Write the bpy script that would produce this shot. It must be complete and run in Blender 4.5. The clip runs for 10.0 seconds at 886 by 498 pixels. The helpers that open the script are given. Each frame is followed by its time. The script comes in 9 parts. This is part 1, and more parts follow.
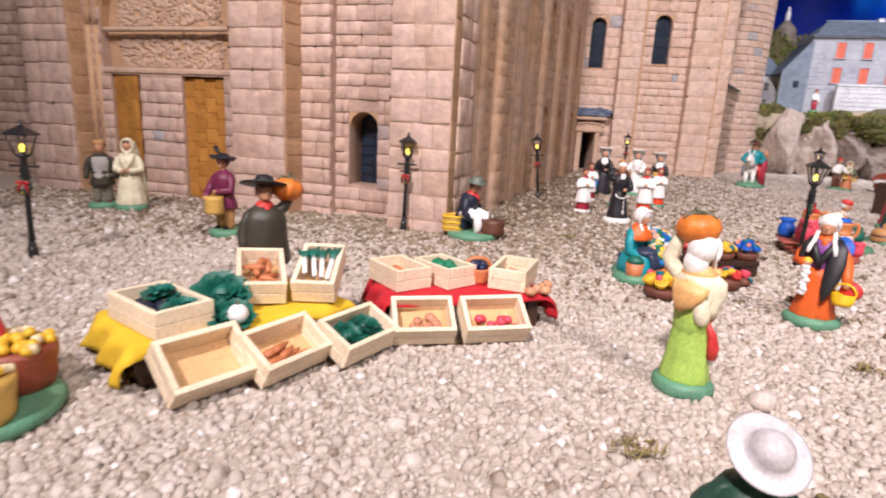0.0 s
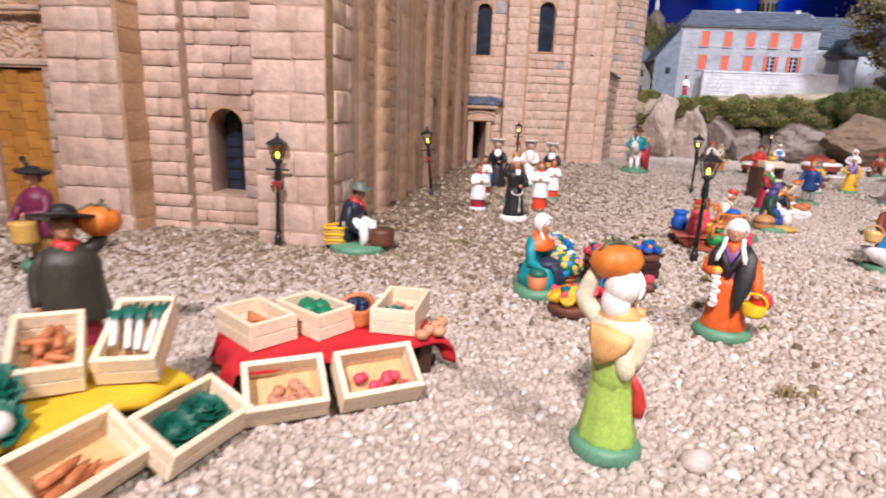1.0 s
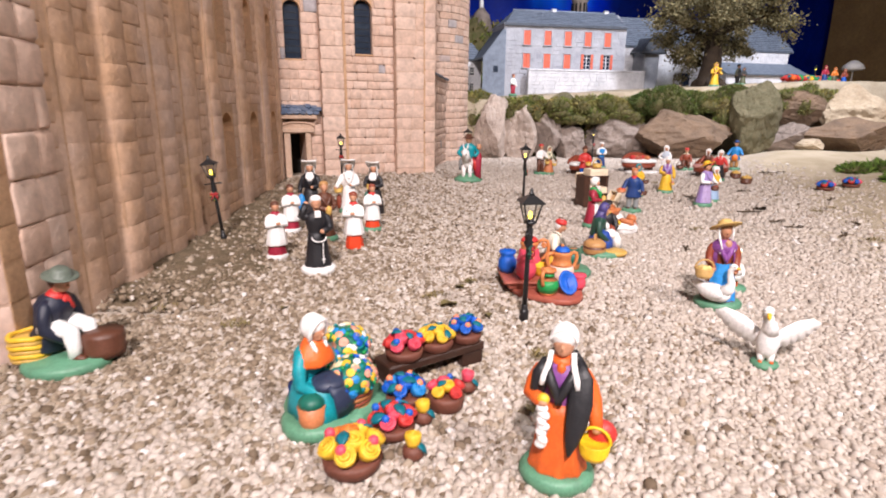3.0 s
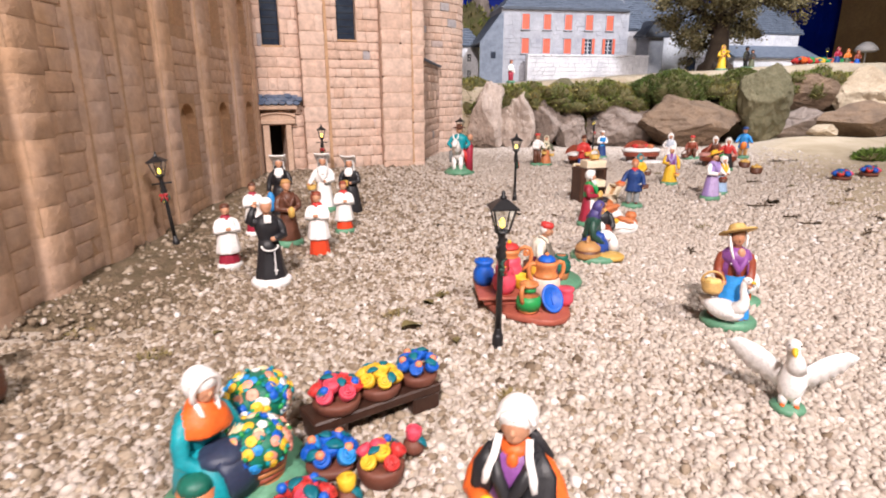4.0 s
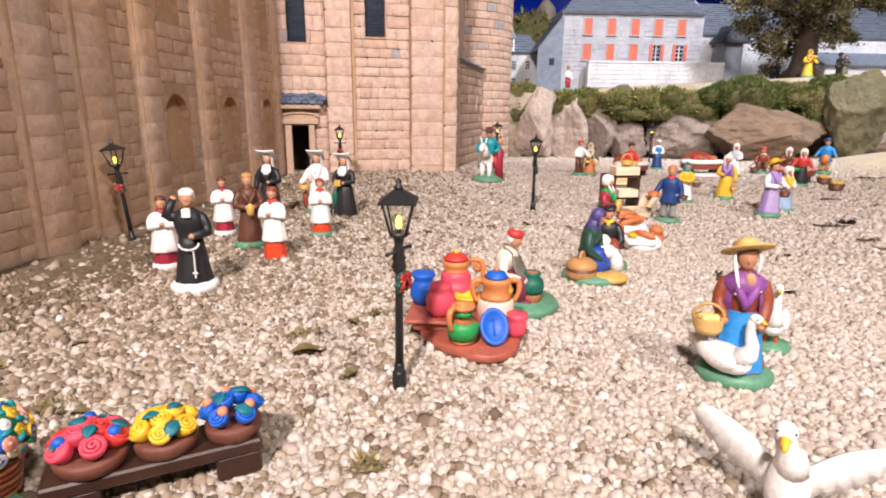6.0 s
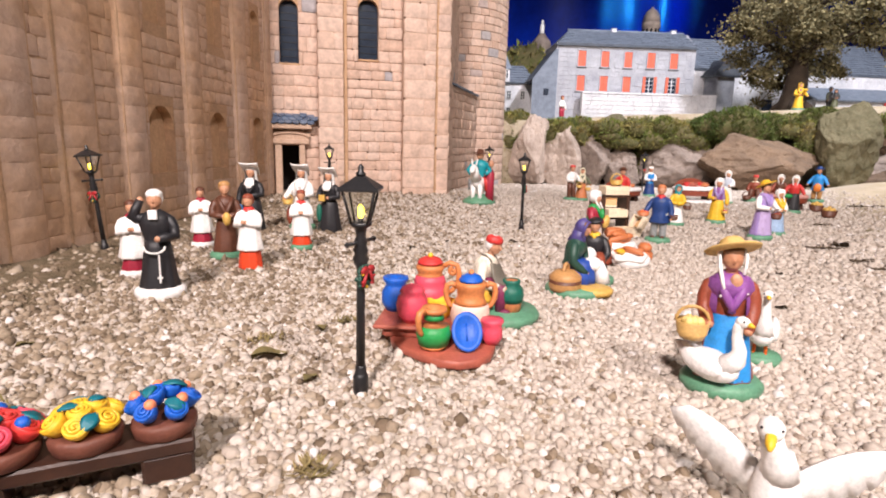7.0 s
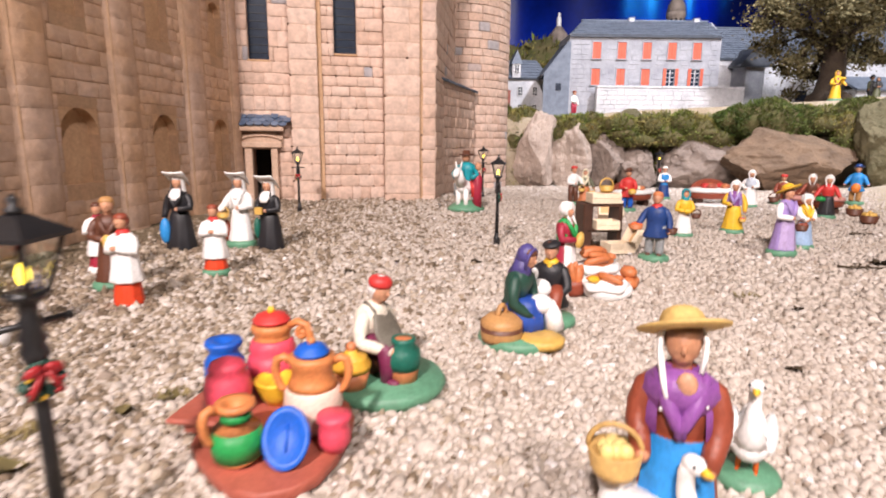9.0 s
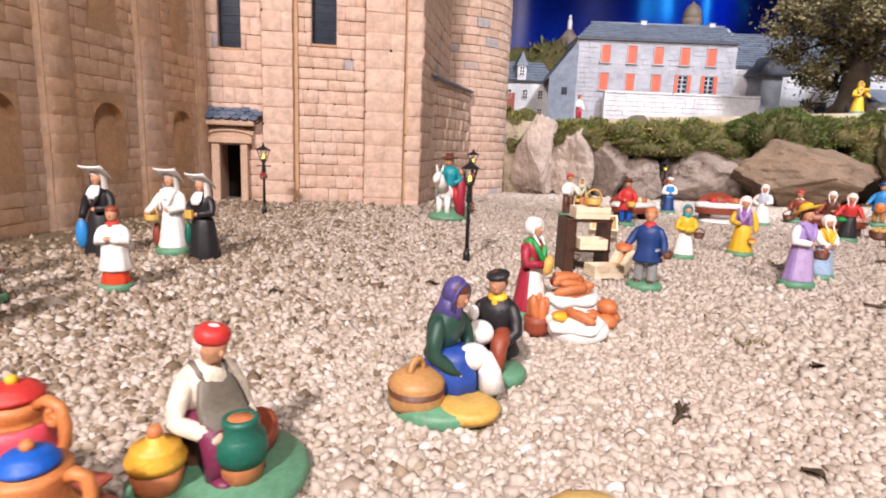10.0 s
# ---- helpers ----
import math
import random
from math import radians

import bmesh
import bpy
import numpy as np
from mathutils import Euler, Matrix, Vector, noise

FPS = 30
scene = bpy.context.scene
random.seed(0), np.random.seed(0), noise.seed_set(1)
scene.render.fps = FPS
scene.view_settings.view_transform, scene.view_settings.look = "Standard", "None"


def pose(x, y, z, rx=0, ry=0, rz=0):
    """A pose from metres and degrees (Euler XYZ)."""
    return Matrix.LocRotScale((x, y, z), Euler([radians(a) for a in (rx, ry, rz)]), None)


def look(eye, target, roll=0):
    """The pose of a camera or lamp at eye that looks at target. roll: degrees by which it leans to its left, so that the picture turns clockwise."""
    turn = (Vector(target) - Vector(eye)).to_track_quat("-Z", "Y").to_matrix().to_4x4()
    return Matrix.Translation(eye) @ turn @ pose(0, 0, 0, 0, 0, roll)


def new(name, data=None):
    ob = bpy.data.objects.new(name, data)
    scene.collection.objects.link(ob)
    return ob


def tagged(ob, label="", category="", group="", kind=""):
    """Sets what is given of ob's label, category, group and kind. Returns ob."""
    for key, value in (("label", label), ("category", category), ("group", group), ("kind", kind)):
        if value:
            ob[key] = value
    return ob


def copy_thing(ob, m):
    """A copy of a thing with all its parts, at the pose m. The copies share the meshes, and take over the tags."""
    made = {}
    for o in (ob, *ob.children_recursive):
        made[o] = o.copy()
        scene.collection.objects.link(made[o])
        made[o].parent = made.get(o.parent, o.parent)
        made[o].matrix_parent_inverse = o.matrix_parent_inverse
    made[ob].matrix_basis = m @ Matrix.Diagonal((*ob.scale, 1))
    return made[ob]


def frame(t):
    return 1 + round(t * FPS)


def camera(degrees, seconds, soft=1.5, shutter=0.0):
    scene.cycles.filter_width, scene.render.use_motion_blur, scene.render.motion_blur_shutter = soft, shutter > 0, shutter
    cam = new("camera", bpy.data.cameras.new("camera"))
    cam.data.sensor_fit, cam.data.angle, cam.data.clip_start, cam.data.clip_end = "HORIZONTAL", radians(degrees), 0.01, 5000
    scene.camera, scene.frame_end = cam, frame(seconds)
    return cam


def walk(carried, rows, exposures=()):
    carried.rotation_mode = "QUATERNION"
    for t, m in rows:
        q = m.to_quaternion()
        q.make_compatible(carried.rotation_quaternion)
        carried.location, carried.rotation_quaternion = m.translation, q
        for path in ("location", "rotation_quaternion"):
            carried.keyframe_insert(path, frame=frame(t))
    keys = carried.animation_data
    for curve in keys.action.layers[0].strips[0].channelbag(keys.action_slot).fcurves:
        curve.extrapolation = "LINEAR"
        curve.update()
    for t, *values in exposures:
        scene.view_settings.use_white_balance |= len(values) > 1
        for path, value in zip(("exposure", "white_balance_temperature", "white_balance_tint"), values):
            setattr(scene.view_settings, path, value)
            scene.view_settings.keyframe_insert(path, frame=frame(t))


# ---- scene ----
cam = camera(77.1, 10.0, soft=1.9, shutter=0.5)
PATH = [
    (0, (0.04, 0.063, 0.128), (-0.052, 2.008, -0.331), 2.9),
    (0.5, (0.041, 0.093, 0.134), (0.123, 2.033, -0.345), 2.5),
    (1, (0.053, 0.132, 0.138), (0.317, 2.053, -0.351), 2.1),
    (1.5, (0.066, 0.161, 0.141), (0.462, 2.053, -0.371), 1.8),
    (2, (0.086, 0.192, 0.149), (0.625, 2.047, -0.371), 1.3),
    (2.5, (0.112, 0.226, 0.152), (0.754, 2.048, -0.363), 1.1),
    (3, (0.141, 0.253, 0.171), (0.892, 2.039, -0.325), 0.5),
    (4.5, (0.235, 0.332, 0.166), (0.956, 2.116, -0.379), -0.4),
    (5, (0.273, 0.346, 0.155), (0.975, 2.147, -0.357), 0.5),
    (6.3, (0.336, 0.365, 0.135), (0.801, 2.252, -0.337), 0.3),
    (6.5, (0.342, 0.368, 0.128), (0.838, 2.254, -0.316), 0.4),
    (7, (0.341, 0.369, 0.121), (0.85, 2.266, -0.254), 1.4),
    (7.5, (0.358, 0.384, 0.124), (0.874, 2.282, -0.241), 0.6),
    (8, (0.387, 0.404, 0.121), (0.818, 2.319, -0.264), 0.4),
    (8.5, (0.422, 0.428, 0.12), (0.825, 2.345, -0.279), 0.2),
    (9, (0.449, 0.457, 0.125), (0.858, 2.378, -0.254), 0.5),
    (9.5, (0.489, 0.506, 0.129), (0.91, 2.426, -0.239), 1.1),
    (10, (0.517, 0.534, 0.123), (0.894, 2.463, -0.245), 2.3),
]
walk(cam, [(t, look(eye, target, roll)) for t, eye, target, roll in PATH], [(0.0, -0.50, 5950, 14), (1.5, -0.47, 5900, 13), (4.5, -0.23, 6150, 11), (7.0, -0.23, 6200, 11.5), (10.0, -0.20, 6200, 13)])

# ---- light: warm ceiling spots over the display, cooler over the terrace, an added glint lamp ----
world = bpy.data.worlds.new("room_air")
scene.world = world
world.use_nodes = True
world.node_tree.nodes["Background"].inputs[0].default_value = (1.0, 0.88, 0.76, 1)
world.node_tree.nodes["Background"].inputs[1].default_value = 0.20


def area_lamp(name, eye, target, size, watts, colour):
    data = bpy.data.lights.new(name, "AREA")
    data.shape, data.size, data.energy, data.color = "DISK", size, watts, colour
    ob = new(name, data)
    ob.matrix_world = look(eye, target)
    return ob


area_lamp("ceiling_spot", (1.00, -0.95, 1.9), (0.65, 1.2, 0.1), 0.26, 54, (1.0, 0.865, 0.775))


def spot_lamp(name, eye, target, watts, colour, size, angle, blend):
    data = bpy.data.lights.new(name, "SPOT")
    data.energy, data.color, data.shadow_soft_size, data.spot_size, data.spot_blend = watts, colour, size, radians(angle), blend
    new(name, data).matrix_world = look(eye, target)


spot_lamp("ceiling_spot", (-0.48, -1.15, 1.85), (0.76, 1.02, 0.10), 575, (1.0, 0.848, 0.77), 0.10, 65, 1.0)
# unseen blue lamp, added to raise a cyan glint on the cloth near the turret
spot_lamp("added_backdrop_glint", (3.19, 3.01, 1.27), (2.72, 3.84, 1.04), 75, (0.03, 0.36, 1.0), 0.05, 42, 1.0)
spot_lamp("terrace_spot", (1.80, 0.75, 1.95), (2.0, 2.25, 0.30), 330, (0.98, 0.95, 0.96), 0.12, 68, 0.6)

# ---- materials ----
def tree(name):
    m = bpy.data.materials.new(name)
    m.use_nodes = True
    nt = m.node_tree
    return m, nt, nt.nodes["Principled BSDF"]


def node(nt, kind, **sets):
    n = nt.nodes.new(kind)
    for key, value in sets.items():
        n.inputs[key].default_value = value
    return n


def rough_colour(name, colour, other, scale, rough=0.6, bump=0.3, fine=6.0, vary=0.0, island=False, coat=0.0, detail=4.0, dist=0.0005, metal=0.0, patch=0.5):
    """Two colours mixed by coarse noise, grain by fine noise, relief by bump; vary: brightness by piece."""
    m, nt, p = tree(name)
    tc = nt.nodes.new("ShaderNodeTexCoord")
    big = node(nt, "ShaderNodeTexNoise", Scale=scale, Detail=detail, Roughness=0.6)
    small = node(nt, "ShaderNodeTexNoise", Scale=scale * fine, Detail=3.0, Roughness=0.7)
    geo = nt.nodes.new("ShaderNodeNewGeometry")
    nt.links.new(geo.outputs["Position"], big.inputs["Vector"])
    nt.links.new(geo.outputs["Position"], small.inputs["Vector"])
    ramp = nt.nodes.new("ShaderNodeValToRGB")
    ramp.color_ramp.elements[0].position, ramp.color_ramp.elements[1].position = patch - 0.15, patch + 0.2
    ramp.color_ramp.elements[0].color, ramp.color_ramp.elements[1].color = (*colour, 1), (*other, 1)
    nt.links.new(big.outputs["Fac"], ramp.inputs["Fac"])
    mul = nt.nodes.new("ShaderNodeMix")
    mul.data_type, mul.blend_type = "RGBA", "MULTIPLY"
    mul.inputs["Factor"].default_value = 1.0
    grain = node(nt, "ShaderNodeMapRange")
    grain.inputs["From Min"].default_value, grain.inputs["From Max"].default_value = 0.3, 0.7
    grain.inputs["To Min"].default_value, grain.inputs["To Max"].default_value = 0.82, 1.12
    nt.links.new(small.outputs["Fac"], grain.inputs["Value"])
    nt.links.new(ramp.outputs["Color"], mul.inputs["A"])
    nt.links.new(grain.outputs["Result"], mul.inputs["B"])
    last = mul.outputs["Result"]
    if vary:
        src = geo.outputs["Random Per Island"] if island else nt.nodes.new("ShaderNodeObjectInfo").outputs["Random"]
        mr = nt.nodes.new("ShaderNodeMapRange")
        mr.inputs["To Min"].default_value, mr.inputs["To Max"].default_value = 1 - vary, 1 + vary
        nt.links.new(src, mr.inputs["Value"])
        mv = nt.nodes.new("ShaderNodeMix")
        mv.data_type, mv.blend_type = "RGBA", "MULTIPLY"
        mv.inputs["Factor"].default_value = 1.0
        nt.links.new(last, mv.inputs["A"])
        nt.links.new(mr.outputs["Result"], mv.inputs["B"])
        last = mv.outputs["Result"]
    nt.links.new(last, p.inputs["Base Color"])
    p.inputs["Roughness"].default_value = rough
    p.inputs["Metallic"].default_value = metal
    if coat:
        p.inputs["Coat Weight"].default_value = coat
        p.inputs["Coat Roughness"].default_value = 0.25
    if bump:
        b = node(nt, "ShaderNodeBump", Strength=bump, Distance=dist)
        nt.links.new(small.outputs["Fac"], b.inputs["Height"])
        nt.links.new(b.outputs["Normal"], p.inputs["Normal"])
    return m


def ramp_material(name, stops, rough=0.8, scale=300.0, bump=0.3, island=True, dist=0.0004):
    """Each island or object takes one colour of the ramp, with grain over it."""
    m, nt, p = tree(name)
    geo = nt.nodes.new("ShaderNodeNewGeometry")
    src = geo.outputs["Random Per Island"] if island else nt.nodes.new("ShaderNodeObjectInfo").outputs["Random"]
    ramp = nt.nodes.new("ShaderNodeValToRGB")
    el = ramp.color_ramp.elements
    while len(el) < len(stops):
        el.new(0.5)
    for e, (pos, col) in zip(el, stops):
        e.position, e.color = pos, (*col, 1)
    nt.links.new(src, ramp.inputs["Fac"])
    no = node(nt, "ShaderNodeTexNoise", Scale=scale, Detail=4.0, Roughness=0.65)
    nt.links.new(geo.outputs["Position"], no.inputs["Vector"])
    mr = nt.nodes.new("ShaderNodeMapRange")
    mr.inputs["From Min"].default_value, mr.inputs["From Max"].default_value = 0.3, 0.7
    mr.inputs["To Min"].default_value, mr.inputs["To Max"].default_value = 0.75, 1.15
    nt.links.new(no.outputs["Fac"], mr.inputs["Value"])
    mul = nt.nodes.new("ShaderNodeMix")
    mul.data_type, mul.blend_type = "RGBA", "MULTIPLY"
    mul.inputs["Factor"].default_value = 1.0
    nt.links.new(ramp.outputs["Color"], mul.inputs["A"])
    nt.links.new(mr.outputs["Result"], mul.inputs["B"])
    nt.links.new(mul.outputs["Result"], p.inputs["Base Color"])
    p.inputs["Roughness"].default_value = rough
    b = node(nt, "ShaderNodeBump", Strength=bump, Distance=dist)
    nt.links.new(no.outputs["Fac"], b.inputs["Height"])
    nt.links.new(b.outputs["Normal"], p.inputs["Normal"])
    return m


PAINTS = {}


def paint(r, g, b, rough=0.46):
    """Hand-brushed paint on fired clay."""
    key = (r, g, b, rough)
    if key not in PAINTS:
        PAINTS[key] = rough_colour("clay_paint", (r, g, b), (r * 0.74, g * 0.70, b * 0.70), 130.0, rough, 0.45, 5.0, dist=0.0006, patch=0.60)
    return PAINTS[key]


def glow(name, colour, strength):
    m, nt, p = tree(name)
    p.inputs["Base Color"].default_value = (*colour, 1)
    p.inputs["Emission Color"].default_value = (*colour, 1)
    p.inputs["Emission Strength"].default_value = strength
    return m


def clear_glass(name):
    m, nt, p = tree(name)
    p.inputs["Base Color"].default_value = (0.95, 0.97, 0.95, 1)
    p.inputs["Roughness"].default_value = 0.02
    p.inputs["Transmission Weight"].default_value = 1.0
    p.inputs["IOR"].default_value = 1.3
    return m


SKIN = paint(0.58, 0.30, 0.18)
WHITE = rough_colour("white_paint", (0.88, 0.87, 0.86), (0.79, 0.775, 0.76), 110.0, 0.46, 0.35, 5.0, dist=0.0005, patch=0.64)
CREAM = paint(0.78, 0.66, 0.42)
BLACK = paint(0.018, 0.018, 0.022)
RED = paint(0.60, 0.042, 0.038)
PINKRED = paint(0.72, 0.075, 0.125)
CRIMSON = paint(0.36, 0.02, 0.05)
ORANGE = paint(0.78, 0.14, 0.02)
PUMPKIN = paint(0.72, 0.21, 0.03)
YELLOW = paint(0.80, 0.50, 0.03)
MUSTARD = paint(0.66, 0.42, 0.10)
STRAW = paint(0.62, 0.42, 0.14, 0.7)
GREEN = paint(0.02, 0.30, 0.07)
BASEGREEN = paint(0.12, 0.30, 0.185)
DARKGREEN = paint(0.01, 0.13, 0.09)
BOTTLE = paint(0.02, 0.07, 0.05)
BLUE = paint(0.01, 0.11, 0.55)
SKYBLUE = paint(0.03, 0.27, 0.68)
NAVY = paint(0.015, 0.05, 0.20)
TEAL = paint(0.01, 0.30, 0.36)
PURPLE = paint(0.25, 0.08, 0.32)
VIOLET = paint(0.08, 0.065, 0.24)
LILAC = paint(0.36, 0.26, 0.58)
PLUM = paint(0.17, 0.02, 0.07)
BROWN = paint(0.12, 0.045, 0.025)
RUST = paint(0.27, 0.06, 0.03)
TERRACOTTA = paint(0.56, 0.20, 0.08)
TAN = paint(0.50, 0.27, 0.10)
GREY = paint(0.30, 0.32, 0.33)
OLIVE = paint(0.10, 0.11, 0.06)
PEACH = paint(0.78, 0.45, 0.17)
IVORY = paint(0.78, 0.74, 0.55)
CHARCOAL = paint(0.035, 0.035, 0.035)
BRICKRED = paint(0.38, 0.10, 0.065)

IRON = rough_colour("black_iron", (0.012, 0.012, 0.014), (0.02, 0.02, 0.022), 120, 0.38, 0.15, 5, dist=0.0003)
PALEWOOD = rough_colour("pale_wood", (0.86, 0.74, 0.56), (0.80, 0.66, 0.47), 60, 0.6, 0.12, 8, vary=0.07, dist=0.0003)
TANBOARD = rough_colour("tan_board", (0.68, 0.44, 0.22), (0.60, 0.37, 0.17), 60, 0.6, 0.2, 8, vary=0.07, dist=0.0003)
DARKWOOD = rough_colour("dark_wood", (0.07, 0.030, 0.018), (0.045, 0.020, 0.012), 70, 0.5, 0.3, 7, dist=0.0004)
DOORWOOD = rough_colour("door_wood", (0.52, 0.25, 0.05), (0.40, 0.17, 0.03), 60, 0.55, 0.3, 7, vary=0.12, dist=0.0005)
STONE = ramp_material("church_stone", [(0.0, (0.57, 0.40, 0.31)), (0.30, (0.62, 0.455, 0.365)), (0.65, (0.65, 0.495, 0.41)), (0.978, (0.62, 0.445, 0.355)), (0.984, (0.38, 0.36, 0.38)), (1.0, (0.45, 0.42, 0.43))], 0.85, 75.0, 0.8, island=False, dist=0.0022)
STONEREST = ramp_material("church_stone_rest", [(0.0, (0.57, 0.40, 0.31)), (0.30, (0.62, 0.455, 0.365)), (0.65, (0.65, 0.495, 0.41)), (0.978, (0.62, 0.445, 0.355)), (0.984, (0.38, 0.36, 0.38)), (1.0, (0.45, 0.42, 0.43))], 0.85, 75.0, 0.8, island=True, dist=0.0022)
# west front: pinker weathered church stone, darkened further to stand in for weaker light
WESTDIMTONES = [(0.0, (0.493, 0.341, 0.268)), (0.30, (0.546, 0.394, 0.320)), (0.65, (0.578, 0.430, 0.362)), (0.978, (0.536, 0.383, 0.310)), (0.984, (0.357, 0.336, 0.357)), (1.0, (0.420, 0.389, 0.399))]
WESTSTONE = ramp_material("west_front_stone_dimmed", WESTDIMTONES, 0.85, 75.0, 0.8, island=False, dist=0.0022)
WESTREST = ramp_material("west_front_stone_rest_dimmed", WESTDIMTONES, 0.85, 75.0, 0.8, island=True, dist=0.0022)
WESTMORTAR = rough_colour("west_front_mortar_dimmed", (0.48, 0.34, 0.27), (0.40, 0.28, 0.21), 45, 0.9, 0.6, 6, dist=0.001)
# brown earth, its colour lowered as well for the dim foot of the nave
SOIL = rough_colour("dark_soil_dimmed", (0.25, 0.185, 0.115), (0.12, 0.095, 0.05), 80, 0.95, 1.0, 6, dist=0.004)
MORTAR = rough_colour("church_mortar", (0.58, 0.42, 0.33), (0.47, 0.33, 0.25), 45, 0.9, 0.6, 6, dist=0.001)
PIT = rough_colour("broken_stone", (0.16, 0.095, 0.06), (0.09, 0.05, 0.035), 60, 0.95, 0.5, 6, dist=0.001)
PLASTER = rough_colour("smooth_stone", (0.56, 0.36, 0.215), (0.47, 0.29, 0.165), 28, 0.85, 0.5, 9, dist=0.001)
NAVESTONE = rough_colour("nave_stone", (0.53, 0.335, 0.205), (0.52, 0.385, 0.315), 9, 0.85, 0.9, 9, vary=0.09, dist=0.0016, detail=6.0)
NAVEJOINT = rough_colour("nave_joint", (0.47, 0.295, 0.18), (0.38, 0.25, 0.155), 40, 0.9, 0.6, 6, dist=0.001)
SLATE = rough_colour("blue_slate", (0.085, 0.13, 0.22), (0.14, 0.18, 0.25), 60, 0.45, 0.4, 5, vary=0.2, dist=0.0006)
HOODSLATE = rough_colour("dark_slate", (0.035, 0.042, 0.06), (0.07, 0.08, 0.10), 60, 0.5, 0.5, 5, dist=0.002)
DARKGLASS = rough_colour("dark_window", (0.012, 0.02, 0.04), (0.03, 0.045, 0.07), 40, 0.25, 0.2, 5, dist=0.0004)
# near-black colour that stands in for the shade of interiors
DARK = rough_colour("inside_shade_black", (0.010, 0.008, 0.007), (0.014, 0.012, 0.010), 40, 0.9, 0.0)
GRAVEL = ramp_material("gravel_stone", [(0.0, (0.27, 0.21, 0.162)), (0.03, (0.40, 0.335, 0.277)), (0.22, (0.475, 0.415, 0.361)), (0.55, (0.525, 0.46, 0.402)), (0.83, (0.565, 0.50, 0.444)), (0.96, (0.61, 0.55, 0.502)), (1.0, (0.76, 0.73, 0.721))], 0.8, 420.0, 0.45, dist=0.0004)
# earth-stained gravel, darkened further for the dim light by the nave
GRAVELDIRTSHADE = ramp_material("dirty_dimmed_gravel_stone", [(0.0, (0.13, 0.092, 0.058)), (0.3, (0.22, 0.165, 0.112)), (0.7, (0.315, 0.25, 0.18)), (1.0, (0.46, 0.39, 0.315))], 0.85, 420.0, 0.4, dist=0.0003)
ROCKA = rough_colour("rock_beige", (0.56, 0.465, 0.40), (0.31, 0.245, 0.205), 20, 0.85, 0.9, 8, dist=0.005, detail=9.0)
ROCKD = rough_colour("rock_dark_grey", (0.34, 0.275, 0.235), (0.165, 0.13, 0.11), 22, 0.85, 0.9, 8, dist=0.005, detail=9.0)
ROCKB = rough_colour("rock_brown", (0.23, 0.155, 0.10), (0.13, 0.09, 0.062), 22, 0.88, 0.9, 7, dist=0.005, detail=8.0)
ROCKC = rough_colour("rock_cream", (0.48, 0.395, 0.285), (0.33, 0.25, 0.165), 13, 0.88, 0.7, 9, dist=0.004)
ROCKM = rough_colour("rock_mossy", (0.160, 0.140, 0.080), (0.085, 0.078, 0.038), 24, 0.9, 0.9, 7, dist=0.005, detail=8.0)
MOSS = rough_colour("moss", (0.115, 0.150, 0.026), (0.33, 0.235, 0.085), 17, 0.9, 0.2, 30, vary=0.6, island=True, patch=0.56)
MOSSBED = rough_colour("moss_bed", (0.07, 0.075, 0.02), (0.13, 0.10, 0.045), 25, 0.95, 0.8, 8, dist=0.004)
LEAF = ramp_material("tree_leaf", [(0.0, (0.07, 0.062, 0.026)), (0.5, (0.155, 0.135, 0.062)), (1.0, (0.26, 0.22, 0.11))], 0.85, 100.0, 0.1)
BARK = rough_colour("bark", (0.06, 0.042, 0.028), (0.035, 0.025, 0.018), 60, 0.9, 0.8, 5, dist=0.003)
HOUSE = rough_colour("house_wall", (0.415, 0.425, 0.465), (0.29, 0.30, 0.345), 22, 0.85, 0.5, 9, vary=0.12, dist=0.0015)
HOUSEWHITE = rough_colour("white_wall", (0.75, 0.75, 0.78), (0.56, 0.57, 0.61), 18, 0.85, 0.5, 9, vary=0.08, dist=0.0015)
ROOF = rough_colour("grey_slate", (0.21, 0.25, 0.32), (0.135, 0.165, 0.22), 40, 0.6, 0.4, 7, vary=0.18, dist=0.001)
SHUTTER = rough_colour("orange_shutter", (0.66, 0.14, 0.08), (0.55, 0.11, 0.06), 40, 0.6, 0.2, 6, dist=0.0005)
BACKDROP = rough_colour("blue_cloth", (0.002, 0.022, 0.34), (0.001, 0.010, 0.17), 2.5, 0.30, 0.2, 12, dist=0.002)
BACKDROP.node_tree.nodes["Principled BSDF"].inputs["Specular IOR Level"].default_value = 0.28
CURTAIN = rough_colour("tan_cloth", (0.42, 0.28, 0.12), (0.30, 0.19, 0.08), 5, 0.85, 0.3, 12, dist=0.002)
ROOM = rough_colour("room_wall", (0.36, 0.345, 0.33), (0.31, 0.30, 0.285), 2, 0.9, 0.1, 20, dist=0.001)
SANDY = rough_colour("sand", (0.41, 0.35, 0.26), (0.31, 0.25, 0.17), 18, 0.95, 0.8, 10, dist=0.002)
REDCLOTH = rough_colour("red_cloth", (0.56, 0.012, 0.025), (0.46, 0.01, 0.02), 50, 0.85, 0.5, 16, dist=0.0003)
YELLOWCLOTH = rough_colour("yellow_cloth", (0.75, 0.50, 0.02), (0.66, 0.42, 0.015), 50, 0.85, 0.5, 16, dist=0.0003)
BULB = glow("lamp_bulb", (1.0, 0.72, 0.06), 6.0)
GLASS = clear_glass("lamp_glass")


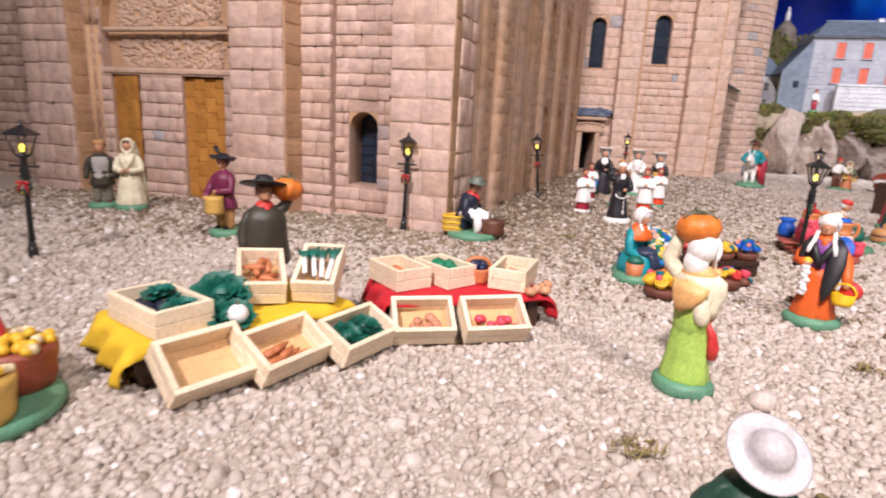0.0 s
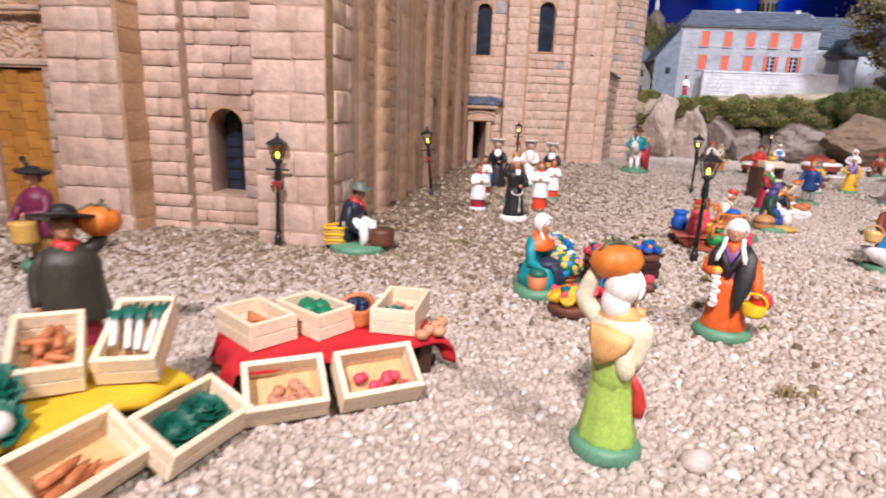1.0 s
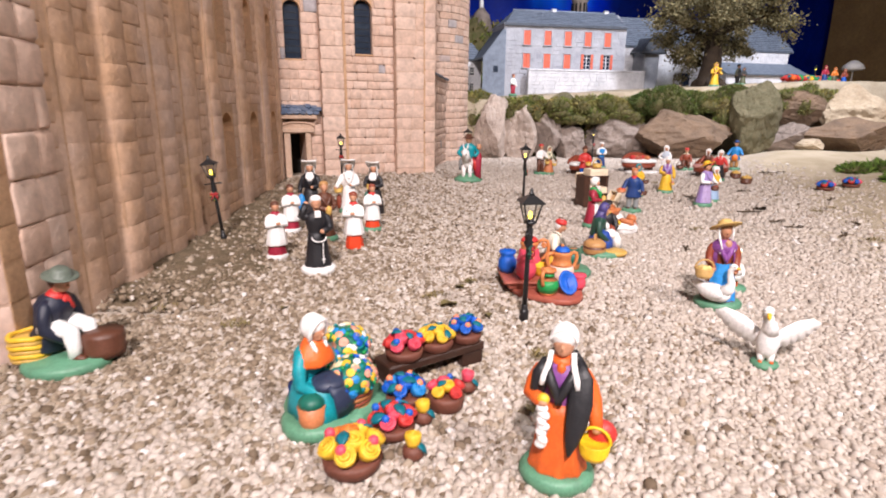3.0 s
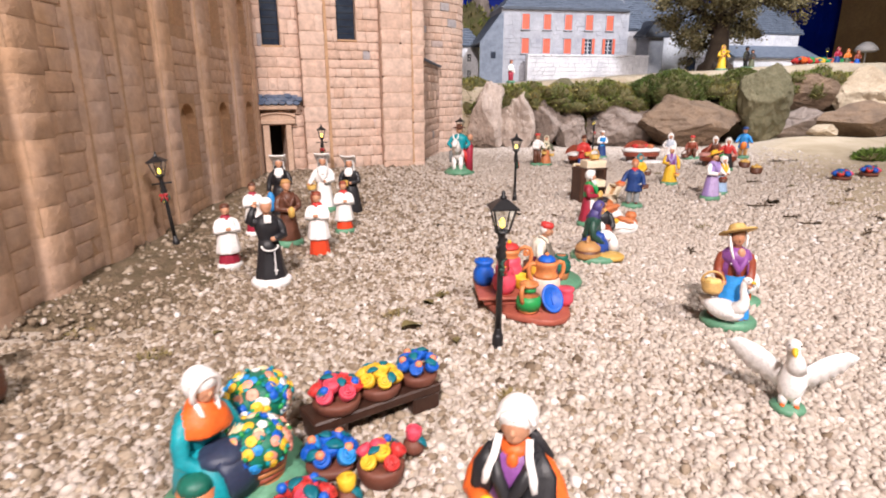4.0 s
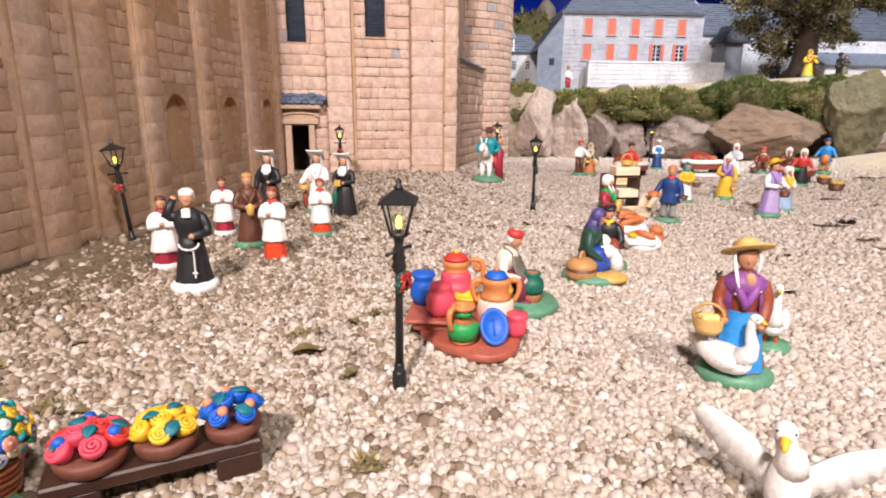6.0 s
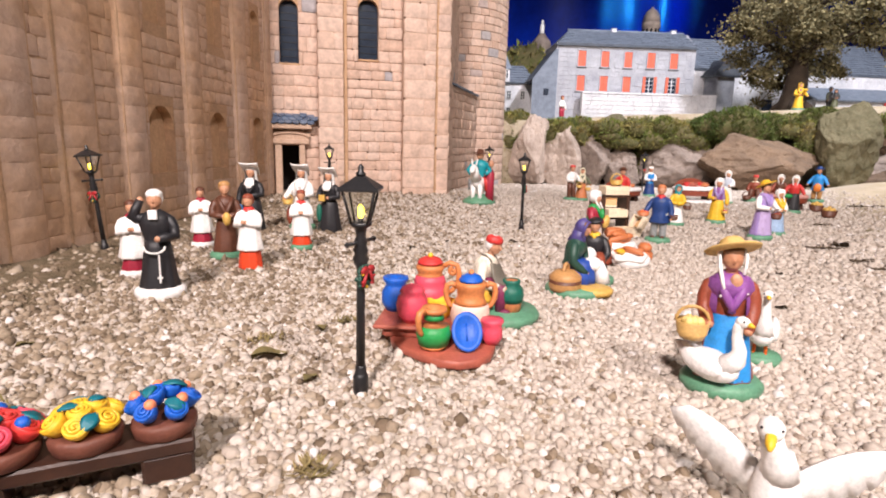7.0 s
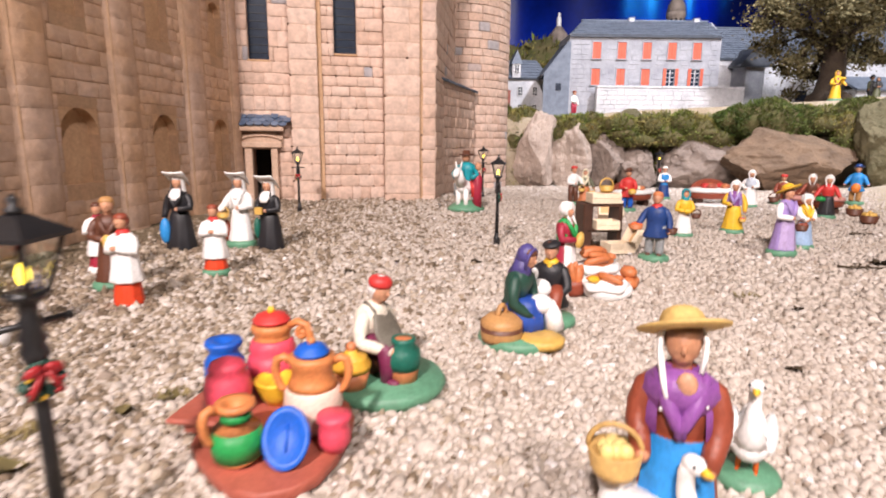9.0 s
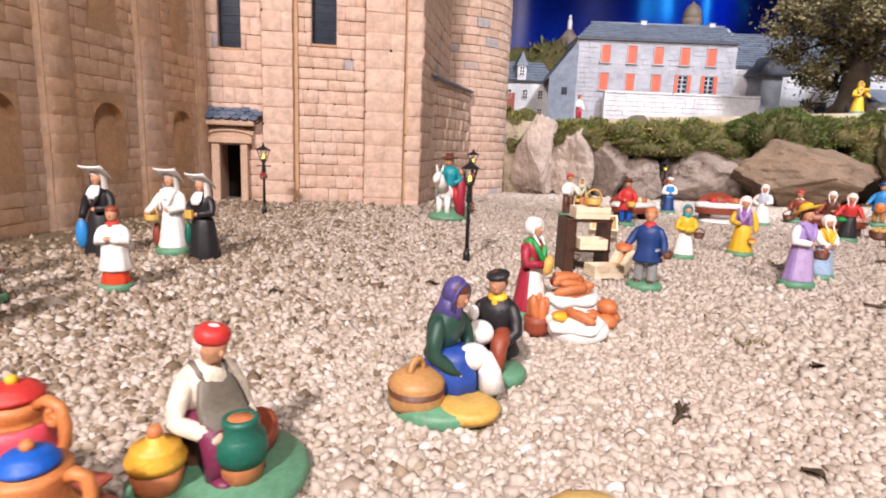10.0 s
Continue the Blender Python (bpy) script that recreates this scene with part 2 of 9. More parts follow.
def bed_and_sand():
    """Gravel bed giving way to sand towards the east, along a ragged edge."""
    m, nt, p = tree("gravel_bed_and_sand")
    geo = nt.nodes.new("ShaderNodeNewGeometry")
    xyz = nt.nodes.new("ShaderNodeSeparateXYZ")
    nt.links.new(geo.outputs["Position"], xyz.inputs["Vector"])
    wander = node(nt, "ShaderNodeTexNoise", Scale=5.0, Detail=6.0, Roughness=0.7)
    fine = node(nt, "ShaderNodeTexNoise", Scale=230.0, Detail=4.0, Roughness=0.7)
    big = node(nt, "ShaderNodeTexNoise", Scale=14.0, Detail=5.0, Roughness=0.6)
    for n in (wander, fine, big):
        nt.links.new(geo.outputs["Position"], n.inputs["Vector"])
    add = nt.nodes.new("ShaderNodeMath")
    add.operation = "MULTIPLY_ADD"
    nt.links.new(wander.outputs["Fac"], add.inputs[0])
    add.inputs[1].default_value = 0.5
    askew = nt.nodes.new("ShaderNodeMath")
    askew.operation = "MULTIPLY_ADD"
    nt.links.new(xyz.outputs["Y"], askew.inputs[0])
    askew.inputs[1].default_value = -0.9
    nt.links.new(xyz.outputs["X"], askew.inputs[2])
    nt.links.new(askew.outputs["Value"], add.inputs[2])
    edge = nt.nodes.new("ShaderNodeMapRange")
    edge.inputs["From Min"].default_value, edge.inputs["From Max"].default_value = 0.44, 0.64
    nt.links.new(add.outputs["Value"], edge.inputs["Value"])

    def two(noise_node, a, b):
        ramp = nt.nodes.new("ShaderNodeValToRGB")
        ramp.color_ramp.elements[0].position, ramp.color_ramp.elements[1].position = 0.35, 0.68
        ramp.color_ramp.elements[0].color, ramp.color_ramp.elements[1].color = (*a, 1), (*b, 1)
        nt.links.new(noise_node.outputs["Fac"], ramp.inputs["Fac"])
        return ramp

    bed, sand = two(fine, (0.38, 0.325, 0.265), (0.52, 0.455, 0.385)), two(big, (0.40, 0.33, 0.225), (0.53, 0.45, 0.335))
    mix = nt.nodes.new("ShaderNodeMix")
    mix.data_type = "RGBA"
    nt.links.new(edge.outputs["Result"], mix.inputs["Factor"])
    nt.links.new(bed.outputs["Color"], mix.inputs["A"])
    nt.links.new(sand.outputs["Color"], mix.inputs["B"])
    nt.links.new(mix.outputs["Result"], p.inputs["Base Color"])
    p.inputs["Roughness"].default_value = 0.92
    b = node(nt, "ShaderNodeBump", Strength=0.9, Distance=0.002)
    nt.links.new(fine.outputs["Fac"], b.inputs["Height"])
    nt.links.new(b.outputs["Normal"], p.inputs["Normal"])
    return m


BEDANDSAND = bed_and_sand()


# ---- mesh helpers ----
class Solid:
    """Gathers lathes, tubes, balls and boxes into one mesh."""

    def __init__(self):
        self.v, self.f, self.m, self.s, self.mats = [], [], [], [], []

    def put(self, verts, faces, mat, smooth=True, at=None):
        if mat not in self.mats:
            self.mats.append(mat)
        k, n = self.mats.index(mat), len(self.v)
        for p in verts:
            p = at @ Vector(p) if at is not None else Vector(p)
            self.v.append(p[:])
        for q in faces:
            self.f.append([n + i for i in q])
            self.m.append(k)
            self.s.append(smooth)
        return self

    def lathe(self, profile, mat, at=None, seg=18, folds=0, amp=0.0, sy=1.0, arc=None, smooth=True, dx=0.0, dy=0.0):
        """profile: (z, radius) from below; folds: ripples, strongest below; arc: (from, to) in degrees for an open strip."""
        verts, faces = [], []
        a0, a1 = (radians(arc[0]), radians(arc[1])) if arc else (0.0, 2 * math.pi)
        cols = seg + 1 if arc else seg
        top = max(z for z, r in profile)
        low = min(z for z, r in profile)
        for z, r in profile:
            h = (top - z) / max(top - low, 1e-6)
            for i in range(cols):
                a = a0 + (a1 - a0) * i / seg
                k = r * (1 + amp * h * math.sin(folds * a + 1.3)) if folds else r
                verts.append((k * math.cos(a) + dx * h, k * math.sin(a) * sy + dy * h, z))
        for j in range(len(profile) - 1):
            for i in range(seg):
                a, b = j * cols + i, j * cols + (i + 1) % cols
                faces.append((a, b, b + cols, a + cols))
        if not arc:
            if profile[0][1] > 1e-6:
                faces.append(tuple(range(cols - 1, -1, -1)))
            if profile[-1][1] > 1e-6:
                o = (len(profile) - 1) * cols
                faces.append(tuple(range(o, o + cols)))
        return self.put(verts, faces, mat, smooth, at)

    def ball(self, c, r, mat, at=None, seg=14, rings=9, turn=None):
        """r: a number or three; turn: Euler degrees."""
        r = (r, r, r) if isinstance(r, (int, float)) else r
        verts, faces = [(0, 0, -1)], []
        for j in range(1, rings):
            t = math.pi * j / rings
            for i in range(seg):
                a = 2 * math.pi * i / seg
                verts.append((math.sin(t) * math.cos(a), math.sin(t) * math.sin(a), -math.cos(t)))
        verts.append((0, 0, 1))
        for i in range(seg):
            faces.append((0, 1 + (i + 1) % seg, 1 + i))
            o = 1 + (rings - 2) * seg
            faces.append((o + i, o + (i + 1) % seg, len(verts) - 1))
        for j in range(rings - 2):
            for i in range(seg):
                a, b = 1 + j * seg + i, 1 + j * seg + (i + 1) % seg
                faces.append((a, b, b + seg, a + seg))
        m = pose(*c, *(turn or (0, 0, 0))) @ Matrix.Diagonal((*r, 1))
        return self.put(verts, faces, mat, True, at @ m if at is not None else m)

    def tube(self, pts, radii, mat, at=None, seg=10, closed=False):
        pts = [Vector(p) for p in pts]
        radii = [radii] * len(pts) if isinstance(radii, (int, float)) else radii
        verts, faces, n = [], [], len(pts)
        side = None
        for i, p in enumerate(pts):
            if closed:
                d = pts[(i + 1) % n] - pts[i - 1]
            else:
                d = pts[min(i + 1, n - 1)] - pts[max(i - 1, 0)]
            d = d.normalized()
            if side is None:
                side = d.orthogonal()
            side = (side - d * side.dot(d)).normalized()
            other = d.cross(side)
            for k in range(seg):
                a = 2 * math.pi * k / seg
                verts.append(p + side * (radii[i] * math.cos(a)) + other * (radii[i] * math.sin(a)))
        for i in range(n if closed else n - 1):
            o, u = i * seg, ((i + 1) % n) * seg
            for k in range(seg):
                faces.append((o + k, o + (k + 1) % seg, u + (k + 1) % seg, u + k))
        if not closed:
            faces.append(tuple(range(seg - 1, -1, -1)))
            faces.append(tuple(range((n - 1) * seg, n * seg)))
        return self.put(verts, faces, mat, True, at)

    def box(self, c, size, mat, at=None, bevel=0.08, turn=None, jitter=0.0):
        """A chamfered box; bevel as a share of the shortest side."""
        h = [s / 2 for s in size]
        b = min(size) * bevel
        verts, index = [], {}
        for sx in (-1, 1):
            for sy in (-1, 1):
                for sz in (-1, 1):
                    s = (sx, sy, sz)
                    for ax in range(3):
                        p = [s[k] * (h[k] - (0 if k == ax else b)) for k in range(3)]
                        if jitter:
                            p = [q + random.uniform(-jitter, jitter) for q in p]
                        index[s, ax] = len(verts)
                        verts.append(p)
        faces = []
        for ax in range(3):
            o1, o2 = (ax + 1) % 3, (ax + 2) % 3
            for sg in (-1, 1):
                ring = []
                for s1, s2 in ((-1, -1), (1, -1), (1, 1), (-1, 1)):
                    s = [0, 0, 0]
                    s[ax], s[o1], s[o2] = sg, s1, s2
                    ring.append(index[tuple(s), ax])
                faces.append(ring if sg > 0 else ring[::-1])
            for s1 in (-1, 1):
                for s2 in (-1, 1):
                    lo, hi = [0, 0, 0], [0, 0, 0]
                    lo[ax], hi[ax] = -1, 1
                    lo[o1] = hi[o1] = s1
                    lo[o2] = hi[o2] = s2
                    q = [index[tuple(lo), o1], index[tuple(hi), o1], index[tuple(hi), o2], index[tuple(lo), o2]]
                    faces.append(q if s1 * s2 > 0 else q[::-1])
        for sx in (-1, 1):
            for sy in (-1, 1):
                for sz in (-1, 1):
                    s = (sx, sy, sz)
                    q = [index[s, 0], index[s, 1], index[s, 2]]
                    faces.append(q if sx * sy * sz > 0 else q[::-1])
        m = pose(*c, *(turn or (0, 0, 0)))
        return self.put(verts, faces, mat, False, at @ m if at is not None else m)

    def mesh(self, name):
        me = bpy.data.meshes.new(name)
        me.from_pydata(self.v, [], self.f)
        for m in self.mats:
            me.materials.append(m)
        me.polygons.foreach_set("material_index", self.m)
        me.polygons.foreach_set("use_smooth", self.s)
        me.update()
        return me

    def thing(self, name, m=None, label="", category="", group="", kind=""):
        ob = new(name, self.mesh(name))
        if m is not None:
            ob.matrix_basis = m
        return tagged(ob, label, category, group, kind)

    def part(self, name, parent, m=None, label=""):
        ob = new(name, self.mesh(name))
        ob.parent = parent
        if m is not None:
            ob.matrix_basis = m
        return tagged(ob, label)


def part_of(name, mesh, parent, m):
    """A further piece on a mesh that others share."""
    ob = new(name, mesh)
    ob.parent = parent
    ob.matrix_basis = m
    return ob


def holder(name, m, label, category, group="", kind=""):
    ob = new(name)
    ob.empty_display_size = 0.01
    ob.matrix_basis = m
    return tagged(ob, label, category, group, kind)


# ---- setting: ground, room, backdrop ----
def swell(x, y):
    """Height of the ground: flat market square, gravel banked by the church, sand hump and verge to the right."""
    z = 0.0
    z += 0.012 * math.exp(-((x - 0.5) / 0.35) ** 2 - ((y - 1.62) / 0.16) ** 2)
    z += 0.035 * math.exp(-((x - 1.75) / 0.22) ** 2 - ((y - 1.40) / 0.16) ** 2)
    z += 0.10 * min(max((x - 1.45) / 1.2, 0), 1) * math.exp(-((y - 1.0) / 0.7) ** 2)
    z += 0.0016 * noise.noise((x * 9, y * 9, 0))
    return z


def ground():
    bm = bmesh.new()
    xs = list(np.linspace(-2.0, -0.8, 7)) + list(np.linspace(-0.7, 2.6, 111)) + list(np.linspace(2.75, 4.6, 9))
    ys = list(np.linspace(-1.6, -0.2, 6)) + list(np.linspace(-0.1, 2.2, 78)) + list(np.linspace(2.35, 4.2, 8))
    grid = [[bm.verts.new((x, y, swell(x, y))) for x in xs] for y in ys]
    for j in range(len(ys) - 1):
        for i in range(len(xs) - 1):
            f = bm.faces.new((grid[j][i], grid[j][i + 1], grid[j + 1][i + 1], grid[j + 1][i]))
            f.smooth = True
    me = bpy.data.meshes.new("ground")
    bm.to_mesh(me)
    bm.free()
    me.materials.append(BEDANDSAND)
    return tagged(new("ground", me), "pale beige gravel ground of the model square", "ground", kind="structure")


ground()

s = Solid()
s.box((-2.05, 1.3, 1.1), (0.1, 6.0, 2.4), ROOM)
s.thing("wall_west", label="plain dim wall of the exhibition room", category="wall", kind="structure")
s = Solid()
s.box((4.65, 1.3, 1.1), (0.1, 6.0, 2.4), ROOM)
s.thing("wall_east", label="plain dim wall of the exhibition room", category="wall", kind="structure")
s = Solid()
s.box((1.3, -1.65, 1.1), (6.6, 0.1, 2.4), ROOM)
s.thing("wall_south", label="plain dim wall of the exhibition room", category="wall", kind="structure")
s = Solid()
s.box((1.3, 4.25, 1.1), (6.6, 0.1, 2.4), ROOM)
s.thing("wall_north", label="plain dim wall of the exhibition room", category="wall", kind="structure")
s = Solid()
s.box((1.3, 1.3, 2.36), (6.8, 6.1, 0.1), ROOM)
s.thing("ceiling", label="plain dim ceiling of the exhibition room", category="ceiling", kind="structure")


def hanging_cloth(name, x0, x1, y, top, folds, depth, mat, label, slant=0.0):
    """Cloth hung in uneven vertical folds."""
    bm = bmesh.new()
    n, rows = folds * 12, 14
    grid = []
    for j in range(rows + 1):
        z = top * j / rows
        row = []
        for i in range(n + 1):
            u = i / n
            a = u * folds * 2 * math.pi
            d = depth * (math.sin(a + 0.8 * math.sin(a * 0.37 + 1)) + 0.6 * noise.noise((u * folds * 1.3, z * 1.5, 3)))
            row.append(bm.verts.new((x0 + (x1 - x0) * u, y + d * (0.75 + 0.25 * j / rows) + slant * u, z)))
        grid.append(row)
    for j in range(rows):
        for i in range(n):
            bm.faces.new((grid[j][i], grid[j][i + 1], grid[j + 1][i + 1], grid[j + 1][i])).smooth = True
    me = bpy.data.meshes.new(name)
    bm.to_mesh(me)
    bm.free()
    me.materials.append(mat)
    ob = new(name, me)
    thick = ob.modifiers.new("thickness", "SOLIDIFY")
    thick.thickness = 0.003
    return tagged(ob, label, "backdrop", kind="structure")


hanging_cloth("backdrop", 0.2, 4.5, 3.85, 2.2, 8, 0.022, BACKDROP, "glossy deep blue cloth hung in folds as night sky")
hanging_cloth("backdrop", 4.45, 4.46, 3.85, 2.2, 4, 0.03, BACKDROP, "glossy deep blue cloth hung along the side wall", -0.72)
hanging_cloth("backdrop", 4.40, 4.42, 3.14, 2.2, 6, 0.03, CURTAIN, "tan cloth hung in folds beside the blue one", -1.2)


# ---- church ----
church = holder("church", pose(0, 0, 0), "model stone church in pinkish sandstone with slate porch roof", "church")


def rough_stone(seed, edge_depth=-0.30, mat=None):
    """One dressed stone, a unit block with chipped edges; its front looks along -y."""
    rnd = random.Random(seed)
    k = Solid()
    n, v, f = 4, [], []
    for j in range(n):
        for i in range(n):
            x, z = i / (n - 1) - 0.5, j / (n - 1) - 0.5
            edge = (i in (0, n - 1)) + (j in (0, n - 1))
            px, pz = (0.480 if abs(x) > 0.4 else 0.42) * (1 if x > 0 else -1), (0.468 if abs(z) > 0.4 else 0.385) * (1 if z > 0 else -1)
            round_off = 0.035 if edge == 2 else 0.0
            v.append(((abs(px) - round_off) * (1 if x > 0 else -1) + rnd.uniform(-0.016, 0.016), (edge_depth if edge else -0.5) + rnd.uniform(-0.09, 0.09), (abs(pz) - round_off) * (1 if z > 0 else -1) + rnd.uniform(-0.026, 0.026)))
    rim = [(0, 0), (1, 0), (2, 0), (3, 0), (3, 1), (3, 2), (3, 3), (2, 3), (1, 3), (0, 3), (0, 2), (0, 1)]
    for i, j in rim:
        q = v[j * n + i]
        v.append((q[0] * 1.01, 0.5, q[2] * 1.01))
    for j in range(n - 1):
        for i in range(n - 1):
            a = j * n + i
            f.append((a, a + 1, a + n + 1, a + n))
    for t in range(12):
        a, b = rim[t], rim[(t + 1) % 12]
        f.append((a[1] * n + a[0], 16 + t, 16 + (t + 1) % 12, b[1] * n + b[0]))
    k.put(v, f, mat or STONE, True)
    return k


STONES = [rough_stone(i, -0.29).mesh("stone") for i in range(18)]
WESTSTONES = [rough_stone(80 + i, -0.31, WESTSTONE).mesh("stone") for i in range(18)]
RETURNSTONES = [rough_stone(50 + i, -0.47, PLASTER).mesh("stone") for i in range(4)]
SMOOTHSTONES = [rough_stone(30 + i, -0.43, NAVESTONE).mesh("stone") for i in range(10)]


def wall_frame(p0, p1):
    """A frame at p0, x along the wall to p1, -y out of its face."""
    d = Vector((p1[0] - p0[0], p1[1] - p0[1], 0))
    L = d.length
    d.normalize()
    n = Vector((-d.y, d.x, 0))
    m = Matrix.Identity(4)
    m.col[0][:3], m.col[1][:3], m.col[2][:3], m.col[3][:3] = d, n, (0, 0, 1), (p0[0], p0[1], 0)
    return m, L


def stone_wall(name, p0, p1, z0, z1, thick, course, length, holes=(), proud=0.0022, single=300, seed=1, top_stones=None, parent=church, body=MORTAR, blocks=STONES, ring=False, rest_mat=STONEREST, pits=0):
    """A wall from p0 to p1, its face towards -y of its own frame. holes: (u0, u1, za, zb, arch, depth):
    depth 0 goes right through, otherwise a niche. Stones in courses lie proud of the mortar."""
    rnd = random.Random(seed)
    m, L = wall_frame(p0, p1)
    s = Solid()
    us = sorted({0.0, L, *[h[0] for h in holes], *[h[1] for h in holes]})
    for ua, ub in zip(us, us[1:]):
        cut = sorted((h[2], h[3], h[5]) for h in holes if h[0] <= ua + 1e-6 and h[1] >= ub - 1e-6)
        z = z0
        for za, zb, dep in cut:
            if za > z + 1e-4:
                s.box(((ua + ub) / 2, thick / 2, (z + za) / 2), (ub - ua, thick, za - z), body, bevel=0)
            if dep:
                s.box(((ua + ub) / 2, (thick + dep) / 2, (za + zb) / 2), (ub - ua, thick - dep, zb - za), PLASTER, bevel=0)
            z = zb
        s.box(((ua + ub) / 2, thick / 2, (z + z1) / 2), (ub - ua, thick, z1 - z), body, bevel=0)
    # reveals and round heads
    for u0, u1, za, zb, arch, dep in holes:
        if arch:
            r, cx, zc = (u1 - u0) / 2, (u0 + u1) / 2, zb - (u1 - u0) / 2
            for side in (-1, 1):
                pts = [(cx + side * r, zb)] + [(cx + side * r * math.cos(a), zc + r * math.sin(a)) for a in np.linspace(0, math.pi / 2, 7)]
                d2 = dep or thick
                v = [(x, 0.0006, z) for x, z in pts] + [(x, d2, z) for x, z in pts]
                k = len(pts)
                fs = [tuple(range(k)) if side > 0 else tuple(range(k))[::-1]]
                fs += [(i, i + k, i + k + 1, i + 1) if side > 0 else (i, i + 1, i + k + 1, i + k) for i in range(1, k - 1)]
                s.put(v, fs, PLASTER, False)
            nv = max(7, int(math.pi * (r + 0.006) / 0.011)) if ring else 0
            for i in range(nv):
                a = math.pi * (i + 0.5) / nv
                s.box((cx + (r + 0.006) * math.cos(a), -0.0006, zc + (r + 0.006) * math.sin(a)), (0.011, 0.006, math.pi * (r + 0.006) / nv * 0.93), STONEREST, bevel=0.15, turn=(0, 90 - math.degrees(a) + 90, 0))
    wall = s.part(name, church if parent is None else parent, m)
    # courses of stones, jittered in height and length
    rest, made, z, joints = Solid(), 0, z0, []
    while z < z1 - 0.002:
        h = min(course * rnd.uniform(0.78, 1.2), z1 - z)
        if z1 - (z + h) < course * 0.4:
            h = z1 - z
        u = 0.0
        while u < L - 0.001:
            w = min(length * rnd.uniform(0.6, 1.45), L - u)
            if L - (u + w) < length * 0.35:
                w = L - u
            spans = [(u, u + w)]
            for h0 in holes:
                arch_r = (h0[1] - h0[0]) / 2 + 0.013 if h0[4] else 0
                if z + h > h0[2] + 0.001 and z < h0[3] - 0.001 + (0.012 if ring and h0[4] else 0):
                    pad = 0.012 if ring and h0[4] and z + h > h0[3] - arch_r else 0.0005
                    nxt = []
                    for a, b in spans:
                        if b <= h0[0] - pad or a >= h0[1] + pad:
                            nxt.append((a, b))
                        else:
                            if h0[0] - pad - a > 0.006:
                                nxt.append((a, h0[0] - pad))
                            if b - h0[1] - pad > 0.006:
                                nxt.append((h0[1] + pad, b))
                    spans = nxt
            for a, b in spans:
                out = proud * rnd.uniform(0.6, 1.35)
                joints.append((a, z))
                mm = Matrix.Translation(((a + b) / 2, 0.003 - out, z + h / 2)) @ pose(0, 0, 0, rnd.uniform(-1.2, 1.2), rnd.uniform(-0.6, 0.6), rnd.uniform(-1.2, 1.2)) @ Matrix.Diagonal(((b - a) * 1.03, 0.006 + out, h * 1.03, 1))
                if made < single and z < (top_stones or 9):
                    part_of("stone", rnd.choice(blocks), wall, mm)
                    made += 1
                else:
                    me = rnd.choice(blocks)
                    rest.put([q.co for q in me.vertices], [tuple(p.vertices) for p in me.polygons], rest_mat, True, mm)
            u += w
        z += h
    if rest.v:
        tagged(rest.part("stonework", wall), kind="stuff")
    if pits:
        # small dark pits where corners of stones have broken away
        holed = Solid()
        for _ in range(pits):
            (u, z), r = rnd.choice(joints), rnd.uniform(0.0013, 0.0030)
            holed.ball((u + rnd.uniform(-0.001, 0.001), 0.0015 - proud, z), (r * rnd.uniform(0.8, 1.5), 0.0024, r), PIT, seg=7, rings=5, turn=(0, rnd.uniform(-40, 40), 0))
        tagged(holed.part("pitting", wall), kind="stuff")
    return wall


TOP = 0.62
WEST = Vector((-0.9636, 0.2672))
INTO = Vector((0.2672, 0.9636))
C0 = Vector((0.011, 0.678))


def west(u, w):
    return C0 + WEST * u + INTO * w


# west front: corner pier, window bay, pilaster, pier, portal, far pier (seen from outside the wall runs right to left)
def front(name, u0, u1, w, course, length, holes=(), depth=0.10, seed=1, proud=0.0017, pits=10):
    a, b = west(u1, w), west(u0, w)
    L = u1 - u0
    flip = [(u1 - h[1], u1 - h[0], *h[2:]) for h in holes]
    # stone and mortar here carry the weaker light in their colour
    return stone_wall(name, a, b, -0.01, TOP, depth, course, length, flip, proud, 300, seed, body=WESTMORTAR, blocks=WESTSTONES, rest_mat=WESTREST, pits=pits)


BAY = 0.062
front("corner_pier", 0.0, 0.072, 0.004, 0.0255, 0.030, seed=3, depth=0.07, proud=0.0011)
front("window_bay", 0.072, 0.188, BAY, 0.0165, 0.024, [(0.114, 0.154, 0.038, 0.130, True, 0.036)], seed=4)
front("pilaster", 0.172, 0.214, 0.046, 0.0165, 0.024, seed=5, depth=0.05)
front("portal_pier", 0.214, 0.290, 0.008, 0.0255, 0.030, seed=6, proud=0.0012)
front("portal_wall", 0.290, 0.556, 0.034, 0.0165, 0.026, [(0.322, 0.390, -0.01, 0.165, False, 0.0), (0.462, 0.513, -0.01, 0.165, False, 0.0), (0.312, 0.525, 0.175, 0.335, True, 0.014)], seed=7)
front("portal_pier", 0.556, 0.640, 0.006, 0.0255, 0.027, seed=8)
front("far_bay", 0.640, 1.00, BAY, 0.0165, 0.026, seed=9)


def block(name, p, q, z0, z1, thick, mat, bevel=0.05, dy=0.0):
    m, L = wall_frame(p, q)
    s = Solid()
    s.box((L / 2, thick / 2 + dy, (z0 + z1) / 2), (L, thick, z1 - z0), mat, bevel=bevel)
    return s.part(name, church, m)


# side faces of the piers, coursed like their fronts
def cheek(name, u, w0, w1, seed, toward_south=True):
    """Smooth dressed return of a pier."""
    a, b = (west(u, w0), west(u, w1)) if toward_south else (west(u, w1), west(u, w0))
    return stone_wall(name, a, b, -0.01, TOP, 0.012, 0.0275, 0.05, (), 0.0003, 60, seed, body=PLASTER, blocks=RETURNSTONES)


cheek("pier_side", 0.2125, 0.010, 0.048, 21)
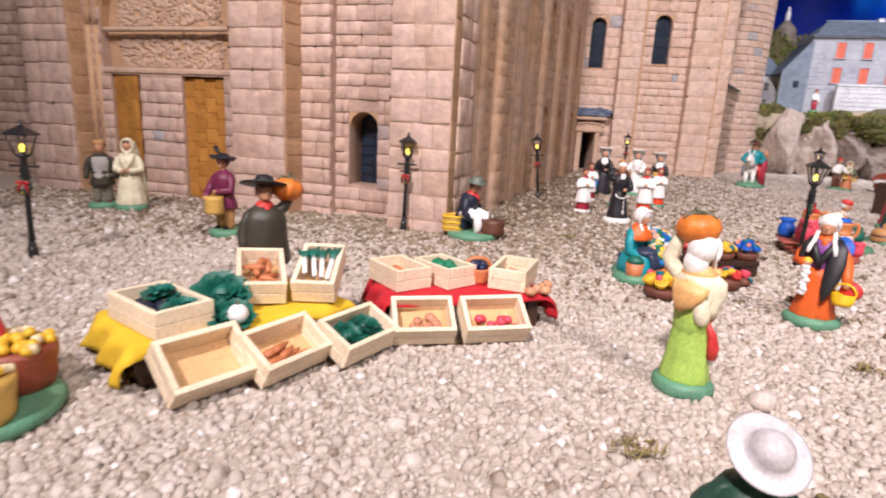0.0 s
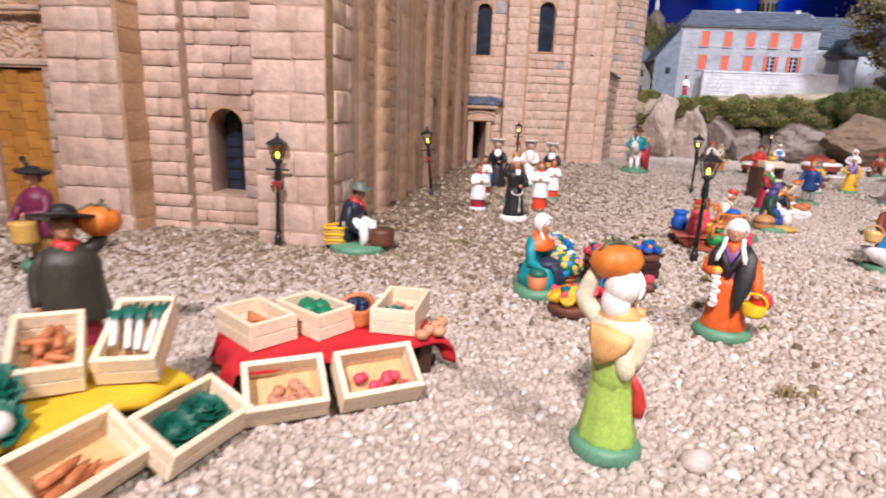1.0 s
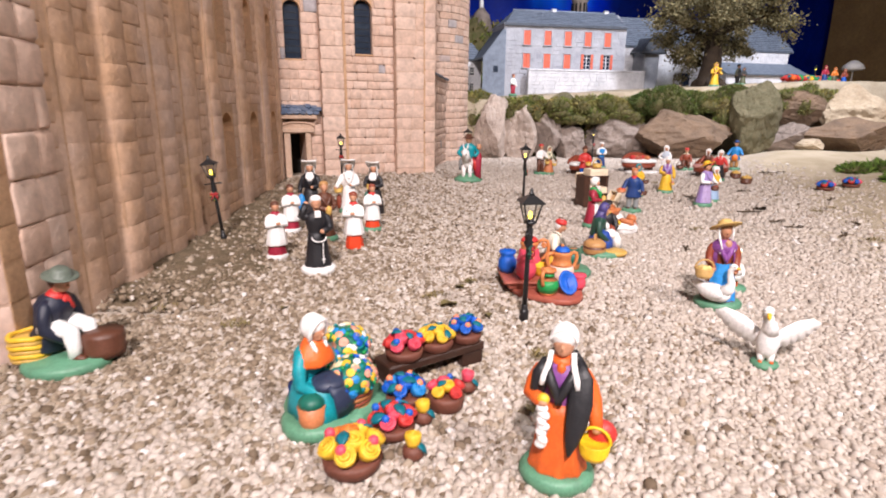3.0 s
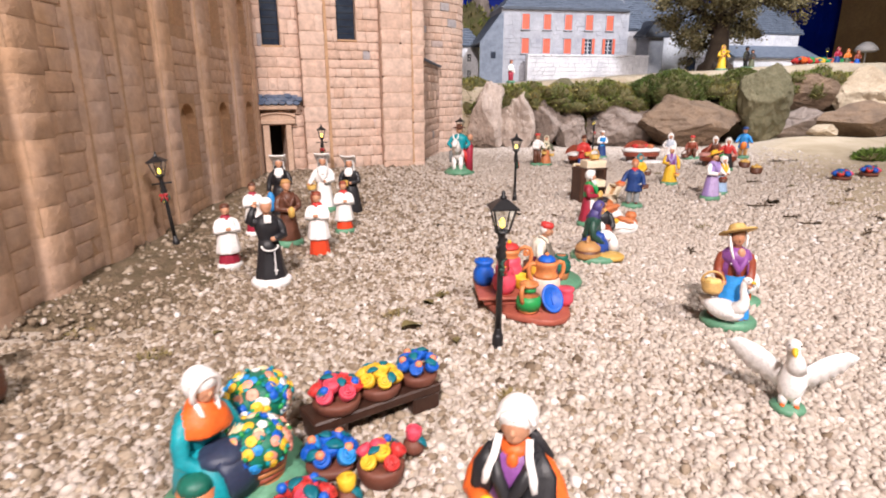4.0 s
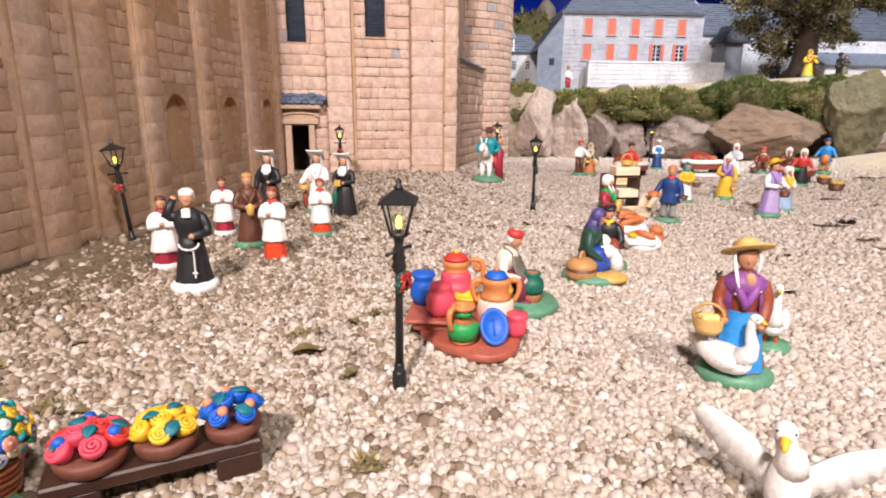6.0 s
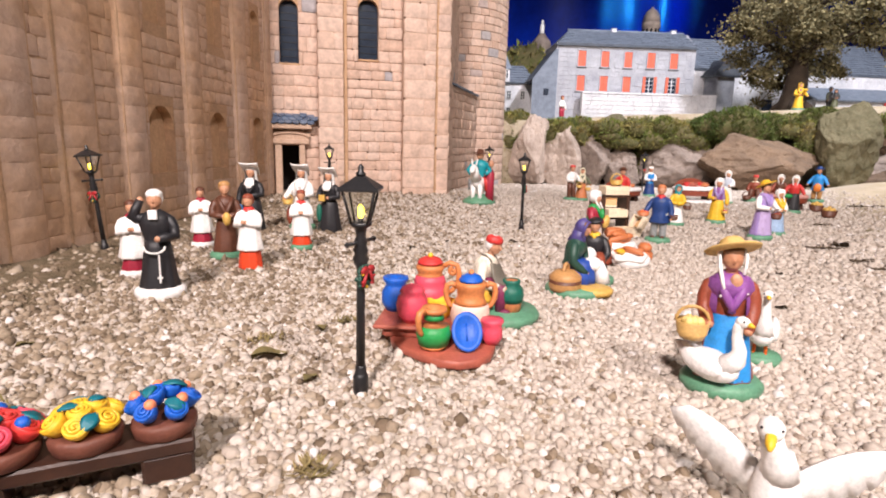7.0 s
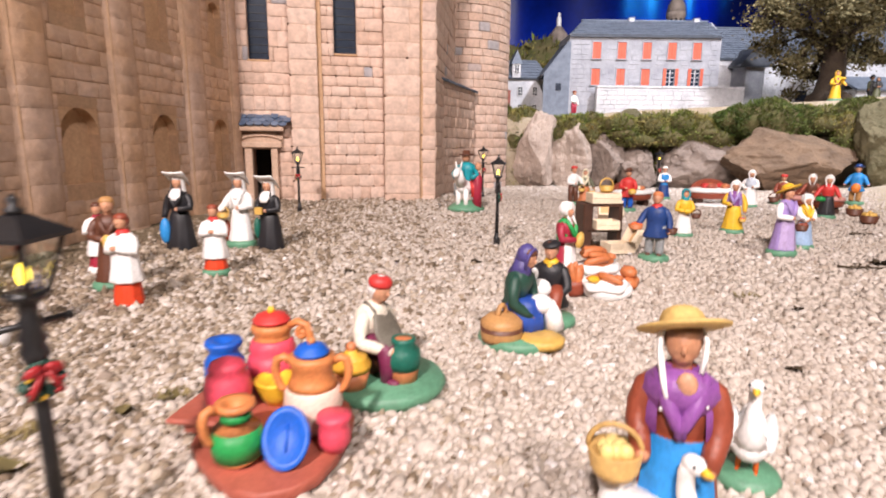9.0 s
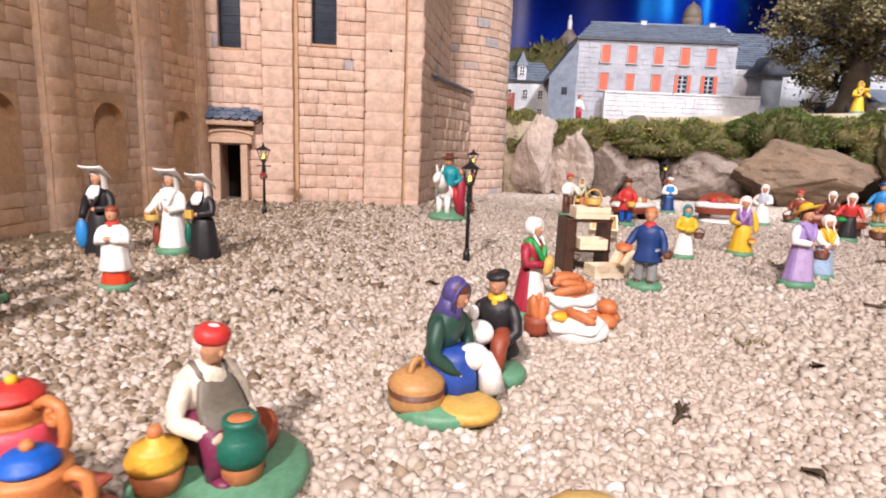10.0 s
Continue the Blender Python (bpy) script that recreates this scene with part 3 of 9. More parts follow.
cheek("pier_side", 0.554, 0.008, 0.036, 22)


def soil_strip():
    """Dark earth and dead moss banked along the foot of the nave."""
    bm = bmesh.new()
    rows = []
    for i in range(61):
        u = 0.06 + 0.74 * i / 60
        # wider than the earth alone, to bring in the dimness beside the wall
        wide = 0.070 + 0.062 * math.exp(-((u - 0.17) / 0.14) ** 2) + 0.006 * noise.noise((u * 30, 0, 1))
        row = []
        for j in range(9):
            w = -0.004 + (wide + 0.004) * j / 8
            p = nave(u, w)
            h = 0.0058 * (1 - (j / 8) ** 2) * min(i / 5, 1.0) + 0.002 * noise.noise((p.x * 90, p.y * 90, 4)) - (0.004 if j == 8 else 0) - (0.006 if i in (0, 60) else 0)
            row.append(bm.verts.new((p.x, p.y, h + 0.0005)))
        rows.append(row)
    for a, b in zip(rows, rows[1:]):
        for j in range(8):
            bm.faces.new((a[j], a[j + 1], b[j + 1], b[j])).smooth = True
    me = bpy.data.meshes.new("soil")
    bm.to_mesh(me)
    bm.free()
    me.materials.append(SOIL)
    tagged(new("soil", me), "dark brown earth along the church wall, shade put into its colour", "soil", kind="structure")


def west_window():
    """Deep round-headed window with leaded dark panes."""
    m, L = wall_frame(west(0.152, BAY), west(0.116, BAY))
    win = holder("window", m, "", "")
    win.parent = church
    s = Solid()
    s.box((L / 2, 0.0325, 0.0835), (L, 0.003, 0.090), DARKGLASS, bevel=0)
    s.part("pane", win)
    s = Solid()
    for k in range(6):
        s.box((L / 2, 0.0305, 0.050 + 0.0125 * k), (L, 0.0012, 0.0012), IRON, bevel=0)
    s.box((L / 2, 0.0305, 0.083), (0.0012, 0.0012, 0.088), IRON, bevel=0)
    s.part("lead", win)


west_window()


def door_leaf(u0, u1, turn, hinge_high):
    """Basket-woven wooden door leaf of staggered raised boards."""
    m, L = wall_frame(west(u1, 0.040), west(u0, 0.040))
    leaf = holder("door", m @ Matrix.Translation((L if hinge_high else 0, 0, 0)) @ pose(0, 0, 0, 0, 0, turn) @ Matrix.Translation((-L if hinge_high else 0, 0, 0)), "", "")
    leaf.parent = church
    s = Solid()
    s.box((L / 2, 0.003, 0.0805), (L * 0.98, 0.004, 0.165), DOORWOOD, bevel=0.1)
    s.part("panel", leaf)
    rnd = random.Random(int(u0 * 1000))
    strip = Solid()
    strip.box((0, 0, 0), (1, 1, 1), DOORWOOD, bevel=0.06)
    strip = strip.mesh("board")
    for c in range(4):
        z = 0.004 + (0.009 if c % 2 else 0)
        while z < 0.158:
            h = min(0.019 * rnd.uniform(0.9, 1.1), 0.163 - z)
            part_of("board", strip, leaf, pose((c + 0.5) * L / 4, 0.0, z + h / 2, rnd.uniform(3, 7), 0, rnd.uniform(-3, 3)) @ Matrix.Diagonal((L / 4 * 0.97, 0.003, h * 0.96, 1)))
            z += h


door_leaf(0.322, 0.390, 0, False)
door_leaf(0.462, 0.513, -14, False)
# black sheet behind the doors, painted in place of the shade within
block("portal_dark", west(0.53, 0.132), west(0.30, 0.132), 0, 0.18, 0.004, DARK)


MORTARLIGHT = rough_colour("carved_stone", (0.58, 0.42, 0.32), (0.50, 0.35, 0.25), 45, 0.88, 0.7, 6, dist=0.0015)


def tympanum():
    """Carved lintel and tympanum: weathered relief of low lumps between two mouldings."""
    m, L = wall_frame(west(0.525, 0.034), west(0.312, 0.034))
    s = Solid()
    rnd = random.Random(5)
    s.box((L / 2, 0.0005, 0.170), (L * 1.02, 0.005, 0.007), MORTARLIGHT, bevel=0.3)
    s.box((L / 2, 0.0165, 0.245), (L * 0.96, 0.004, 0.150), MORTARLIGHT, bevel=0)
    s.box((L / 2, 0.0035, 0.224), (L * 0.98, 0.008, 0.006), MORTARLIGHT, bevel=0.3)
    for k in range(1500):
        x, z = rnd.uniform(0.02, L - 0.02), rnd.uniform(0.176, 0.325)
        if 0.218 < z < 0.230 or (x - L / 2) ** 2 + max(z - 0.229, 0) ** 2 > (L / 2 - 0.012) ** 2:
            continue
        r = rnd.uniform(0.0014, 0.0040)
        s.ball((x, 0.0145, z), (r * rnd.uniform(0.6, 1.3), rnd.uniform(0.0020, 0.0038), r * rnd.uniform(0.8, 2.2)), MORTARLIGHT, seg=8, rings=6, turn=(rnd.uniform(-15, 15), rnd.uniform(0, 180), 0))
    s.part("tympanum", church, m, "weathered carved relief over the doors")
    # stepped arch mouldings
    s = Solid()
    cx, zc = L / 2, 0.229
    for r, t, y in ((0.1145, 0.0045, -0.004), (0.125, 0.0045, -0.008)):
        s.tube([(cx + r * math.cos(a), y + 0.004, zc + r * math.sin(a)) for a in np.linspace(0, math.pi, 25)], t, PLASTER, seg=8)
        for side in (-1, 1):
            s.tube([(cx + side * r, y + 0.004, 0.0), (cx + side * r, y + 0.004, zc)], t, PLASTER, seg=8)
    s.part("arch_moulding", church, m)


tympanum()

# south side: corner pier flank, then the nave wall with pilasters and blind arches up to the transept
S0, S1 = Vector((0.0125, 0.682)), Vector((0.034, 0.756))
SM = S0 + (S1 - S0) * 0.26
stone_wall("pier_flank", S0, SM, -0.01, TOP, 0.03, 0.0275, 0.03, (), 0.0003, 60, 31, body=PLASTER, blocks=RETURNSTONES)
stone_wall("pier_flank", SM, S1, -0.01, TOP, 0.03, 0.0275, 0.03, (), 0.0016, 120, 32)
A, B = Vector((0.020, 0.72)), Vector((0.300, 1.578))
NAVE = (B - A).normalized()
OUT = Vector((NAVE.y, -NAVE.x))


def nave(u, out=0.0):
    return A + NAVE * u + OUT * out


def buttress_stone(seed):
    """One course of a worn buttress: a unit block whose face swells and falls away softly to both sides."""
    rnd = random.Random(seed)
    k, cols, rows = Solid(), 11, (-0.5, -0.44, 0.0, 0.44, 0.5)
    v = []
    for z in rows:
        for i in range(cols):
            x = i / (cols - 1) - 0.5
            deep = 1 - abs(2 * x) ** 3.2
            v.append((x, -deep * (0.955 if abs(z) > 0.47 else 1.0) * rnd.uniform(0.975, 1.025), z))
    f = [(j * cols + i, j * cols + i + 1, (j + 1) * cols + i + 1, (j + 1) * cols + i) for j in range(len(rows) - 1) for i in range(cols - 1)]
    k.put(v, f, NAVESTONE, True)
    return k.mesh("stone")


BUTTRESSSTONES = [buttress_stone(90 + i) for i in range(8)]


def buttress(u0, u1, out, seed):
    rnd = random.Random(seed)
    m, L = wall_frame(nave(u0, 0.0), nave(u1, 0.0))
    s = Solid()
    s.box((L / 2, -out * 0.25, (TOP - 0.01) / 2), (L * 0.8, out * 0.7, TOP + 0.01), NAVEJOINT, bevel=0.3)
    wall = s.part("buttress", church, m)
    z = -0.01
    while z < TOP - 0.004:
        h = min(0.0245 * rnd.uniform(0.75, 1.3), TOP - z)
        part_of("stone", rnd.choice(BUTTRESSSTONES), wall, Matrix.Translation((L / 2 + rnd.uniform(-0.0004, 0.0004), 0.0012, z + h / 2)) @ Matrix.Diagonal((L * rnd.uniform(0.99, 1.01), (out + 0.0012) * rnd.uniform(0.96, 1.03), h * 0.997, 1)))
        z += h


niches = []
for u0, u1 in ((0.465, 0.525), (0.632, 0.690), (0.800, 0.850)):
    niches.append((u0, u1, 0.072, 0.160, True, 0.014))
    niches.append((u0 + 0.004, u1 - 0.004, 0.262, 0.35, True, 0.012))
stone_wall("nave_wall", nave(0), nave((B - A).length), -0.01, TOP, 0.035, 0.0170, 0.030, niches, 0.0004, 300, 41, body=NAVEJOINT, blocks=SMOOTHSTONES, rest_mat=NAVESTONE)
for k, (u0, u1, out) in enumerate(((0.055, 0.090, 0.006), (0.125, 0.170, 0.011), (0.226, 0.276, 0.008), (0.305, 0.365, 0.006), (0.407, 0.455, 0.008), (0.555, 0.602, 0.008), (0.720, 0.775, 0.008), (0.868, 0.895, 0.005))):
    buttress(u0 - 0.006, u1 + 0.006, out, 50 + k)

soil_strip()

# transept front
TY = 1.560


def transept(name, x0, x1, y, course, length, holes=(), seed=1, depth=0.08, proud=0.0018, z1=TOP, pits=20):
    holes = [(h[0] - x0, h[1] - x0, *h[2:]) for h in holes]
    return stone_wall(name, (x0, y), (x1, y), -0.01, z1, depth, course, length, holes, proud, 300, seed, pits=pits)


transept("door_wall", 0.285, 0.392, TY + 0.024, 0.0250, 0.030, [(0.313, 0.353, -0.01, 0.108, False, 0.0), (0.318, 0.355, 0.272, 0.394, True, 0.018)], 61, 0.10)
transept("pilaster", 0.392, 0.442, TY, 0.0300, 0.040, (), 62, proud=0.0013, pits=12)
transept("window_bay", 0.442, 0.566, TY + 0.018, 0.0215, 0.027, [(0.474, 0.516, 0.287, 0.405, True, 0.018)], 63, proud=0.0030, pits=46)
transept("pier", 0.566, 0.634, TY - 0.006, 0.0340, 0.046, (), 64, proud=0.0010, pits=18)
transept("pilaster", 0.640, 0.667, TY + 0.004, 0.0300, 0.05, (), 65, proud=0.0013, pits=3)
stone_wall("transept_side", (0.667, TY + 0.006), (0.80, TY + 0.40), -0.01, TOP, 0.06, 0.0260, 0.036, (), 0.0018, 200, 66)
# added brown strips whose colour stands in for the shaded returns between pilasters
block("splay", (0.441, TY + 0.0085), (0.4505, TY + 0.0085), -0.01, TOP, 0.03, PLASTER, 0.02)
block("splay", (0.632, TY + 0.003), (0.642, TY + 0.003), -0.01, TOP, 0.05, PLASTER, 0.02)
# the same black sheet for the shade inside the side doorway
block("doorway_dark", (0.300, TY + 0.112), (0.370, TY + 0.112), -0.01, 0.12, 0.004, DARK)
for x0, x1, z0, z1 in ((0.318, 0.355, 0.272, 0.394), (0.474, 0.516, 0.287, 0.405)):
    y = TY + (0.024 if x0 < 0.4 else 0.018)
    win = holder("window", pose(x0, y, z0), "", "")
    win.parent = church
    s = Solid()
    s.box(((x1 - x0) / 2, 0.0160, (z1 - z0) / 2), (x1 - x0, 0.003, z1 - z0 - 0.002), DARKGLASS, bevel=0)
    s.part("pane", win)
    s = Solid()
    for k in range(1, 9):
        s.box(((x1 - x0) / 2, 0.0140, 0.014 * k), (x1 - x0, 0.001, 0.001), IRON, bevel=0)
    s.part("lead", win)
    s = Solid()
    s.box(((x1 - x0) / 2, 0.003, -0.002), (x1 - x0 + 0.004, 0.012, 0.004), PLASTER, bevel=0.2)
    s.part("sill", win)


def porch():
    """Shallow pediment and a little roof of blue scalloped slates over the side door."""
    p = holder("porch", pose(0.3145, TY + 0.024, 0), "", "")
    p.parent = church
    s = Solid()
    s.box((-0.004, -0.006, 0.055), (0.014, 0.020, 0.112), MORTARLIGHT, bevel=0.1)
    s.box((0.043, -0.006, 0.055), (0.012, 0.020, 0.112), MORTARLIGHT, bevel=0.1)
    s.part("jamb", p)
    s = Solid()
    s.box((0.0195, -0.008, 0.116), (0.076, 0.024, 0.010), MORTARLIGHT, bevel=0.15)
    s.put([(-0.02, -0.012, 0.121), (0.059, -0.012, 0.121), (0.059, -0.012, 0.133), (0.0195, -0.012, 0.141), (-0.02, -0.012, 0.133), (-0.02, 0.006, 0.121), (0.059, 0.006, 0.121), (0.059, 0.006, 0.133), (0.0195, 0.006, 0.141), (-0.02, 0.006, 0.133)],
          [(0, 1, 2, 3, 4), (2, 1, 6, 7), (3, 2, 7, 8), (4, 3, 8, 9), (0, 4, 9, 5)], MORTARLIGHT, False)
    s.tube([(-0.018 + 0.0375 * (1 + math.sin(a)), -0.014, 0.124 + 0.010 * math.cos(a)) for a in np.linspace(-1.5, 1.5, 9)], 0.0022, MORTARLIGHT, seg=8)
    s.box((0.0195, -0.010, 0.146), (0.086, 0.032, 0.009), MORTARLIGHT, bevel=0.15)
    s.part("pediment", p)
    tile = Solid()
    n = 7
    pts = [(-0.5, 1.0), (0.5, 1.0)] + [(0.5 * math.cos(a), 0.0 - 0.35 * math.sin(a) + 0.35) for a in np.linspace(0, math.pi, n)]
    v = [(x, y, 0.5) for x, y in pts] + [(x, y, -0.5) for x, y in pts]
    k = len(pts)
    tile.put(v, [tuple(range(k))[::-1], tuple(range(k, 2 * k))] + [(i, (i + 1) % k, (i + 1) % k + k, i + k) for i in range(k)], SLATE, False)
    tile = tile.mesh("slate")
    rnd = random.Random(8)
    for r in range(3):
        for c in range(6 + r % 2):
            part_of("slate", tile, p, pose(-0.019 + 0.0145 * (c + (0 if r % 2 else 0.5)), -0.030 + 0.0085 * r, 0.152 + 0.0065 * r + rnd.uniform(-0.0006, 0.0006), 32 + rnd.uniform(-5, 5), 0, rnd.uniform(-5, 5)) @ Matrix.Diagonal((0.0138, 0.0145, 0.0022, 1)))


porch()


def apse():
    """Round apse of small coursed stones behind the transept, and the sloping yard wall before it."""
    cx, cy, r = 0.815, 2.055, 0.150
    s = Solid()
    s.lathe([(-0.01, r), (0.62, r)], MORTAR, pose(cx, cy, 0), seg=48)
    ap = s.part("apse", church)
    rnd = random.Random(12)
    z, made, rest = -0.005, 0, Solid()
    while z < 0.6:
        h = 0.0215 * rnd.uniform(0.85, 1.15)
        a = -175.0
        while a < 40:
            da = math.degrees(0.032 * rnd.uniform(0.7, 1.3) / r)
            t = radians(a + da / 2)
            out = 0.002 * rnd.uniform(0.6, 1.4)
            mm = pose(cx + (r + 0.001) * math.cos(t), cy + (r + 0.001) * math.sin(t), z + h / 2, 0, 0, math.degrees(t) + 90) @ Matrix.Diagonal((radians(da) * r * 1.03, 0.006 + out, h * 1.03, 1))
            if made < 300 and -110 < a < 20 and z < 0.33:
                part_of("stone", rnd.choice(STONES), ap, mm)
                made += 1
            else:
                me = rnd.choice(STONES)
                rest.put([q.co for q in me.vertices], [tuple(p.vertices) for p in me.polygons], STONEREST, False, mm)
            a += da
        z += h
    tagged(rest.part("stonework", ap), kind="stuff")
    yard = stone_wall("yard_wall", (0.690, 1.66), (0.832, 1.89), -0.01, 0.255, 0.03, 0.0205, 0.028, (), 0.0026, 200, 71)
    m, L = wall_frame((0.690, 1.66), (0.832, 1.89))
    tile = Solid()
    tile.box((0, 0, 0), (1, 1, 1), SLATE, bevel=0.1)
    tile = tile.mesh("slate")
    for k in range(9):
        part_of("slate", tile, church, m @ pose(L * (k + 0.5) / 9, 0.010, 0.262 - 0.0008 * k, 14, 4, rnd.uniform(-4, 4)) @ Matrix.Diagonal((L / 9 * 1.05, 0.046, 0.005, 1)))


apse()

# solid core and plain cap behind the walls
s = Solid()
core = [west(0.02, 0.12), nave(0.10, -0.10), nave(0.86, -0.10), Vector((0.35, 1.70)), Vector((0.66, 1.70)), Vector((0.76, 1.99)), Vector((0.45, 2.3)), Vector((-0.3, 2.2)), west(1.0, 0.16), west(0.53, 0.16)]
k = len(core)
s.put([(p.x, p.y, -0.01) for p in core] + [(p.x, p.y, TOP) for p in core], [tuple(range(k, 2 * k))] + [(i, (i + 1) % k, (i + 1) % k + k, i + k) for i in range(k)], DARK, False)
s.part("core", church)
s = Solid()
cap = [west(0.0, -0.004), nave(0.10, 0.03), nave(0.86, 0.03), Vector((0.44, TY - 0.006)), Vector((0.68, TY - 0.006)), Vector((0.83, 1.99)), Vector((0.45, 2.3)), Vector((-0.3, 2.2)), west(1.0, 0.0)]
k = len(cap)
s.put([(p.x, p.y, TOP) for p in cap] + [(p.x, p.y, TOP + 0.02) for p in cap], [tuple(range(k, 2 * k)), tuple(range(k))[::-1]] + [(i, (i + 1) % k, (i + 1) % k + k, i + k) for i in range(k)], SLATE, False)
s.part("roof", church)


# ---- rock bank, terrace and what stands on it ----
def terrace_z(x):
    return 0.196 + 0.028 * min(max((x - 1.10) / 0.30, 0), 1) + 0.050 * min(max((x - 1.45) / 0.8, 0), 1.1)


def terrace():
    """The upper street: an uneven earth slab behind the rocks."""
    bm = bmesh.new()
    xs, ys = np.linspace(0.9, 4.4, 60), np.linspace(0.0, 1.0, 24)
    grid = []
    for v in ys:
        row = []
        for x in xs:
            edge = 2.02 - 0.28 * min(max((x - 1.2) / 0.9, 0), 1.3) + 0.02 * math.sin(x * 11)
            y = edge + (3.8 - edge) * v ** 1.5
            z = terrace_z(x) + 0.006 * noise.noise((x * 8, y * 8, 2)) - (0.02 if v == 0 else 0)
            row.append(bm.verts.new((x, y, z)))
        grid.append(row)
    foot = [bm.verts.new((p.co.x, p.co.y + 0.03, -0.01)) for p in grid[0]]
    grid.insert(0, foot)
    for j in range(len(grid) - 1):
        for i in range(len(xs) - 1):
            bm.faces.new((grid[j][i], grid[j][i + 1], grid[j + 1][i + 1], grid[j + 1][i])).smooth = True
    me = bpy.data.meshes.new("terrace")
    bm.to_mesh(me)
    bm.free()
    me.materials.append(SANDY)
    return tagged(new("terrace", me), "raised sandy street above the rock bank", "terrace", kind="structure")


terrace()


def rock(at, size, mat, seed, turn=0.0, lean=0.0, sharp=0.25, label="", flat=False):
    """A broken stone: a ball cut by planes, then roughened."""
    rnd = random.Random(seed)
    bm = bmesh.new()
    bmesh.ops.create_icosphere(bm, subdivisions=5, radius=1.0)
    cuts = []
    for k in range(13):
        n = Vector((rnd.uniform(-1, 1), rnd.uniform(-1, 1), rnd.uniform(-0.8, 1))).normalized()
        cuts.append((n, rnd.uniform(0.55, 0.85)))
    off = Vector((seed * 3.1, seed * 1.7, 0))
    for v in bm.verts:
        p = v.co.copy()
        for n, d in cuts:
            e = p.dot(n) - d
            if e > 0:
                p -= n * e * 0.98
        p += p.normalized() * (0.06 * noise.noise(p * 2.2 + off) + 0.05 * noise.noise(p * 6 + off) - 0.035 * (1 - abs(noise.noise(p * 4.5 + off))) ** 6 + 0.018 * noise.noise(p * 17 + off))
        v.co = Vector((p.x * size[0] / 1.5, p.y * size[1] / 1.5, p.z * size[2] / 1.5))
    lowest = min(v.co.z for v in bm.verts)
    for v in bm.verts:
        v.co.z -= lowest * 0.86
    me = bpy.data.meshes.new("rock")
    bm.to_mesh(me)
    bm.free()
    me.materials.append(mat)
    ob = new("rock", me)
    ob.matrix_basis = pose(at[0], at[1], at[2] if len(at) > 2 else swell(at[0], at[1]) - 0.002, 0, lean, turn)
    return tagged(ob, label, "rock", "rocks of the bank")


rock((1.035, 1.985), (0.105, 0.10, 0.215), ROCKA, 1, 20, 4, label="tall pale grey upright rock beside the church")
rock((1.145, 1.965), (0.115, 0.11, 0.160), ROCKA, 2, -10, -3, label="broad grey upright rock under the moss")
rock((1.250, 1.95), (0.10, 0.10, 0.145), ROCKD, 3, 40, label="grey broken rock at the foot of the bank")
rock((1.315, 1.90), (0.105, 0.10, 0.105), ROCKD, 4, 15, label="small grey rock at the foot of the bank")
rock((1.355, 1.99, 0.085), (0.15, 0.12, 0.115), ROCKM, 5, 5, label="dark mossy rock high in the bank")
rock((1.495, 1.88), (0.22, 0.14, 0.145), ROCKD, 6, -14, label="wide grey sloping rock in the bank")
rock((1.63, 1.73), (0.30, 0.18, 0.165), ROCKB, 7, -18, label="large smooth brown rock in the bank")
rock((1.885, 1.67), (0.165, 0.14, 0.215), ROCKM, 8, 10, label="tall green mossy slab of rock")
rock((2.05, 1.60), (0.20, 0.14, 0.10), ROCKD, 9, -20, label="low grey rock beside the mossy slab")
rock((2.36, 1.60), (0.28, 0.20, 0.185), ROCKC, 10, 12, label="large cream-coloured rock at the bank's end")
rock((2.13, 1.70, 0.12), (0.24, 0.14, 0.12), ROCKB, 11, 0, label="brown rock high in the bank")
rock((1.69, 1.86, 0.17), (0.10, 0.09, 0.075), ROCKB, 12, 0, label="small brown rock bedded in the moss")
rock((2.45, 1.35), (0.24, 0.2, 0.16), ROCKC, 13, 60, label="pale rock above the grass verge")
rock((2.10, 1.45), (0.34, 0.14, 0.10), ROCKB, 14, -12, label="low brown earthy rock above the sand")
rock((1.86, 1.42), (0.11, 0.07, 0.030), ROCKC, 15, 20, label="flat pale stone lying on the sand slope")


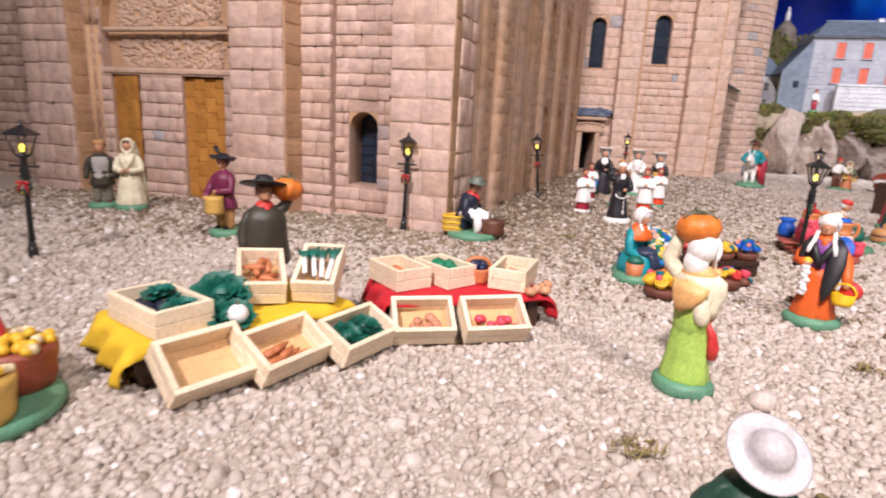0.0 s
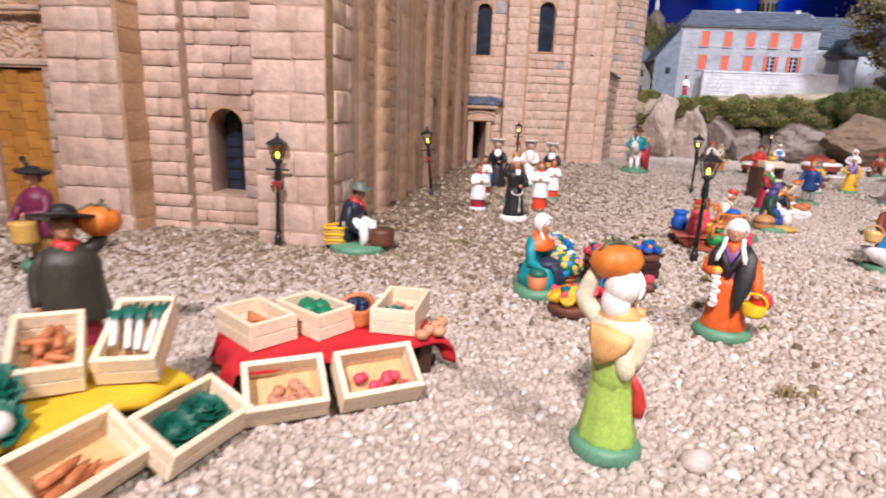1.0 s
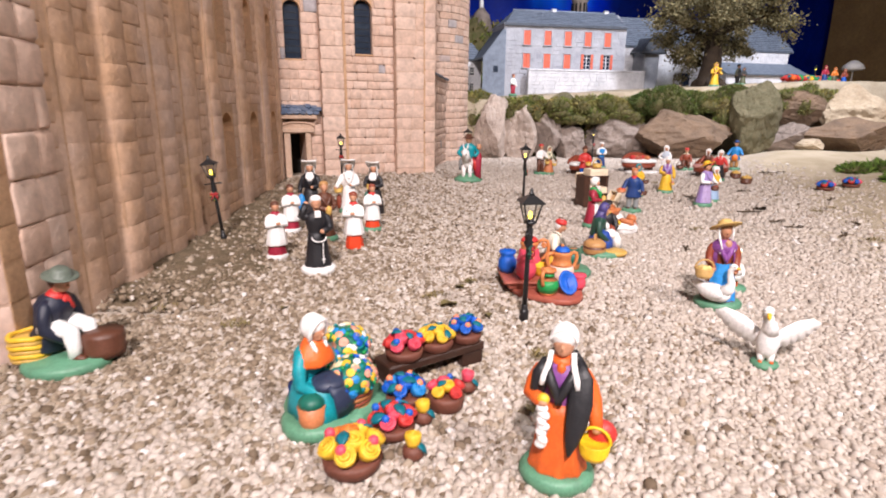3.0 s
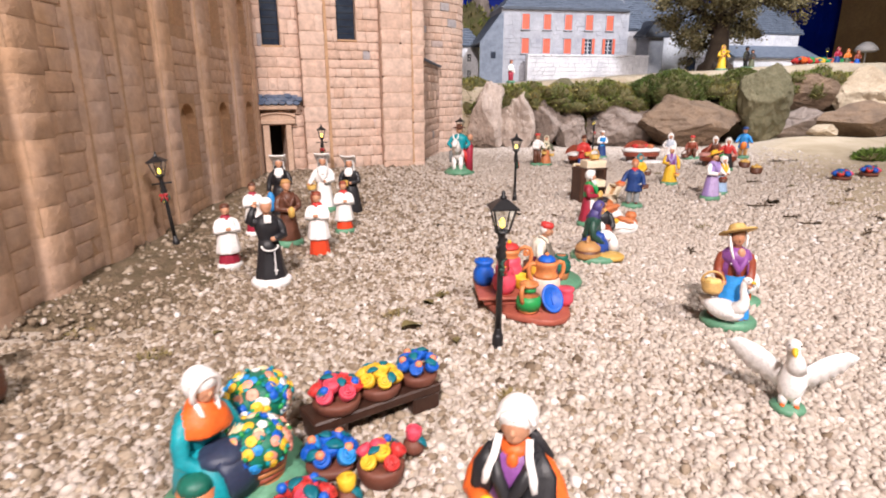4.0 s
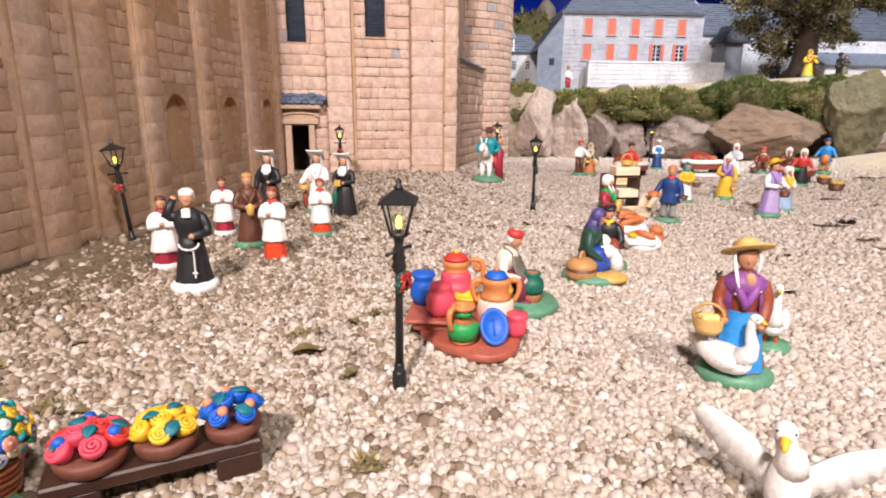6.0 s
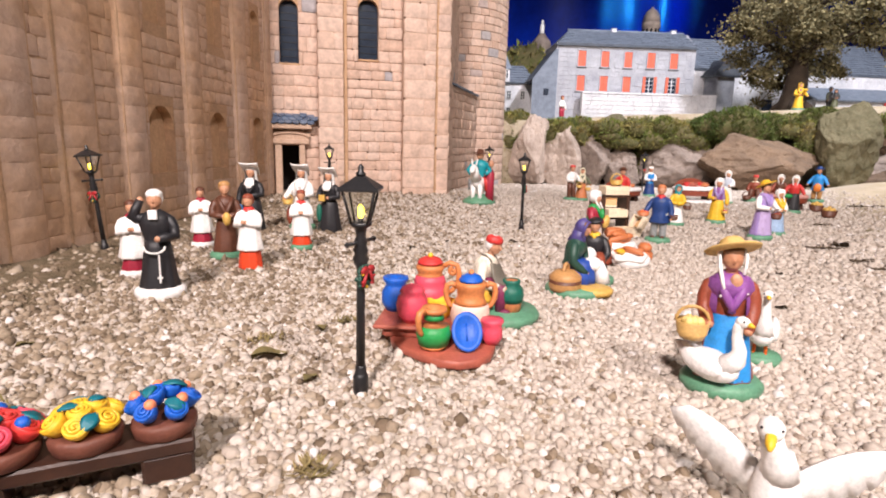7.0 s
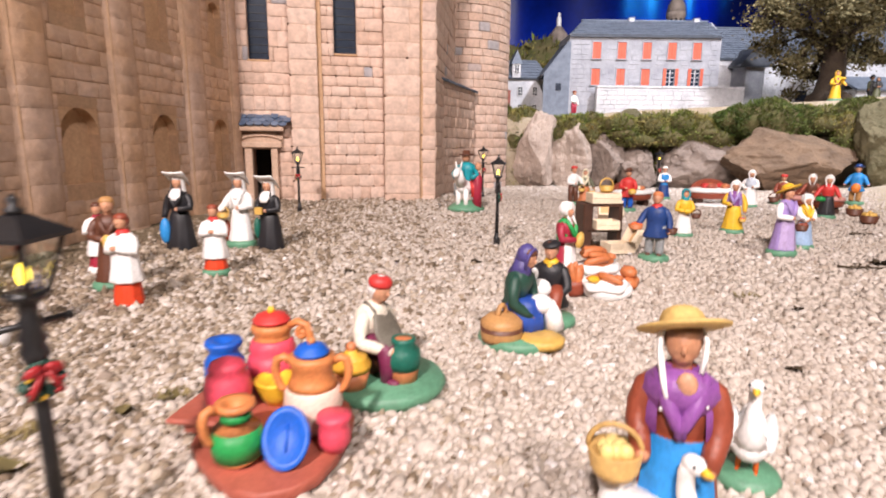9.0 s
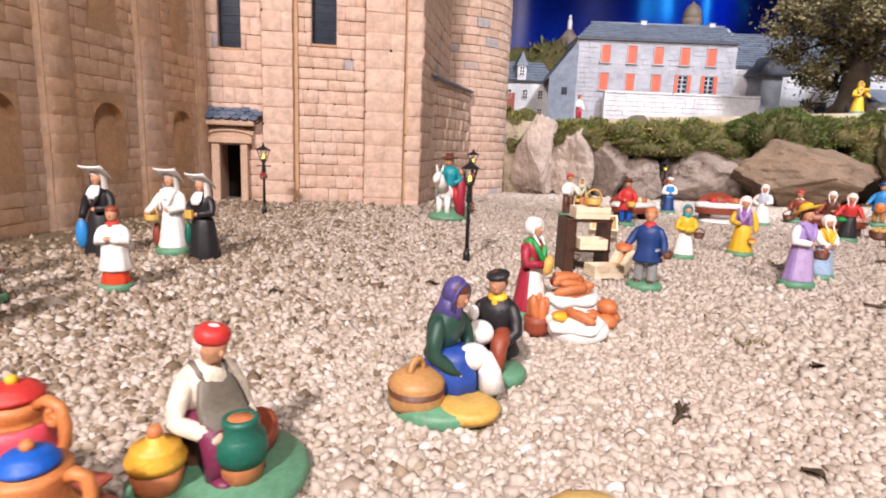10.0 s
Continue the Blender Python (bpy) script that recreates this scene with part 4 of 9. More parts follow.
def mound(name, centres, tufts, seed, leaf, label, category, tuft=0.010, mats=(None, None), kind="stuff"):
    """Cushions of moss: uneven mounds covered with fine sprigs, in one mesh."""
    rnd = random.Random(seed)
    bed, sprig = mats
    s = Solid()
    weights = [c[3] * c[4] for c in centres]
    for c in centres:
        x, y, z, rx, rz = c[:5]
        k = Solid()
        k.ball((0, 0, 0), (rx, rx * 0.75, rz), bed, seg=22, rings=14)
        verts = []
        for v in k.v:
            q = Vector(v)
            verts.append(Vector((x, y, z)) + q * (1 + 0.22 * noise.noise(Vector((x * 31, y * 17, z)) + q * 30)))
        s.put(verts, k.f, bed)
    for t in range(tufts):
        x, y, z, rx, rz = rnd.choices(centres, weights)[0][:5]
        a, b = rnd.uniform(0, 2 * math.pi), math.asin(rnd.uniform(-0.75, 1))
        n = Vector((math.cos(a) * math.cos(b), math.sin(a) * math.cos(b), math.sin(b)))
        q = Vector((n.x * rx, n.y * rx * 0.75, n.z * rz))
        p = Vector((x, y, z)) + q * (0.97 + 0.22 * noise.noise(Vector((x * 31, y * 17, z)) + q * 30))
        d = (n + Vector((rnd.uniform(-0.8, 0.8), rnd.uniform(-0.8, 0.8), rnd.uniform(-0.3, 0.9)))).normalized()
        side = d.cross(Vector((rnd.uniform(-1, 1), rnd.uniform(-1, 1), rnd.uniform(-1, 1)))).normalized()
        h = tuft * rnd.uniform(0.5, 1.4)
        s.put([p - side * h * leaf, p + d * h * 0.5 + side * h * leaf, p + d * h, p + d * h * 0.45 - side * h * leaf], [(0, 1, 2, 3)], sprig, False)
    return s.thing(name, None, label, category, kind=kind)


rnd = random.Random(77)
band = []
for k in range(120):
    u = k / 119
    x = 1.10 + 1.22 * u
    y = 2.00 - 0.27 * min(u * 1.35, 1.2) + rnd.uniform(-0.045, 0.05)
    low = max(0.0, 1.0 - abs(y - (2.0 - 0.27 * min(u * 1.35, 1.2)) - 0.01) / 0.07)
    band.append((x, y, max(terrace_z(x), 0.221) - 0.066 + 0.022 * low + rnd.uniform(-0.032, 0.012), rnd.uniform(0.020, 0.048), rnd.uniform(0.014, 0.032)))
for x, y, z, r, h in ((1.13, 2.02, 0.165, 0.055, 0.035), (1.19, 2.00, 0.165, 0.05, 0.035), (1.17, 1.985, 0.150, 0.04, 0.03), (1.09, 2.03, 0.160, 0.04, 0.03), (1.24, 1.98, 0.160, 0.05, 0.035), (1.36, 1.95, 0.165, 0.05, 0.03), (1.225, 1.985, 0.12, 0.030, 0.075), (1.22, 1.975, 0.05, 0.022, 0.05), (1.30, 1.97, 0.05, 0.03, 0.04), (1.43, 1.92, 0.045, 0.035, 0.045), (1.42, 1.93, 0.13, 0.04, 0.045), (1.70, 1.76, 0.06, 0.04, 0.04), (1.98, 1.72, 0.17, 0.07, 0.05), (1.09, 2.10, 0.13, 0.05, 0.09), (0.985, 2.06, 0.06, 0.045, 0.09), (0.995, 2.04, 0.15, 0.05, 0.06), (1.03, 2.06, 0.19, 0.05, 0.035), (0.96, 2.10, 0.16, 0.05, 0.07), (1.30, 1.94, 0.16, 0.05, 0.035), (1.48, 1.87, 0.16, 0.05, 0.04), (1.82, 1.72, 0.15, 0.035, 0.06)):
    band.append((x, y, z, r, h))
mound("moss", band, 76000, 3, 0.15, "dark green and brownish moss along the top of the rock bank", "moss", 0.0105, (MOSSBED, MOSS))
mound("bush", [(1.645, 1.815, 0.178, 0.115, 0.062), (1.57, 1.835, 0.180, 0.06, 0.045), (1.73, 1.80, 0.180, 0.07, 0.05), (1.90, 1.76, 0.205, 0.08, 0.045)], 26000, 14, 0.15, "rounded dark green cushion bush on the rock bank", "bush", 0.0095, (MOSSBED, rough_colour("bush_green", (0.055, 0.10, 0.016), (0.13, 0.14, 0.035), 22, 0.9, 0.2, 20, vary=0.6, island=True)))
mound("grass_verge", [(x, y, swell(x, y) + 0.002, r, 0.012) for x, y, r in ((1.66, 1.16, 0.04), (1.74, 1.14, 0.06), (1.62, 1.03, 0.04), (1.70, 1.03, 0.06), (1.60, 0.94, 0.04), (1.67, 0.93, 0.05), (1.82, 1.08, 0.09), (1.95, 1.05, 0.12))], 6000, 4, 0.14, "bright green grass verge beside the sand", "grass", 0.014, (MOSSBED, ramp_material("grass", [(0, (0.06, 0.12, 0.015)), (1, (0.16, 0.24, 0.04))], 0.9, 200, 0.2)))


def leafy_tree(name, at, height, spread, leaves, seed, label, leafsize=0.011):
    """Twisted tapered trunk, forking limbs, and a ragged crown of small leaves in clumps with gaps."""
    rnd = random.Random(seed)
    t = holder(name, pose(*at), label, "tree")
    s = Solid()
    s.tube([(-0.012, 0, -0.01), (-0.004, 0, 0.025), (0.012, 0.004, height * 0.20), (0.004, 0, height * 0.36), (0.018, 0, height * 0.55), (0.010, 0, height * 0.88)], [0.048, 0.040, 0.036, 0.030, 0.018, 0.006], BARK, seg=14)
    for a in (0.6, 2.3, 4.0, 5.4):
        s.tube([(0, 0, 0.035), (0.05 * math.cos(a), 0.05 * math.sin(a), 0.008), (0.066 * math.cos(a), 0.066 * math.sin(a), -0.004)], [0.026, 0.017, 0.006], BARK, seg=8)
    s.v = [tuple(Vector(q) + Vector(q).normalized() * 0.006 * noise.noise(Vector(q) * 45)) for q in s.v]
    clumps = []
    for k in range(30):
        a = k * 2.4 + rnd.uniform(-0.4, 0.4)
        z0 = height * rnd.uniform(0.20, 0.72)
        r = spread * rnd.uniform(0.45, 1.0) * (1.1 - 0.5 * abs(z0 / height - 0.45))
        end = Vector((math.cos(a) * r, math.sin(a) * r * 0.8, z0 + height * rnd.uniform(-0.10, 0.24)))
        mid = Vector((end[0] * 0.5 + rnd.uniform(-0.015, 0.015), end[1] * 0.5, z0 + height * 0.09))
        s.tube([(0.008, 0, z0), mid, end], [0.010, 0.0065, 0.002], BARK, seg=7)
        clumps += [(end, rnd.uniform(0.035, 0.060)), (mid, rnd.uniform(0.022, 0.045))]
        for _ in range(3):
            twig = end + Vector((rnd.uniform(-1, 1), rnd.uniform(-1, 1), rnd.uniform(-1.0, 0.5))) * 0.055
            s.tube([mid.lerp(end, 0.7), twig], [0.0028, 0.0010], BARK, seg=5)
            clumps.append((twig, rnd.uniform(0.022, 0.036)))
    clumps += [(Vector((0.01, 0, height * 0.92)), 0.06), (Vector((0.03, -0.02, height)), 0.05)]
    s.part("trunk", t)
    c = Solid()
    for k in range(leaves):
        p, r = rnd.choice(clumps)
        q = p + Vector((rnd.gauss(0, 0.50), rnd.gauss(0, 0.50), rnd.gauss(0, 0.40))) * r
        e = Vector((rnd.uniform(-1, 1), rnd.uniform(-1, 1), rnd.uniform(-0.6, 1))).normalized()
        w = e.cross(Vector((rnd.uniform(-1, 1), rnd.uniform(-1, 1), rnd.uniform(-1, 1)))).normalized()
        h = leafsize * rnd.uniform(0.6, 1.3)
        c.put([q, q + e * h * 0.5 + w * h * 0.3, q + e * h, q + e * h * 0.5 - w * h * 0.3], [(0, 1, 2, 3)], LEAF, False)
    c.part("crown", t, None, "thin dull olive foliage with gaps")
    return t


leafy_tree("tree", (2.03, 2.00, terrace_z(2.03) - 0.004), 0.46, 0.27, 30000, 5, "gnarled dark-trunked tree with thin olive foliage on the terrace")


# ---- houses of the terrace ----
def slab(parent, name, pts, thick, mat, label=""):
    """A flat piece from its corner points, with thickness along its normal."""
    p = [Vector(q) for q in pts]
    n = (p[1] - p[0]).cross(p[2] - p[0]).normalized() * thick
    k = len(p)
    s = Solid()
    s.put([*p, *[q - n for q in p]], [tuple(range(k)), tuple(range(k, 2 * k))[::-1]] + [(i, i + k, (i + 1) % k + k, (i + 1) % k) for i in range(k)], mat, False)
    return s.part(name, parent, None, label)


def courses(parent, m, L, z0, z1, course, length, mat, seed, holes=(), proud=0.0016):
    """Low-relief dressed blocks over a house front, in one joined skin."""
    rnd = random.Random(seed)
    s, z = Solid(), z0
    while z < z1 - 0.003:
        h = min(course * rnd.uniform(0.85, 1.15), z1 - z)
        u = 0
        while u < L - 0.002:
            w = min(length * rnd.uniform(0.6, 1.4), L - u)
            if not any(u + w > a and u < b and z + h > c and z < d for a, b, c, d in holes):
                s.box((u + w / 2, -0.0002, z + h / 2), (w * 0.965, proud + 0.0018 * rnd.random(), h * 0.90), mat, m, bevel=0.2)
            u += w
        z += h
    return tagged(s.part("stonework", parent), kind="stuff")


def slates(parent, a, b, c, d, rows, cols, seed, mat=ROOF):
    """Overlapping slates over the roof plane a-b (eave) to d-c (ridge), in one joined skin."""
    rnd = random.Random(seed)
    a, b, c, d = Vector(a), Vector(b), Vector(c), Vector(d)
    s = Solid()
    n = (b - a).cross(d - a).normalized()
    for r in range(rows):
        v0, v1 = r / rows, min((r + 1.35) / rows, 1)
        for k in range(cols):
            u0, u1 = (k + 0.5 * (r % 2)) / (cols + 0.5), (k + 0.96 + 0.5 * (r % 2)) / (cols + 0.5)
            def at(u, v, h):
                return (a + (b - a) * u) * (1 - v) + (d + (c - d) * u) * v + n * h
            h = 0.0042 + rnd.uniform(-0.0010, 0.0014)
            q = [at(u0, v0, h), at(u1, v0, h), at(u1, v1, 0.0004), at(u0, v1, 0.0004), at(u0, v0, 0), at(u1, v0, 0)]
            s.put(q, [(0, 1, 2, 3), (4, 5, 1, 0), (4, 0, 3), (1, 5, 2)], mat, False)
    return tagged(s.part("slating", parent), kind="stuff")


def shuttered_window(parent, m, w, h, half_open, seed):
    """m: the window's lower middle on the wall face, -y outwards."""
    win = holder("window", m, "", "")
    win.parent = parent
    s = Solid()
    s.box((0, 0.006, h / 2), (w, 0.003, h), DARKGLASS, bevel=0)
    s.part("pane", win)
    s = Solid()
    for x in (-w / 2, w / 2):
        s.box((x, -0.0005, h / 2), (0.003, 0.005, h + 0.004), HOUSE, bevel=0.1)
    s.box((0, -0.0005, h), (w + 0.006, 0.005, 0.004), HOUSE, bevel=0.1)
    s.part("frame", win)
    s = Solid()
    s.box((0, -0.002, -0.001), (w + 0.008, 0.009, 0.004), HOUSE, bevel=0.15)
    s.part("sill", win)
    if half_open:
        s = Solid()
        s.box((0, 0.003, h / 2), (w * 0.10, 0.003, h), HOUSEWHITE, bevel=0.1)
        for k in range(1, 4):
            s.box((0, 0.003, h * k / 4), (w, 0.003, 0.0022), HOUSEWHITE, bevel=0.1)
        s.part("glazing_bar", win)
    for side in (-1, 1):
        s = Solid()
        if half_open:
            s.box((side * (w * 0.5 + w * 0.17), -0.004, h / 2), (w * 0.34, 0.0022, h), SHUTTER, bevel=0.15)
        else:
            s.box((side * w * 0.25, 0.001, h / 2), (w * 0.49, 0.0025, h * 0.98), SHUTTER, bevel=0.15)
        s.part("shutter", win)


def town_house():
    """Grey stone house of two storeys with ten shuttered windows, above a whitewashed yard wall."""
    p0, p1 = Vector((1.3595, 2.469)), Vector((1.887, 2.361))
    m, L = wall_frame(p0, p1)
    z0, eave, ridge, deep = 0.215, 0.518, 0.582, 0.18
    h = holder("town_house", m @ pose(0, 0, z0), "grey stone house with orange-red shutters and slate roof", "house")
    e, r = eave - z0, ridge - z0
    wins = [(0.091 + 0.093 * k, row) for row in (0.122, 0.216) for k in range(5)]
    holes = [(x - 0.019, x + 0.019, z - 0.004, z + 0.062) for x, z in wins]
    s = Solid()
    us = sorted({0.0, L, *[q[0] + 0.003 for q in holes], *[q[1] - 0.003 for q in holes]})
    for ua, ub in zip(us, us[1:]):
        z = 0.0
        for a, b, c, d in sorted(holes, key=lambda q: q[2]):
            if a <= ua + 1e-6 and b >= ub - 1e-6:
                s.box(((ua + ub) / 2, 0.01, (z + c + 0.004) / 2), (ub - ua, 0.02, c + 0.004 - z), HOUSE, bevel=0)
                z = d - 0.004
        s.box(((ua + ub) / 2, 0.01, (z + e) / 2), (ub - ua, 0.02, e - z), HOUSE, bevel=0)
    s.part("front_wall", h)
    courses(h, Matrix.Identity(4), L, 0.0, e, 0.0165, 0.034, HOUSE, 3, holes)
    # gables
    slab(h, "gable_wall", [(L, 0.0, 0), (L, 0.0, e), (L, deep / 2, r - 0.002), (L, deep, e), (L, deep, 0)], 0.012, HOUSE)
    slab(h, "gable_wall", [(0, 0.0, 0), (0, 0.0, e), (0, deep, e), (0, deep, 0)], -0.012, HOUSE)
    slab(h, "back_wall", [(0, deep, 0), (L, deep, 0), (L, deep, e), (0, deep, e)], 0.012, HOUSE)
    slab(h, "roof", [(-0.012, -0.014, e - 0.006), (L + 0.012, -0.014, e - 0.006), (L - 0.005, deep / 2, r), (0.055, deep / 2, r)], 0.006, ROOF)
    slab(h, "roof", [(L + 0.012, deep + 0.014, e - 0.006), (-0.012, deep + 0.014, e - 0.006), (0.055, deep / 2, r), (L - 0.005, deep / 2, r)], 0.006, ROOF)
    slab(h, "roof", [(-0.013, deep + 0.013, e - 0.006), (-0.013, -0.013, e - 0.006), (0.055, deep / 2, r)], 0.006, ROOF)
    slates(h, (-0.012, -0.014, e - 0.005), (L + 0.012, -0.014, e - 0.005), (L - 0.005, deep / 2, r + 0.001), (0.055, deep / 2, r + 0.001), 9, 44, 5)
    s = Solid()
    s.tube([(0.05, deep / 2, r + 0.002), (L - 0.004, deep / 2, r + 0.002)], 0.004, ROOF, seg=8)
    s.part("ridge", h)
    for x in (0.24, L - 0.05):
        s = Solid()
        s.box((x, deep / 2, r + 0.001), (0.020, 0.018, 0.020), HOUSEWHITE, bevel=0.1)
        s.box((x, deep / 2, r + 0.011), (0.023, 0.021, 0.003), HOUSE, bevel=0.2)
        s.part("chimney", h)
    for k, (x, z) in enumerate(wins):
        shuttered_window(h, pose(x, 0, z), 0.034, 0.062, k in (3, 4), k)
    # gable end as a wing sloping down; slate colour on its wall gives the shade
    slab(h, "side_roof", [(-0.10, 0.02, 0.165), (-0.004, 0.0, e - 0.01), (-0.004, deep, e - 0.01), (-0.10, deep, 0.165)], 0.008, ROOF)
    slab(h, "side_wall", [(-0.004, 0.004, 0.0), (-0.004, 0.004, e - 0.02), (-0.098, 0.022, 0.160), (-0.098, 0.022, 0.0)], -0.01, ROOF)
    s = Solid()
    s.box((-0.045, 0.004, 0.115), (0.020, 0.008, 0.026), DARKGLASS, bevel=0.1, turn=(0, 0, -10))
    s.part("side_window", h)


town_house()


def yard_wall():
    m, L = wall_frame((1.435, 2.405), (1.965, 2.295))
    h = holder("yard_wall", m @ pose(0, 0, 0.214), "whitewashed low stone wall before the grey house", "wall")
    s = Solid()
    s.box((L / 2, 0.012, 0.045), (L, 0.022, 0.130), HOUSEWHITE, bevel=0.05)
    s.part("wall_body", h)
    courses(h, Matrix.Identity(4), L, 0.0, 0.108, 0.018, 0.038, HOUSEWHITE, 9)
    s = Solid()
    for k in range(16):
        s.box((L * (k + 0.5) / 16, 0.011, 0.1135), (L / 16 * 0.97, 0.030, 0.007), HOUSEWHITE, bevel=0.2)
    s.part("coping", h)


yard_wall()


def long_barn():
    """Long low white building with a big slate roof and a hooded porch."""
    m, L = wall_frame((1.905, 2.475), (2.90, 2.32))
    z0, e, r, deep = 0.25, 0.204, 0.352, 0.32
    h = holder("barn", m @ pose(0, 0, z0), "long white building under a large blue-grey slate roof", "house")
    s = Solid()
    s.box((L / 2, deep / 2, e / 2), (L, deep, e), HOUSEWHITE, bevel=0.02)
    s.part("wall_body", h)
    courses(h, Matrix.Identity(4), L, 0.0, e - 0.01, 0.022, 0.05, HOUSEWHITE, 13)
    slab(h, "roof", [(-0.02, -0.010, e - 0.003), (L + 0.02, -0.010, e - 0.003), (L + 0.02, deep / 2, r), (-0.02, deep / 2, r)], 0.007, ROOF)
    slab(h, "roof", [(L + 0.02, deep + 0.02, e - 0.008), (-0.02, deep + 0.02, e - 0.008), (-0.02, deep / 2, r), (L + 0.02, deep / 2, r)], 0.007, ROOF)
    for x in (0, L):
        slab(h, "gable", [(x, 0, e - 0.01), (x, deep, e - 0.01), (x, deep / 2, r - 0.008)], 0.01 if x == 0 else -0.01, HOUSEWHITE)
    slates(h, (-0.02, -0.010, e - 0.002), (L + 0.02, -0.010, e - 0.002), (L + 0.02, deep / 2, r + 0.001), (-0.02, deep / 2, r + 0.001), 15, 62, 6)
    for x in (0.42, 0.62, 0.86):
        s = Solid()
        s.box((x, -0.001, 0.05), (0.045, 0.006, 0.075), DARKGLASS, bevel=0.1)
        s.part("window", h)
    # small stone porch with a peaked dark hood
    p = holder("porch", pose(0.165, -0.065, 0), "", "")
    p.parent = h
    s = Solid()
    s.box((0, 0.02, 0.085), (0.078, 0.10, 0.185), HOUSE, bevel=0.04)
    s.part("porch_wall", p)
    s = Solid()
    s.put([(-0.065, -0.045, 0.115), (0.065, -0.045, 0.115), (0.055, 0.08, 0.122), (-0.055, 0.08, 0.122), (0, -0.02, 0.180), (0, 0.08, 0.185), (-0.065, -0.045, 0.108), (0.065, -0.045, 0.108), (0.055, 0.08, 0.115), (-0.055, 0.08, 0.115)],
          [(0, 1, 4), (1, 2, 5, 4), (0, 4, 5, 3), (6, 7, 1, 0), (7, 8, 2, 1), (9, 6, 0, 3), (9, 8, 7, 6)], HOODSLATE, False)
    s.part("porch_hood", p, pose(0, 0, 0.053), "peaked dark slate hood")
    # lower wing at the far end
    slab(h, "wing_roof", [(0.55, -0.13, 0.085), (1.02, -0.13, 0.085), (1.02, 0.0, 0.145), (0.55, 0.0, 0.145)], 0.007, ROOF)
    s = Solid()
    s.box((0.785, -0.058, 0.045), (0.45, 0.11, 0.085), HOUSEWHITE, bevel=0.03)
    s.part("wing_wall", h)


long_barn()


def cottage():
    """Small far house with steep slate roof and a gabled dormer."""
    m, L = wall_frame((1.140, 2.715), (1.350, 2.685))
    h = holder("cottage", m @ pose(0, 0, 0.215), "small far grey house with dormer and brick-red door", "house")
    s = Solid()
    s.box((L / 2, 0.06, 0.085), (L, 0.12, 0.17), HOUSEWHITE, bevel=0.03)
    s.part("wall_body", h)
    slab(h, "roof", [(-0.01, -0.012, 0.165), (L + 0.01, -0.012, 0.165), (L - 0.03, 0.06, 0.245), (-0.01, 0.06, 0.245)], 0.006, ROOF)
    slab(h, "roof", [(L + 0.01, 0.132, 0.165), (-0.01, 0.132, 0.165), (-0.01, 0.06, 0.245), (L - 0.03, 0.06, 0.245)], 0.006, ROOF)
    slates(h, (-0.01, -0.012, 0.166), (L + 0.01, -0.012, 0.166), (L - 0.03, 0.06, 0.246), (-0.01, 0.06, 0.246), 7, 16, 7)
    s = Solid()
    s.box((0.085, 0.004, 0.195), (0.034, 0.04, 0.055), HOUSEWHITE, bevel=0.04)
    s.part("dormer", h)
    s = Solid()
    s.put([(0.062, -0.022, 0.22), (0.108, -0.022, 0.22), (0.085, -0.02, 0.275), (0.062, 0.05, 0.22), (0.108, 0.05, 0.22), (0.085, 0.05, 0.275)], [(0, 1, 2), (1, 4, 5, 2), (0, 2, 5, 3), (0, 3, 4, 1)], ROOF, False)
    s.part("dormer_roof", h)
    for x, z in ((0.085, 0.185), (0.04, 0.10), (0.105, 0.10), (0.165, 0.10), (0.105, 0.03), (0.165, 0.03)):
        win = holder("window", pose(x, -0.017 if z > 0.15 else -0.001, z), "", "")
        win.parent = h
        s = Solid()
        s.box((0, 0, 0.015), (0.020, 0.003, 0.034), DARKGLASS, bevel=0.05)
        s.part("pane", win)
        s = Solid()
        for k in (-1, 0, 1):
            s.box((k * 0.0095, -0.002, 0.015), (0.0022, 0.002, 0.036), WHITE, bevel=0.1)
        for k in range(4):
            s.box((0, -0.002, -0.001 + 0.0115 * k), (0.021, 0.002, 0.0018), WHITE, bevel=0.1)
        s.part("glazing_bar", win)
    s = Solid()
    s.box((0.045, -0.002, 0.065), (0.040, 0.004, 0.11), BRICKRED, bevel=0.05)
    s.part("brick_panel", h)


cottage()

# far hill with a white statue on a plinth, and the domed turret
mound("hill", [(1.62, 3.42, 0.30, 0.30, 0.32), (1.40, 3.40, 0.26, 0.26, 0.24), (1.88, 3.5, 0.30, 0.30, 0.36), (1.40, 3.30, 0.42, 0.20, 0.17), (1.58, 3.34, 0.46, 0.16, 0.19), (1.20, 3.3, 0.28, 0.2, 0.2), (1.50, 2.97, 0.22, 0.09, 0.09)], 7000, 9, 0.2, "far dark green wooded hill", "hill", 0.03, (MOSSBED, MOSS))
mound("bush", [(1.085, 2.30, 0.175, 0.055, 0.050), (1.02, 2.30, 0.17, 0.06, 0.09), (1.14, 2.36, 0.175, 0.05, 0.03)], 5000, 10, 0.18, "dark green bushes behind the upright rocks", "bush", 0.014, (MOSSBED, MOSS))
s = Solid()
s.lathe([(-0.09, 0.075), (0.000, 0.055), (0.030, 0.030), (0.046, 0.018), (0.050, 0.0)], ROCKD, seg=7)
s.lathe([(0.045, 0.014), (0.06, 0.012), (0.080, 0.013), (0.096, 0.010), (0.102, 0.005), (0.108, 0.008), (0.116, 0.007), (0.121, 0.0)], WHITE, seg=10)
s.thing("statue", pose(1.705, 3.42, 0.69), "small white statue on a stone plinth", "statue")
turret = holder("turret", pose(2.44, 3.48, 0.60), "round stone turret with a small dome", "turret")
s = Solid()
